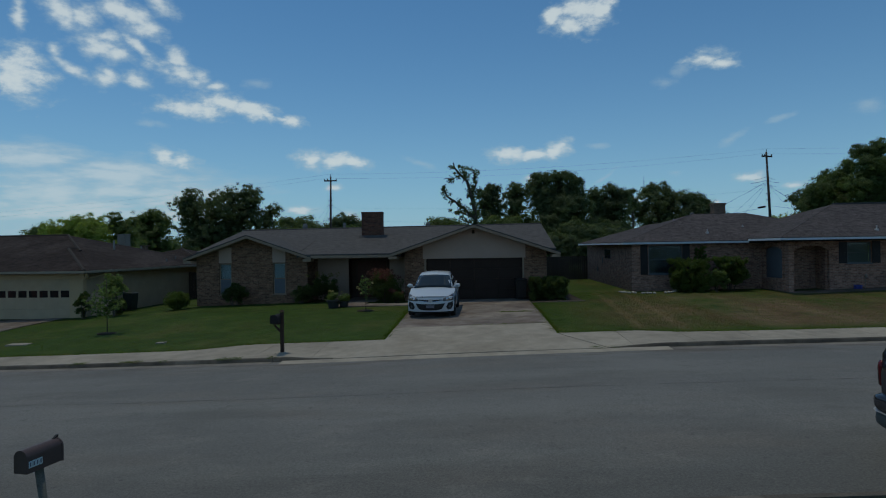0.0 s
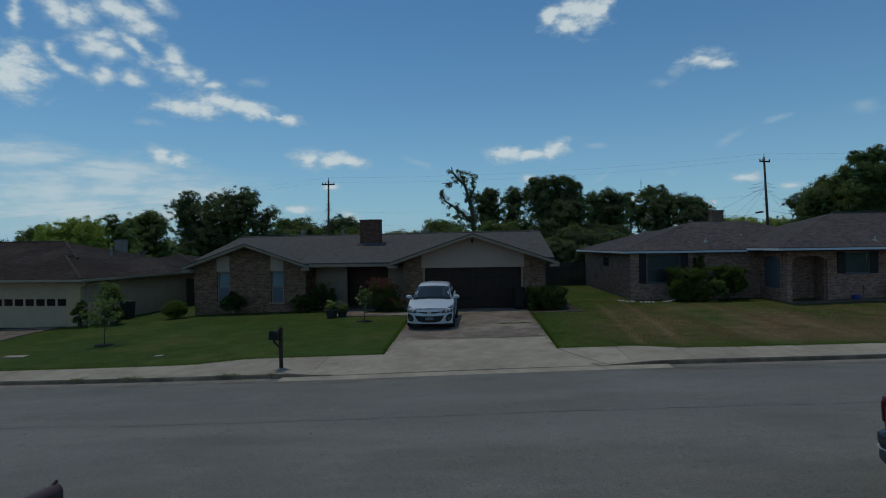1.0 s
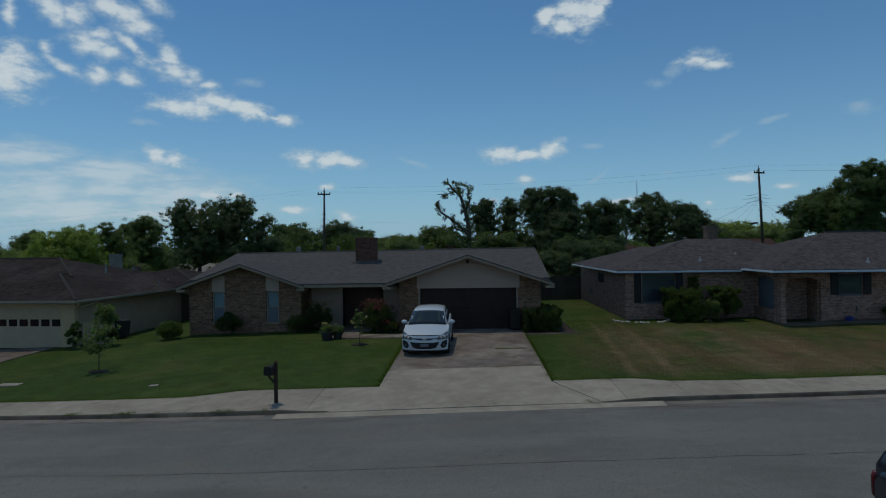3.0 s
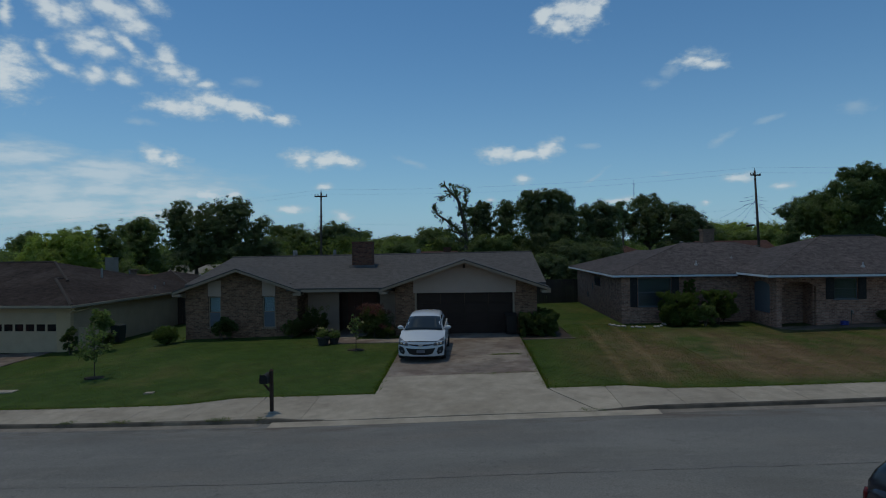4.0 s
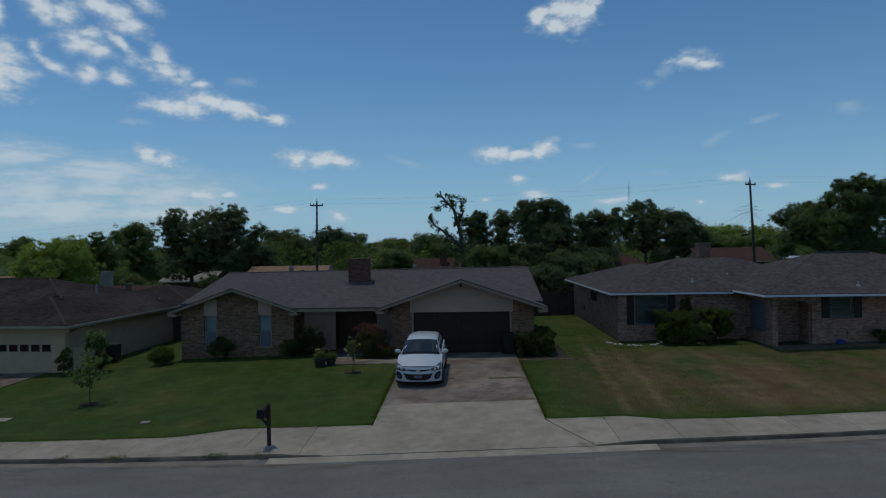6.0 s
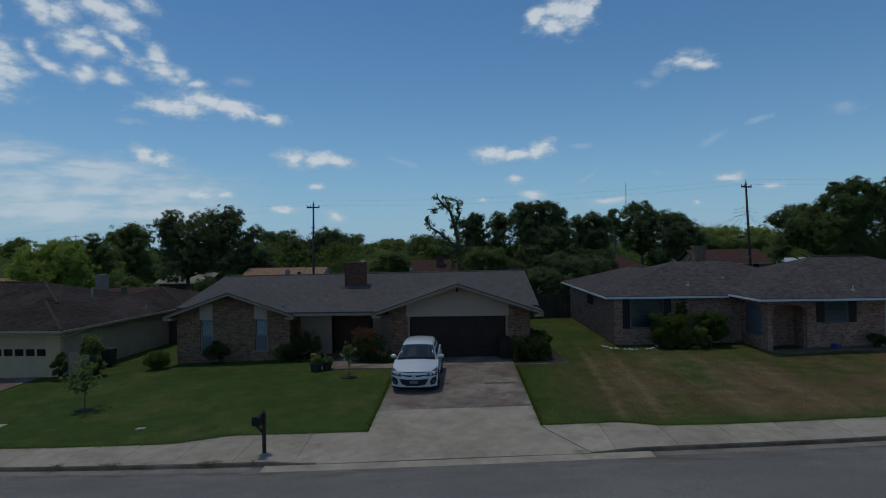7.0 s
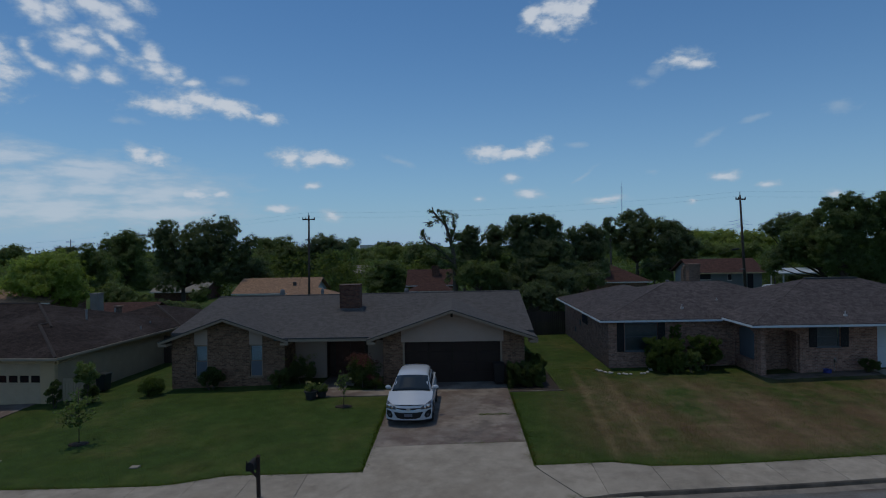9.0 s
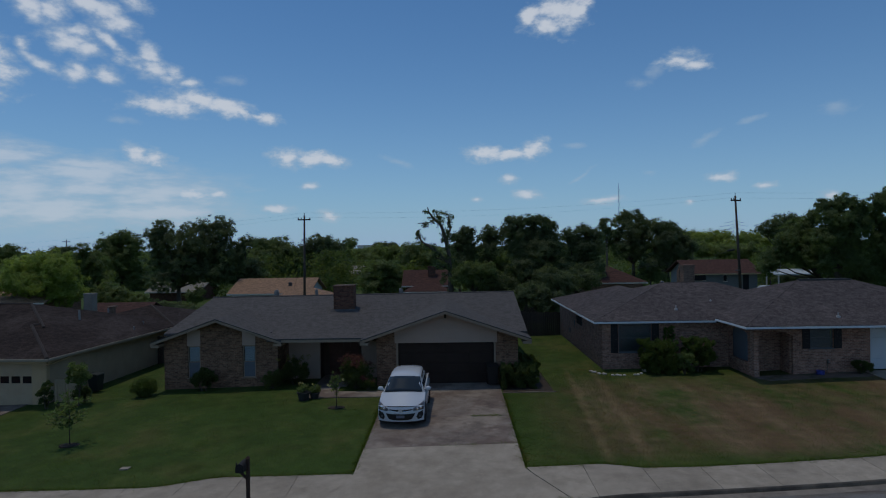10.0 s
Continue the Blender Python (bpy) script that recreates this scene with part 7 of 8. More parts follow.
def half_width(y, f):
    """Half the body's width at a place along it; f runs from the sill (0) to the shoulder (1)."""
    w = float(np.interp(y, [0.3, 0.7, 1.4, 3.2, 4.2, 4.55, 4.68], [0.915, 0.93, 0.935, 0.935, 0.92, 0.86, 0.72]))
    return w - 0.045 * (2 * f - 1.0) ** 2 - (0.05 * max(0, f - 0.7) / 0.3)


def wheel(parent, x, y, r, rim_mat, side, w=0.23):
    e = new("wheel")
    e.parent = parent
    e.location = (x, y, r)
    b = new_bm()
    prof = [(0.62 * r, -w / 2), (0.93 * r, -w / 2), (r, -w / 2 + 0.03), (r, w / 2 - 0.03), (0.93 * r, w / 2), (0.62 * r, w / 2)]
    n = 28
    rings = [[b.verts.new((p[1], p[0] * math.cos(k * math.tau / n), p[0] * math.sin(k * math.tau / n))) for p in prof] for k in range(n)]
    for k in range(n):
        c, d = rings[k], rings[(k + 1) % n]
        for i in range(len(prof)):
            j = (i + 1) % len(prof)
            b.faces.new((c[i], c[j], d[j], d[i]))
    part("tyre", b, M["rubber"], e, smooth=False)
    b = new_bm()
    for k in range(5):
        a = k * math.tau / 5
        ca, sa = math.cos(a), math.sin(a)
        xo = side * w * 0.42
        pts = [(0.1, 0.05), (0.1, -0.05), (0.62, -0.075), (0.62, 0.075)]
        top = [(xo, r * (u * ca - v * sa), r * (u * sa + v * ca)) for u, v in pts]
        low = [(xo - side * 0.05, p[1], p[2]) for p in top]
        add_solid(b, top + low, ((0, 1, 2, 3), (7, 6, 5, 4), (0, 4, 5, 1), (1, 5, 6, 2), (2, 6, 7, 3), (3, 7, 4, 0)))
    add_tube(b, [(side * w * 0.3, 0, 0), (side * w * 0.46, 0, 0)], [0.17 * r, 0.15 * r], 14)
    part("rim", b, rim_mat, e)
    return e


def build_crossover():
    c = thing("car", "clean white crossover parked nose to the street on the drive", "car", (-1.95, 23.95, top_z(-1.95, 25.5)), turn=-1.0)
    c.matrix_basis = pose(-1.95, 23.95, top_z(-1.95, 24.85) + 0.002, 0.9, 0, -1.0)
    paint, dark = M["car_white"], M["car_black"]
    b = new_bm()
    xs = [0.905 * math.sin(math.pi / 2 * k / 8) for k in range(-8, 9)]
    zs = [0.24, 0.32, 0.42, 0.52, 0.62, 0.71, 0.78, 0.80]
    grid_faces(b, [[(x, nose(x) + lip(z), z) for x in xs] for z in zs])
    # bonnet
    rows = []
    for k in range(9):
        s = k / 8
        row = []
        for x in xs:
            y0 = nose(x) + lip(0.80)
            y = y0 + (1.38 - y0) * s
            u = x / 0.905
            zt = shoulder(0.3 + 1.06 * s)
            row.append((x, y, zt + (0.035 + 0.02 * s) * (1 - u * u) - 0.012 * math.exp(-((abs(u) - 0.72) / 0.1) ** 2) * s))
        rows.append(row)
    grid_faces(b, rows)
    # flanks and tail
    ys = [0.3 + lip(0.8) * 0, 0.5, 0.8, 1.1, 1.38, 1.9, 2.5, 3.1, 3.7, 4.2, 4.45, 4.6, 4.68]
    for s in (-1, 1):
        rows = []
        for f in (0, 0.12, 0.3, 0.5, 0.7, 0.85, 0.95, 1):
            row = []
            for k, y in enumerate(ys):
                z = 0.24 + (shoulder(y) - 0.24) * f
                x = half_width(y, f)
                if k == 0:
                    x, y = 0.905, nose(0.905) + lip(min(z, 0.8))
                row.append((s * x, y, z))
            rows.append(row)
        grid_faces(b, rows)
    tail = [[(x, 4.68 + 0.05 * (1 - (x / 0.7) ** 2), z) for x in (-0.7, -0.45, 0, 0.45, 0.7)] for z in (0.3, 0.6, 0.9, 1.1)]
    grid_faces(b, tail)
    grid_faces(b, [[(-0.86, y, shoulder(y) - 0.002), (0, y, shoulder(y) + 0.01), (0.86, y, shoulder(y) - 0.002)] for y in ys[4:]])
    bmesh.ops.remove_doubles(b, verts=b.verts[:], dist=0.012)
    part("body", b, paint, c, "white painted body", smooth=True)
    # cabin: pillars and roof
    b = new_bm()
    st = [(1.34, 1.075, 0.80, 1.09, 0.77), (1.72, 1.09, 0.815, 1.335, 0.70), (2.12, 1.10, 0.82, 1.575, 0.625), (2.3, 1.11, 0.82, 1.625, 0.605), (2.8, 1.12, 0.82, 1.655, 0.60),
          (3.5, 1.14, 0.81, 1.64, 0.585), (4.05, 1.16, 0.79, 1.585, 0.565), (4.35, 1.16, 0.76, 1.40, 0.60), (4.62, 1.12, 0.70, 1.14, 0.66)]
    rows = []
    for y, zb, wb, zt, wt in st:
        half = [(wb, zb), (wb - (wb - wt) * 0.45, zb + (zt - zb) * 0.55), (wt + 0.03, zt - 0.045), (wt - 0.04, zt - 0.005), (wt * 0.5, zt + 0.022), (0, zt + 0.03)]
        rows.append([(x, y, z) for x, z in half] + [(-x, y, z) for x, z in half[-2::-1]])
    grid_faces(b, rows)
    part("roof", b, paint, c, "white roof and pillars", smooth=True)
    # glass
    b = new_bm()
    rows = []
    for k in range(6):
        s = -0.03 + 0.96 * k / 5
        y, z, w = 1.34 + 0.78 * s, 1.09 + 0.485 * s, 0.775 - 0.135 * s
        rows.append([(w * u, y - 0.035 * (1 - u * u) + 0.012 * u * u, z + 0.028 * (1 - u * u) + 0.012 - 0.012 * u ** 4) for u in (-1, -0.6, -0.2, 0.2, 0.6, 1)])
    plate(b, rows, 0.012)
    part("windscreen", b, M["car_glass"], c, "tinted windscreen", smooth=True)
    for s in (-1, 1):
        for ya, yb in ((1.85, 2.75), (2.83, 3.6), (3.68, 4.15)):
            b = new_bm()
            rows = []
            for f in (0.08, 0.5, 0.88):
                row = []
                for y in (ya, (ya + yb) / 2, yb):
                    zt, wt = float(np.interp(y, [q[0] for q in st], [q[3] for q in st])), float(np.interp(y, [q[0] for q in st], [q[4] for q in st]))
                    zb, wb = float(np.interp(y, [q[0] for q in st], [q[1] for q in st])), float(np.interp(y, [q[0] for q in st], [q[2] for q in st]))
                    row.append((s * (wb + (wt + 0.03 - wb) * f + 0.012), y, zb + (zt - 0.045 - zb) * f))
                rows.append(row)
            grid_faces(b, rows)
            part("side_window", b, M["car_glass"], c)
    # face
    def front(name, outline, material, off, label="", depth=0.03):
        """A plate that hugs the nose, cut to an outline in x and z."""
        b = new_bm()
        x_lo, x_hi = min(p[0] for p in outline), max(p[0] for p in outline)
        rows = []
        for k in range(19):
            x = x_lo + (x_hi - x_lo) * (0.004 + 0.992 * k / 18)
            cut = []
            for (xa, za), (xb, zb) in zip(outline, outline[1:] + outline[:1]):
                if (xa - x) * (xb - x) <= 0 and xa != xb:
                    cut.append(za + (zb - za) * (x - xa) / (xb - xa))
            z0, z1 = min(cut), max(cut)
            rows.append([(x, nose(x) + lip(z0 + (z1 - z0) * i / 6) - off, z0 + (z1 - z0) * i / 6) for i in range(7)])
        plate(b, rows, depth)
        return part(name, b, material, c, label)

    front("grille", [(-0.5, 0.68), (-0.25, 0.64), (0, 0.628), (0.25, 0.64), (0.5, 0.68), (0.49, 0.718), (0.25, 0.705), (0, 0.7), (-0.25, 0.705), (-0.49, 0.718)], dark, 0.012, "dark upper grille")
    front("chrome_bar", [(-0.44, 0.672), (-0.2, 0.628), (0, 0.618), (0.2, 0.628), (0.44, 0.672), (0.44, 0.68), (0.2, 0.638), (0, 0.628), (-0.2, 0.638), (-0.44, 0.68)], M["chrome"], 0.014, "chrome strip")
    front("air_intake", [(-0.58, 0.565), (-0.3, 0.54), (0, 0.535), (0.3, 0.54), (0.58, 0.565), (0.47, 0.35), (0.27, 0.3), (0, 0.29), (-0.27, 0.3), (-0.47, 0.35)], dark, 0.012, "wide dark air intake")
    front("number_plate", [(-0.16, 0.39), (0.16, 0.39), (0.16, 0.49), (-0.16, 0.49)], M["plate"], 0.03, "pale number plate with plain bars")
    front("plate_bar", [(-0.12, 0.42), (0.12, 0.42), (0.12, 0.455), (-0.12, 0.455)], M["plate_ink"], 0.036)
    front("badge", [(0.085 * math.cos(a), 0.665 + 0.06 * math.sin(a)) for a in [k * math.tau / 12 for k in range(12)]], M["alloy_dull"], 0.035, "plain oval chrome badge")
    for s in (-1, 1):
        front("fog_lamp_pocket", [(s * 0.62, 0.42), (s * 0.69, 0.57), (s * 0.87, 0.63), (s * 0.885, 0.47), (s * 0.82, 0.34), (s * 0.68, 0.31)], dark, 0.012, "dark fog lamp pocket")
        front("fog_lamp", [(s * 0.755 + 0.045 * math.cos(a), 0.43 + 0.045 * math.sin(a)) for a in [k * math.tau / 10 for k in range(10)]], M["lamp_glass"], 0.02)
        b = new_bm()
        rows = []
        for k in range(5):
            u = k / 4
            x = 0.5 + 0.395 * u
            z0, z1 = 0.65 + 0.015 * u, 0.74 + 0.19 * u
            row = []
            for v in (0, 0.5, 1):
                z = z0 + (z1 - z0) * v
                y = nose(x) + lip(min(z, 0.8)) - 0.014 + max(0, z - 0.79) * 1.6
                row.append((s * x, y, z))
            rows.append(row)
        plate(b, rows, 0.03)
        lamp = part("headlight", b, M["lamp_glass"], c, "swept clear headlight", smooth=True)
        for x, z, r in ((0.66, 0.715, 0.045), (0.78, 0.745, 0.055)):
            b = new_bm()
            y = nose(x) + lip(z) - 0.03
            add_tube(b, [(s * x, y + 0.03, z), (s * x, y, z), (s * x, y - 0.004, z)], [r, r, r * 0.7], 12)
            part("reflector", b, M["chrome"], lamp)
        # mirrors
        b = new_bm()
        bmesh.ops.create_uvsphere(b, u_segments=16, v_segments=10, radius=1)
        bmesh.ops.transform(b, matrix=Matrix.Translation((s * 1.0, 1.72, 1.14)) @ Matrix.Diagonal((0.125, 0.085, 0.085, 1)), verts=b.verts[:])
        add_box(b, min(s * 0.82, s * 0.95), max(s * 0.82, s * 0.95), 1.68, 1.76, 1.07, 1.11)
        part("mirror", b, paint, c, "white door mirror", smooth=True)
        # sill and arches
        for y in (0.9, 3.62):
            b = new_bm()
            n = 20
            o = [(0.945, 0.41), (0.945, 0.0)]
            ring = [b.verts.new((s * 0.94, y + 0.42 * math.cos(k * math.pi / n), 0.36 + 0.42 * math.sin(k * math.pi / n))) for k in range(n + 1)]
            inner = [b.verts.new((s * 0.74, v.co.y, v.co.z)) for v in ring]
            m = b.verts.new((s * 0.942, y, 0.36))
            for k in range(n):
                b.faces.new((ring[k], ring[k + 1], inner[k + 1], inner[k]))
                b.faces.new((m, ring[k], ring[k + 1]))
            part("wheel_arch", b, dark, c, "dark wheel arch")
            wheel(c, s * 0.83, y, 0.36, M["alloy"], s)
    b = new_bm()
    add_box(b, -0.8, 0.8, 0.25, 4.5, 0.17, 0.26)
    part("underbody", b, dark, c)
    for s in (-0.35, 0.2):
        b = new_bm()
        add_tube(b, [(s, 1.40, 1.125), (s + 0.42, 1.46, 1.15)], [0.012, 0.008], 6)
        part("wiper", b, dark, c)
    return c


M["car_white"] = mat("white_car_paint", (0.45, 0.5, 0.54), 0.14, 0.02, 3, 60, 0.0, spec=0.6)
M["car_black"] = mat("black_plastic", (0.012, 0.012, 0.013), 0.5, 0.1, 5, 60, 0.0)
M["car_glass"] = glass("tinted_car_glass", (0.024, 0.036, 0.046), 0.04)
M["car_glass"].node_tree.nodes["Principled BSDF"].inputs["Specular IOR Level"].default_value = 0.22
M["lamp_glass"] = mat("headlight_glass", (0.07, 0.08, 0.095), 0.3, 0.3, 12, 40, 0.0)
M["chrome"] = mat("chrome", (0.7, 0.71, 0.72), 0.15, 0.03, 5, 60, 0.0, metal=1.0)
M["alloy"] = mat("alloy", (0.45, 0.46, 0.47), 0.3, 0.05, 5, 60, 0.0, metal=0.9)
M["rubber"] = mat("rubber", (0.02, 0.02, 0.021), 0.85, 0.2, 6, 60, 0.1)
M["plate"] = mat("plate_enamel", (0.13, 0.15, 0.18), 0.4, 0.05, 5, 60, 0.0)
M["plate_ink"] = mat("plate_ink", (0.12, 0.13, 0.18), 0.5, 0.05, 5, 60, 0.0)
M["navy"] = mat("navy_car_paint", (0.012, 0.014, 0.022), 0.22, 0.05, 3, 60, 0.0)
M["red_lens"] = mat("red_lens", (0.1, 0.006, 0.008), 0.25, 0.05, 5, 60, 0.0)
M["alloy_dull"] = mat("dull_strip", (0.3, 0.3, 0.3), 0.5, 0.1, 5, 60, 0.0)
M["bumper_grey"] = mat("bumper_grey", (0.07, 0.075, 0.07), 0.6, 0.1, 5, 60, 0.0)
crossover = build_crossover()
for x, y, turn, lab in ((36.9, 68.0, 10, "white car parked under a carport"), (-11.4, 76.0, 80, "white car parked behind the brick house"), (27.5, 84.0, 85, "pale car parked behind the corner house")):
    tagged(copy_thing(crossover, pose(x, y, land_z(x, y), 0, 0, turn)), lab, "car")


def rounded_block(st, sides=24, power=4.0):
    """Loft along x of rounded-rectangle sections (x, y half width, z bottom, z top)."""
    b = new_bm()
    rings = []
    for x, w, z0, z1 in st:
        ring = []
        for k in range(sides):
            a = k * math.tau / sides
            ca, sa = math.cos(a), math.sin(a)
            ring.append(b.verts.new((x, w * math.copysign(abs(ca) ** (2 / power), ca), (z0 + z1) / 2 + (z1 - z0) / 2 * math.copysign(abs(sa) ** (2 / power), sa))))
        rings.append(ring)
    for r0, r1 in zip(rings, rings[1:]):
        for k in range(sides):
            b.faces.new((r0[k], r0[(k + 1) % sides], r1[(k + 1) % sides], r1[k]))
    b.faces.new(rings[0])
    b.faces.new(rings[-1][::-1])
    return b


def build_suv():
    x0, yc = 5.34, 7.95
    g = gutter_z(5.3) - 0.03
    c = thing("car", "dark navy sport utility vehicle parked along the near kerb", "car", (x0, yc, g))
    c.matrix_basis = pose(x0, yc, g, 0, -2.4, 0)
    b = rounded_block([(0.09, 0.74, 0.5, 1.3), (0.15, 0.85, 0.42, 1.36), (0.42, 0.92, 0.35, 1.34), (1.2, 0.945, 0.33, 1.24), (3.4, 0.945, 0.33, 1.12), (3.7, 0.93, 0.34, 1.08), (4.4, 0.9, 0.36, 1.0), (4.62, 0.8, 0.42, 0.9)])
    part("body", b, M["navy"], c, smooth=True)
    b = rounded_block([(0.13, 0.78, 0.95, 1.3), (0.18, 0.84, 1.0, 1.46), (0.27, 0.85, 1.0, 1.6), (0.42, 0.84, 1.0, 1.74), (0.85, 0.8, 1.0, 1.84), (2.2, 0.72, 1.0, 1.79), (2.7, 0.7, 1.0, 1.68), (3.5, 0.66, 1.0, 1.12)])
    part("cabin", b, M["navy"], c, smooth=True)
    b = rounded_block([(-0.04, 0.66, 0.42, 0.60), (0.01, 0.78, 0.38, 0.61), (0.1, 0.86, 0.36, 0.61), (0.4, 0.94, 0.36, 0.61), (0.6, 0.945, 0.38, 0.6)])
    part("rear_bumper", b, M["bumper_grey"], c, "grey rear bumper with a bright strip", smooth=True)
    b = rounded_block([(-0.06, 0.66, 0.62, 0.82), (-0.01, 0.77, 0.61, 0.85), (0.09, 0.85, 0.61, 0.85), (0.4, 0.93, 0.61, 0.84)])
    part("bumper_step", b, M["navy"], c, smooth=True)
    b = rounded_block([(-0.065, 0.65, 0.605, 0.62), (-0.015, 0.785, 0.602, 0.622), (0.09, 0.867, 0.602, 0.622), (0.42, 0.942, 0.602, 0.622)])
    part("bumper_strip", b, M["alloy_dull"], c, smooth=True)
    for s in (-1, 1):
        b = rounded_block([(0.11, 0.03, 0.92, 1.2), (0.14, 0.05, 0.89, 1.26), (0.3, 0.045, 0.92, 1.24)])
        bmesh.ops.translate(b, vec=(0, s * 0.81, 0), verts=b.verts[:])
        part("tail_lamp", b, M["red_lens"], c, "red tail lamp", smooth=True)
        for x in (0.95, 3.7):
            w = wheel(c, 0, 0, 0.37, M["alloy"], 1)
            w.matrix_basis = pose(x, s * 0.85, 0.37, 0, 0, 90 * s)
        b = new_bm()
        for xa, xb in ((0.75, 1.5), (1.58, 2.6)):
            add_solid(b, [(xa, s * 0.765, 1.22), (xb, s * 0.765, 1.2), (xb - 0.1, s * 0.735, 1.62), (xa + 0.05, s * 0.735, 1.62)], ((0, 1, 2, 3),))
        part("side_window", b, M["car_glass"], c)
    b = new_bm()
    grid_faces(b, [[(0.20, -0.6, 1.22), (0.20, 0, 1.22), (0.20, 0.6, 1.22)], [(0.30, -0.58, 1.45), (0.29, 0, 1.45), (0.30, 0.58, 1.45)], [(0.46, -0.55, 1.63), (0.45, 0, 1.64), (0.46, 0.55, 1.63)]])
    part("rear_window", b, M["car_glass"], c, smooth=True)


build_suv()


# ---- mailboxes, bins and covers ----
def arched(bm, w, h, y0, y1, n=14):
    """A mailbox shell: flat floor, round back, from y0 to y1."""
    r = w / 2
    prof = [(-r, 0)] + [(-r * math.cos(k * math.pi / n), h - r + r * math.sin(k * math.pi / n)) for k in range(n + 1)] + [(r, 0)]
    a = [bm.verts.new((x, y0, z)) for x, z in prof]
    c = [bm.verts.new((x, y1, z)) for x, z in prof]
    m = len(prof)
    for i in range(m):
        bm.faces.new((a[i], c[i], c[(i + 1) % m], a[(i + 1) % m]))
    bm.faces.new(a)
    bm.faces.new(c[::-1])


def near_mailbox():
    # the box points to the street, away from the eye
    e = thing("mailbox", "brown metal mailbox on a round metal post beside the near kerb", "mailbox", (-4.77, 6.28, land_z(-4.77, 6.28)), turn=-9)
    base = land_z(-4.77, 6.28)
    z = 1.075 - base
    b = new_bm()
    arched(b, 0.165, 0.24, -0.22, 0.22)
    bmesh.ops.translate(b, vec=(0, 0, z), verts=b.verts[:])
    part("box", b, M["mail_brown"], e)
    b = new_bm()
    arched(b, 0.176, 0.248, 0.215, 0.235)
    bmesh.ops.translate(b, vec=(0, 0, z - 0.004), verts=b.verts[:])
    part("door", b, M["mail_brown"], e)
    b = new_bm()
    add_solid(b, [(-0.012, 0.17, z + 0.235), (0.012, 0.17, z + 0.235), (0.012, 0.245, z + 0.235), (-0.012, 0.245, z + 0.235), (-0.012, 0.23, z + 0.272), (0.012, 0.23, z + 0.272), (0.012, 0.245, z + 0.272), (-0.012, 0.245, z + 0.272)],
              ((3, 2, 1, 0), (4, 5, 6, 7), (0, 1, 5, 4), (1, 2, 6, 5), (2, 3, 7, 6), (3, 0, 4, 7)))
    part("latch", b, M["car_black"], e, "dark latch on the door")
    b = new_bm()
    add_tube(b, [(0.17, -0.03, -0.2), (0.0, 0.0, z)], [0.042, 0.042], 14)
    part("post", b, M["galvanised"], e, "weathered galvanised post with rust", smooth=True)
    # four stick-on plates with plain bars
    for k in range(4):
        y = -0.20 + 0.042 * k
        b = new_bm()
        add_box(b, 0.083, 0.086, y, y + 0.038, z + 0.055, z + 0.125)
        p = part("number_sticker", b, M["sticker"], e, "pale sticker with a plain bar")
        b = new_bm()
        add_box(b, 0.086, 0.088, y + 0.012, y + 0.026, z + 0.068, z + 0.112)
        part("bar", b, M["plate_ink"], p)


def far_mailbox():
    g = top_z(-5.95, 18.05)
    e = thing("mailbox", "dark mailbox on a square wooden post at the far kerb", "mailbox", (-5.95, 18.05, g))
    b = new_bm()
    add_box(b, -0.045, 0.045, -0.052, 0.052, -0.2, 1.22)
    add_solid(b, [(-0.07, -0.07, 1.24), (0.07, -0.07, 1.24), (0.07, 0.07, 1.24), (-0.07, 0.07, 1.24), (0, 0, 1.3)], ((3, 2, 1, 0), (0, 1, 4), (1, 2, 4), (2, 3, 4), (3, 0, 4)))
    part("post", b, M["dark_wood"], e, "dark wooden post")
    b = new_bm()
    add_box(b, -0.26, -0.055, -0.05, 0.05, 0.86, 0.9)
    add_solid(b, [(-0.055, -0.04, 0.62), (-0.055, 0.04, 0.62), (-0.055, 0.04, 0.7), (-0.055, -0.04, 0.7), (-0.24, -0.04, 0.82), (-0.24, 0.04, 0.82), (-0.24, 0.04, 0.86), (-0.18, -0.04, 0.86)],
              ((0, 1, 2, 3), (7, 6, 5, 4), (0, 4, 5, 1), (3, 2, 6, 7), (0, 3, 7, 4), (1, 5, 6, 2)))
    part("bracket", b, M["dark_wood"], e)
    b = new_bm()
    arched(b, 0.22, 0.25, -0.34, 0.12)
    bmesh.ops.translate(b, vec=(-0.13, 0, 0.92), verts=b.verts[:])
    part("box", b, M["mail_dark"], e)
    b = new_bm()
    arched(b, 0.235, 0.262, -0.352, -0.338)
    bmesh.ops.translate(b, vec=(-0.13, 0, 0.917), verts=b.verts[:])
    part("door", b, M["mail_dark"], e)
    b = new_bm()
    add_box(b, -0.285, -0.268, -0.2, -0.14, 0.98, 1.16)
    part("flag", b, M["mail_dark"], e)
    b = new_bm()
    add_tube(b, [(0, 0, -0.1), (0, 0, 0.012), (0, 0, 0.03)], [0.24, 0.22, 0.1], 14)
    part("footing", b, M["concrete"], e, "pale cement footing")


M["mail_brown"] = mat("brown_enamel", (0.075, 0.048, 0.045), 0.45, 0.15, 8, 60, 0.05)
M["mail_dark"] = mat("dark_enamel", (0.014, 0.013, 0.013), 0.75, 0.15, 8, 60, 0.05)
M["dark_wood"] = mat("dark_stained_wood", (0.055, 0.036, 0.029), 0.9, 0.3, 6, 60, 0.2, spec=0.1)
M["galvanised"] = mat("galvanised_steel", (0.115, 0.115, 0.1), 0.8, 0.4, 7, 60, 0.1, second=(0.075, 0.05, 0.035), second_scale=4.0, second_amount=0.3)
M["sticker"] = mat("sticker", (0.45, 0.55, 0.6), 0.5, 0.05, 9, 60, 0.0)
near_mailbox()
far_mailbox()


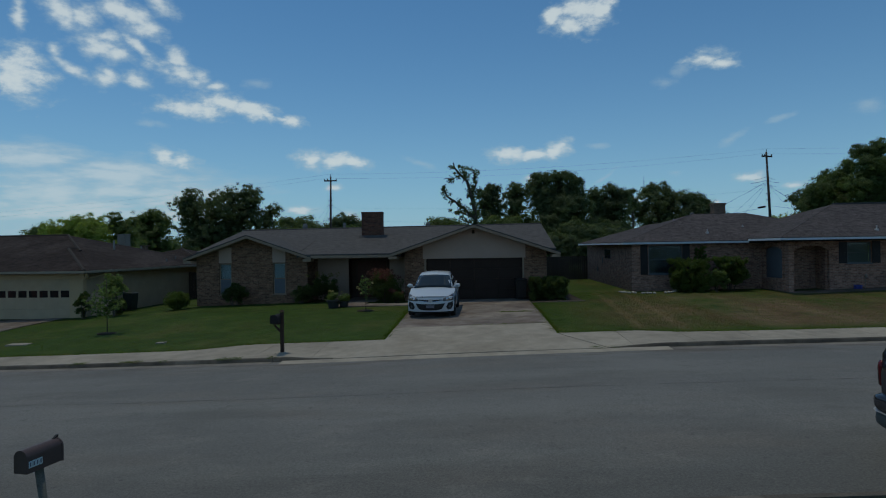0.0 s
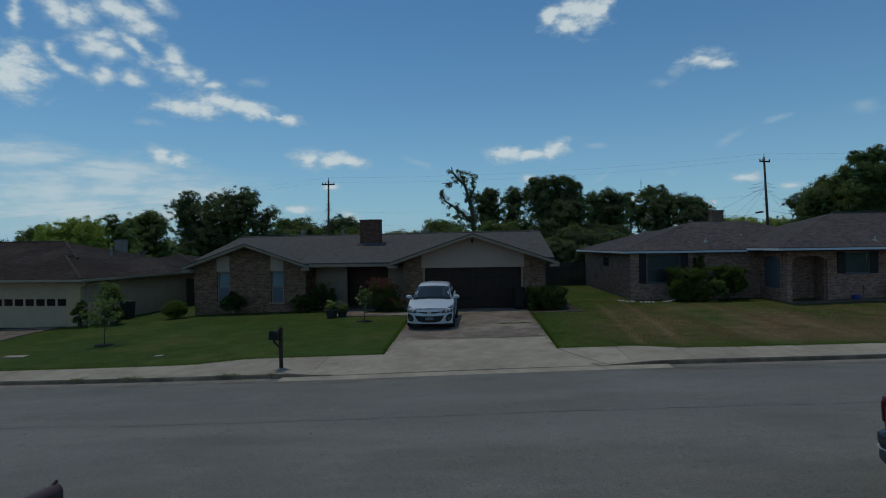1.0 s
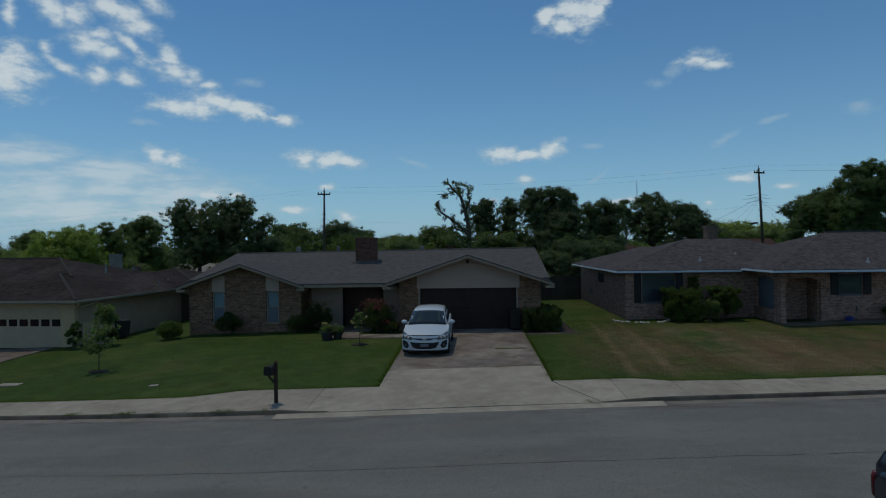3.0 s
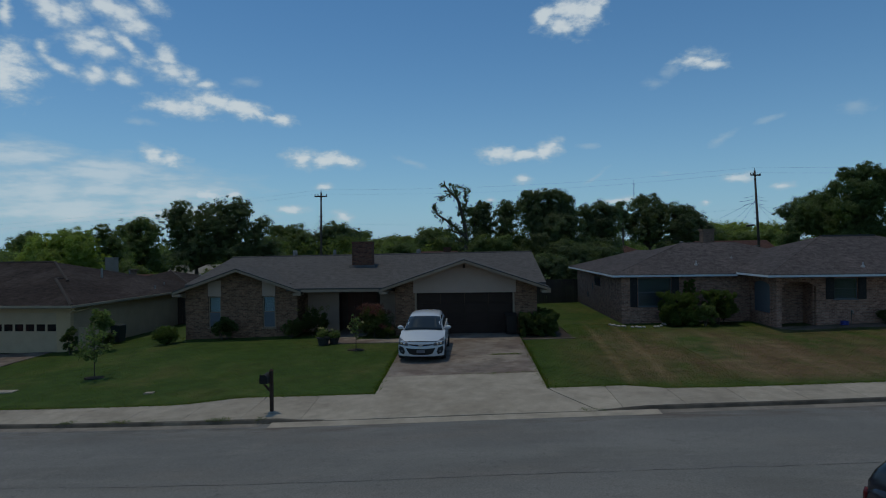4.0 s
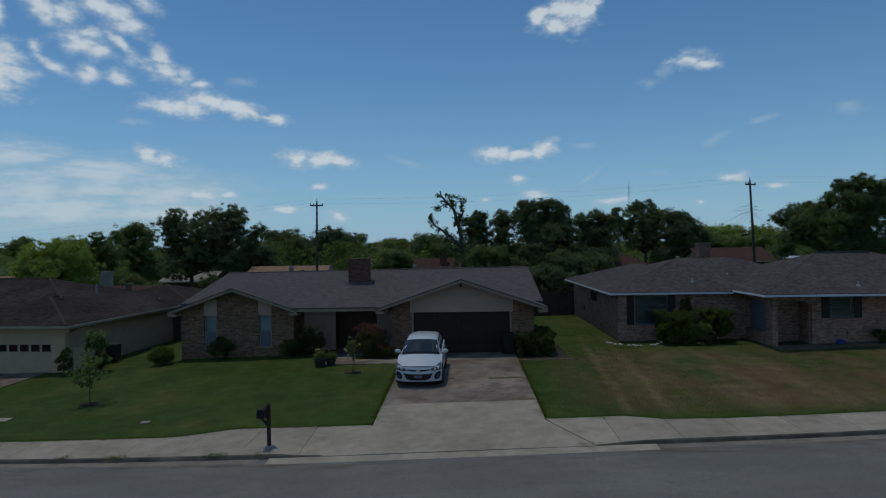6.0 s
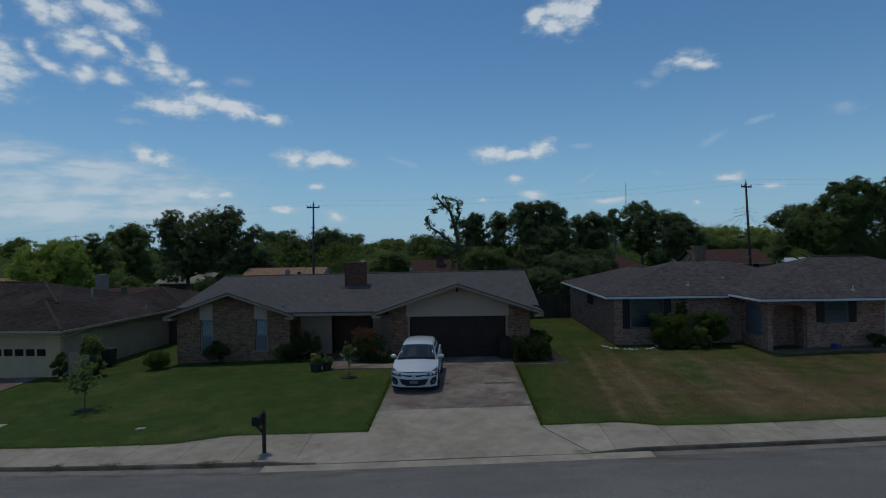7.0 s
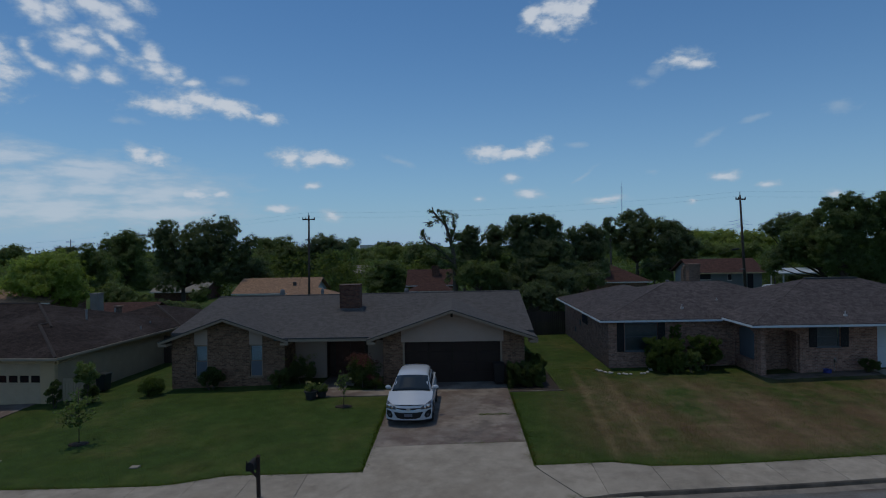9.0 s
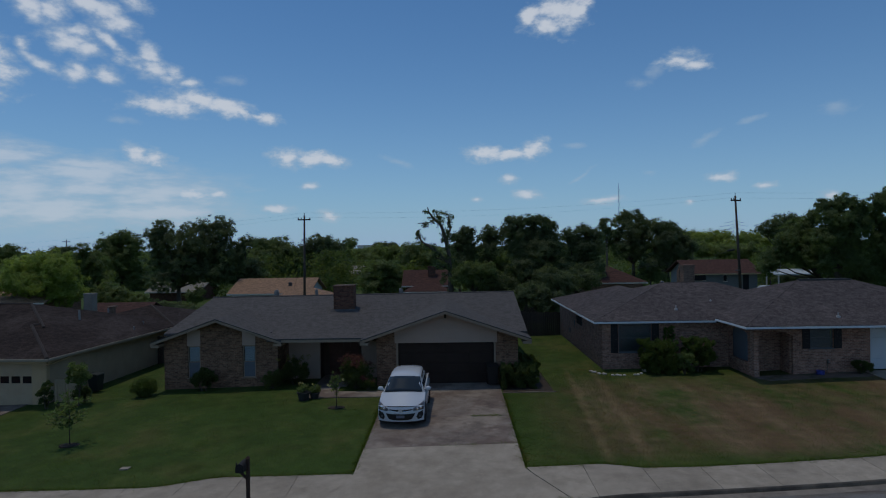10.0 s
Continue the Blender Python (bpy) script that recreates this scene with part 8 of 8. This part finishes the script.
def wheeled_bin(x, y, label, material, w, d, h, turn):
    e = thing("wheeled_bin", label, "bin", (x, y, top_z(x, y)), turn=turn)
    b = new_bm()
    k = 0.82
    add_solid(b, [(-w / 2 * k, -d / 2 * k, 0.05), (w / 2 * k, -d / 2 * k, 0.05), (w / 2 * k, d / 2 * k, 0.05), (-w / 2 * k, d / 2 * k, 0.05),
                  (-w / 2, -d / 2, h * 0.92), (w / 2, -d / 2, h * 0.92), (w / 2, d / 2, h * 0.92), (-w / 2, d / 2, h * 0.92)],
              ((3, 2, 1, 0), (4, 5, 6, 7), (0, 1, 5, 4), (1, 2, 6, 5), (2, 3, 7, 6), (3, 0, 4, 7)))
    part("body", b, material, e, bevel=0.025)
    b = new_bm()
    add_solid(b, [(-w / 2 - 0.03, -d / 2 - 0.04, h * 0.92), (w / 2 + 0.03, -d / 2 - 0.04, h * 0.92), (w / 2 + 0.03, d / 2 + 0.06, h * 0.92), (-w / 2 - 0.03, d / 2 + 0.06, h * 0.92),
                  (-w / 2, -d / 2, h * 0.96), (w / 2, -d / 2, h * 0.96), (w / 2, d / 2, h), (-w / 2, d / 2, h)],
              ((3, 2, 1, 0), (4, 5, 6, 7), (0, 1, 5, 4), (1, 2, 6, 5), (2, 3, 7, 6), (3, 0, 4, 7)))
    part("lid", b, material, e, bevel=0.015)
    for s in (-1, 1):
        b = new_bm()
        add_tube(b, [(s * (w / 2 * k - 0.05), d / 2 * k, 0.1), (s * (w / 2 * k + 0.01), d / 2 * k, 0.1)], [0.1, 0.1], 14)
        part("wheel", b, M["rubber"], e)


M["bin_brown"] = mat("brown_plastic", (0.024, 0.019, 0.017), 0.7, 0.15, 5, 40, 0.05)
M["bin_green"] = mat("dark_green_plastic", (0.02, 0.03, 0.028), 0.55, 0.15, 5, 40, 0.05)
wheeled_bin(2.06, 30.75, "dark brown wheeled bin beside the garage door", M["bin_brown"], 0.55, 0.6, 1.05, 4)
wheeled_bin(-19.05, 32.5, "dark green wheeled bin at the side wall", M["bin_green"], 0.55, 0.6, 1.0, 80)

gate = thing("picket_gate", "pale painted board gate at the garage corner", "gate", (-20.0, 30.55, land_z(-20, 30.5)))
for k in range(8):
    b = new_bm()
    add_box(b, 0.14 * k, 0.14 * k + 0.125, 0, 0.02, 0.05, 1.2)
    part("board", b, M["cream_wall"], gate)
for z in (0.3, 0.95):
    b = new_bm()
    add_box(b, 0, 1.1, 0.02, 0.06, z, z + 0.08)
    part("rail", b, M["cream_wall"], gate)
for x, y, w, d, lab in ((-11.3, 21.1, 0.3, 0.22, "pale concrete meter cover set in the lawn"), (-17.4, 22.2, 0.8, 0.4, "pale concrete utility cover set in the lawn")):
    b = new_bm()
    z = land_z(x, y)
    add_slab(b, [(x - w / 2, y - d / 2, z + 0.03), (x + w / 2, y - d / 2, z + 0.04), (x + w / 2, y + d / 2, z + 0.045), (x - w / 2, y + d / 2, z + 0.035)], 0.1)
    solo("meter_cover", b, M["concrete"], lab, "meter cover")


# ---- grass ----
def clear_of_things(x, y):
    """Whether turf grows here: not on paving, in beds or under the houses."""
    d = y - kerb_y(x)
    if d < back_of_walk(x) + 0.01 and (x < -3.1 or x > 2.42):
        return False
    if -3.12 < x < 2.46:
        return False
    if -7.0 < x <= -3.1 and 28.75 < y < 35:
        return not (x > -5.6 and y < 29.95) and not x < -5.55
    if 2.4 < x < 4.95 and 28.95 < y < 34.6:
        return False
    if -15.1 < x < 3.6 and y > 31.3:
        return False
    if x > 8.1 and y > 33.3 or x > 14.8 and y > 29.95 + 0.2 * noise.noise((x * 0.9, 3.0, 0.0)) or 20.55 < x < 26.3:
        return False
    if x < -19.4 and y > 30.0 or x < -21.4 and y > 25.95 or x < -22.2:
        return False
    if (x + 14.9) ** 2 + ((y - 23.7) * 1.4) ** 2 < 0.32 or (x + 5.1) ** 2 + ((y - 27.2) * 1.4) ** 2 < 0.3:
        return False
    return True


def dryness(x, y):
    """How brown the turf is: the corner lot is parched, with two paler wheel tracks."""
    v = 0.07 + 0.4 * noise.noise((x * 0.35, y * 0.35, 2.0))
    if x > 2.4:
        v += 0.5 * min(1, max(0, (x - 3.2) / 3)) * min(1, max(0, (y - 19.4) / 2.2)) + 0.35 * noise.noise((x * 0.9, y * 0.5, 7.0))
        along = x - 3.7 - 0.077 * y + 0.3 * noise.noise((0, y * 0.2, 3.0))
        for o in (0.0, 1.35):
            if abs(along - o) < 0.2 and y < 33:
                v += 0.45
        if x < 6.5 and y > 28.5:
            v -= 0.55 * min(1, (y - 28.5) / 2)
        v -= 0.5 * max(0, 1 - (y - kerb_y(x) - 1.6) / 1.4)
    return v


def build_grass():
    rng = np.random.default_rng(99)
    sets = {"blades": [], "dry_blades": []}

    def blade(x, y, h):
        key = "dry_blades" if rng.random() < dryness(x, y) else "blades"
        a = rng.random() * math.tau
        w = rng.uniform(0.008, 0.016)
        z = land_z(x, y) - 0.005
        lx, ly = rng.normal() * 1.7 * h, rng.normal() * 1.7 * h
        ca, sa = w * math.cos(a), w * math.sin(a)
        sets[key].append(((x - ca, y - sa, z), (x + ca, y + sa, z), (x + lx, y + ly, z + h)))

    n = 0
    while n < 150000:
        x = rng.uniform(-22, 20.6) if rng.random() < 0.85 else rng.uniform(2.4, 9)
        y = rng.uniform(18.9, 34) if rng.random() < 0.8 else rng.uniform(34, 46)
        if not clear_of_things(x, y):
            continue
        n += 1
        blade(x, y, rng.uniform(0.014, 0.03))
    # longer growth along the edges of the paving and in its joints
    for _ in range(9000):
        x = rng.uniform(-24, 24)
        if -3.1 < x < 2.42:
            continue
        blade(x, kerb_y(x) + back_of_walk(x) + abs(rng.normal()) * 0.05 - 0.02, rng.uniform(0.05, 0.11))
    for _ in range(3000):
        blade((-3.14 if rng.random() < 0.5 else 2.46) + rng.normal() * 0.03, rng.uniform(19.9, 28.8), rng.uniform(0.04, 0.1))
    for x0, x1, y0, k in ((0.85, 2.1, 25.3, 700), (-0.3, 2.4, 21.9, 350), (-13.5, -6.0, 17.75, 3200), (-24, -12, 18.6, 500), (3.1, 4.4, 17.2, 250), (2.5, 3.3, 18.6, 250)):
        for _ in range(k):
            x = rng.uniform(x0, x1)
            y = y0 + rng.normal() * 0.03 if y0 > 20 else kerb_y(x) + 0.08 + rng.normal() * 0.03
            if y0 < 20 and noise.noise((x * 1.3, 5.0, 0.0)) < 0.08:
                continue
            blade(x, y, rng.uniform(0.05, 0.09))
    for key, lab in (("blades", "short mown green grass blades"), ("dry_blades", "short parched brown grass blades")):
        tri = np.array(sets[key]).reshape(-1, 3)
        me = bpy.data.meshes.new("grass")
        me.from_pydata(tri.tolist(), [], np.arange(len(tri)).reshape(-1, 3).tolist())
        me.materials.append(M[key])
        tagged(new("grass", me), lab, "grass", kind="stuff")


build_grass()
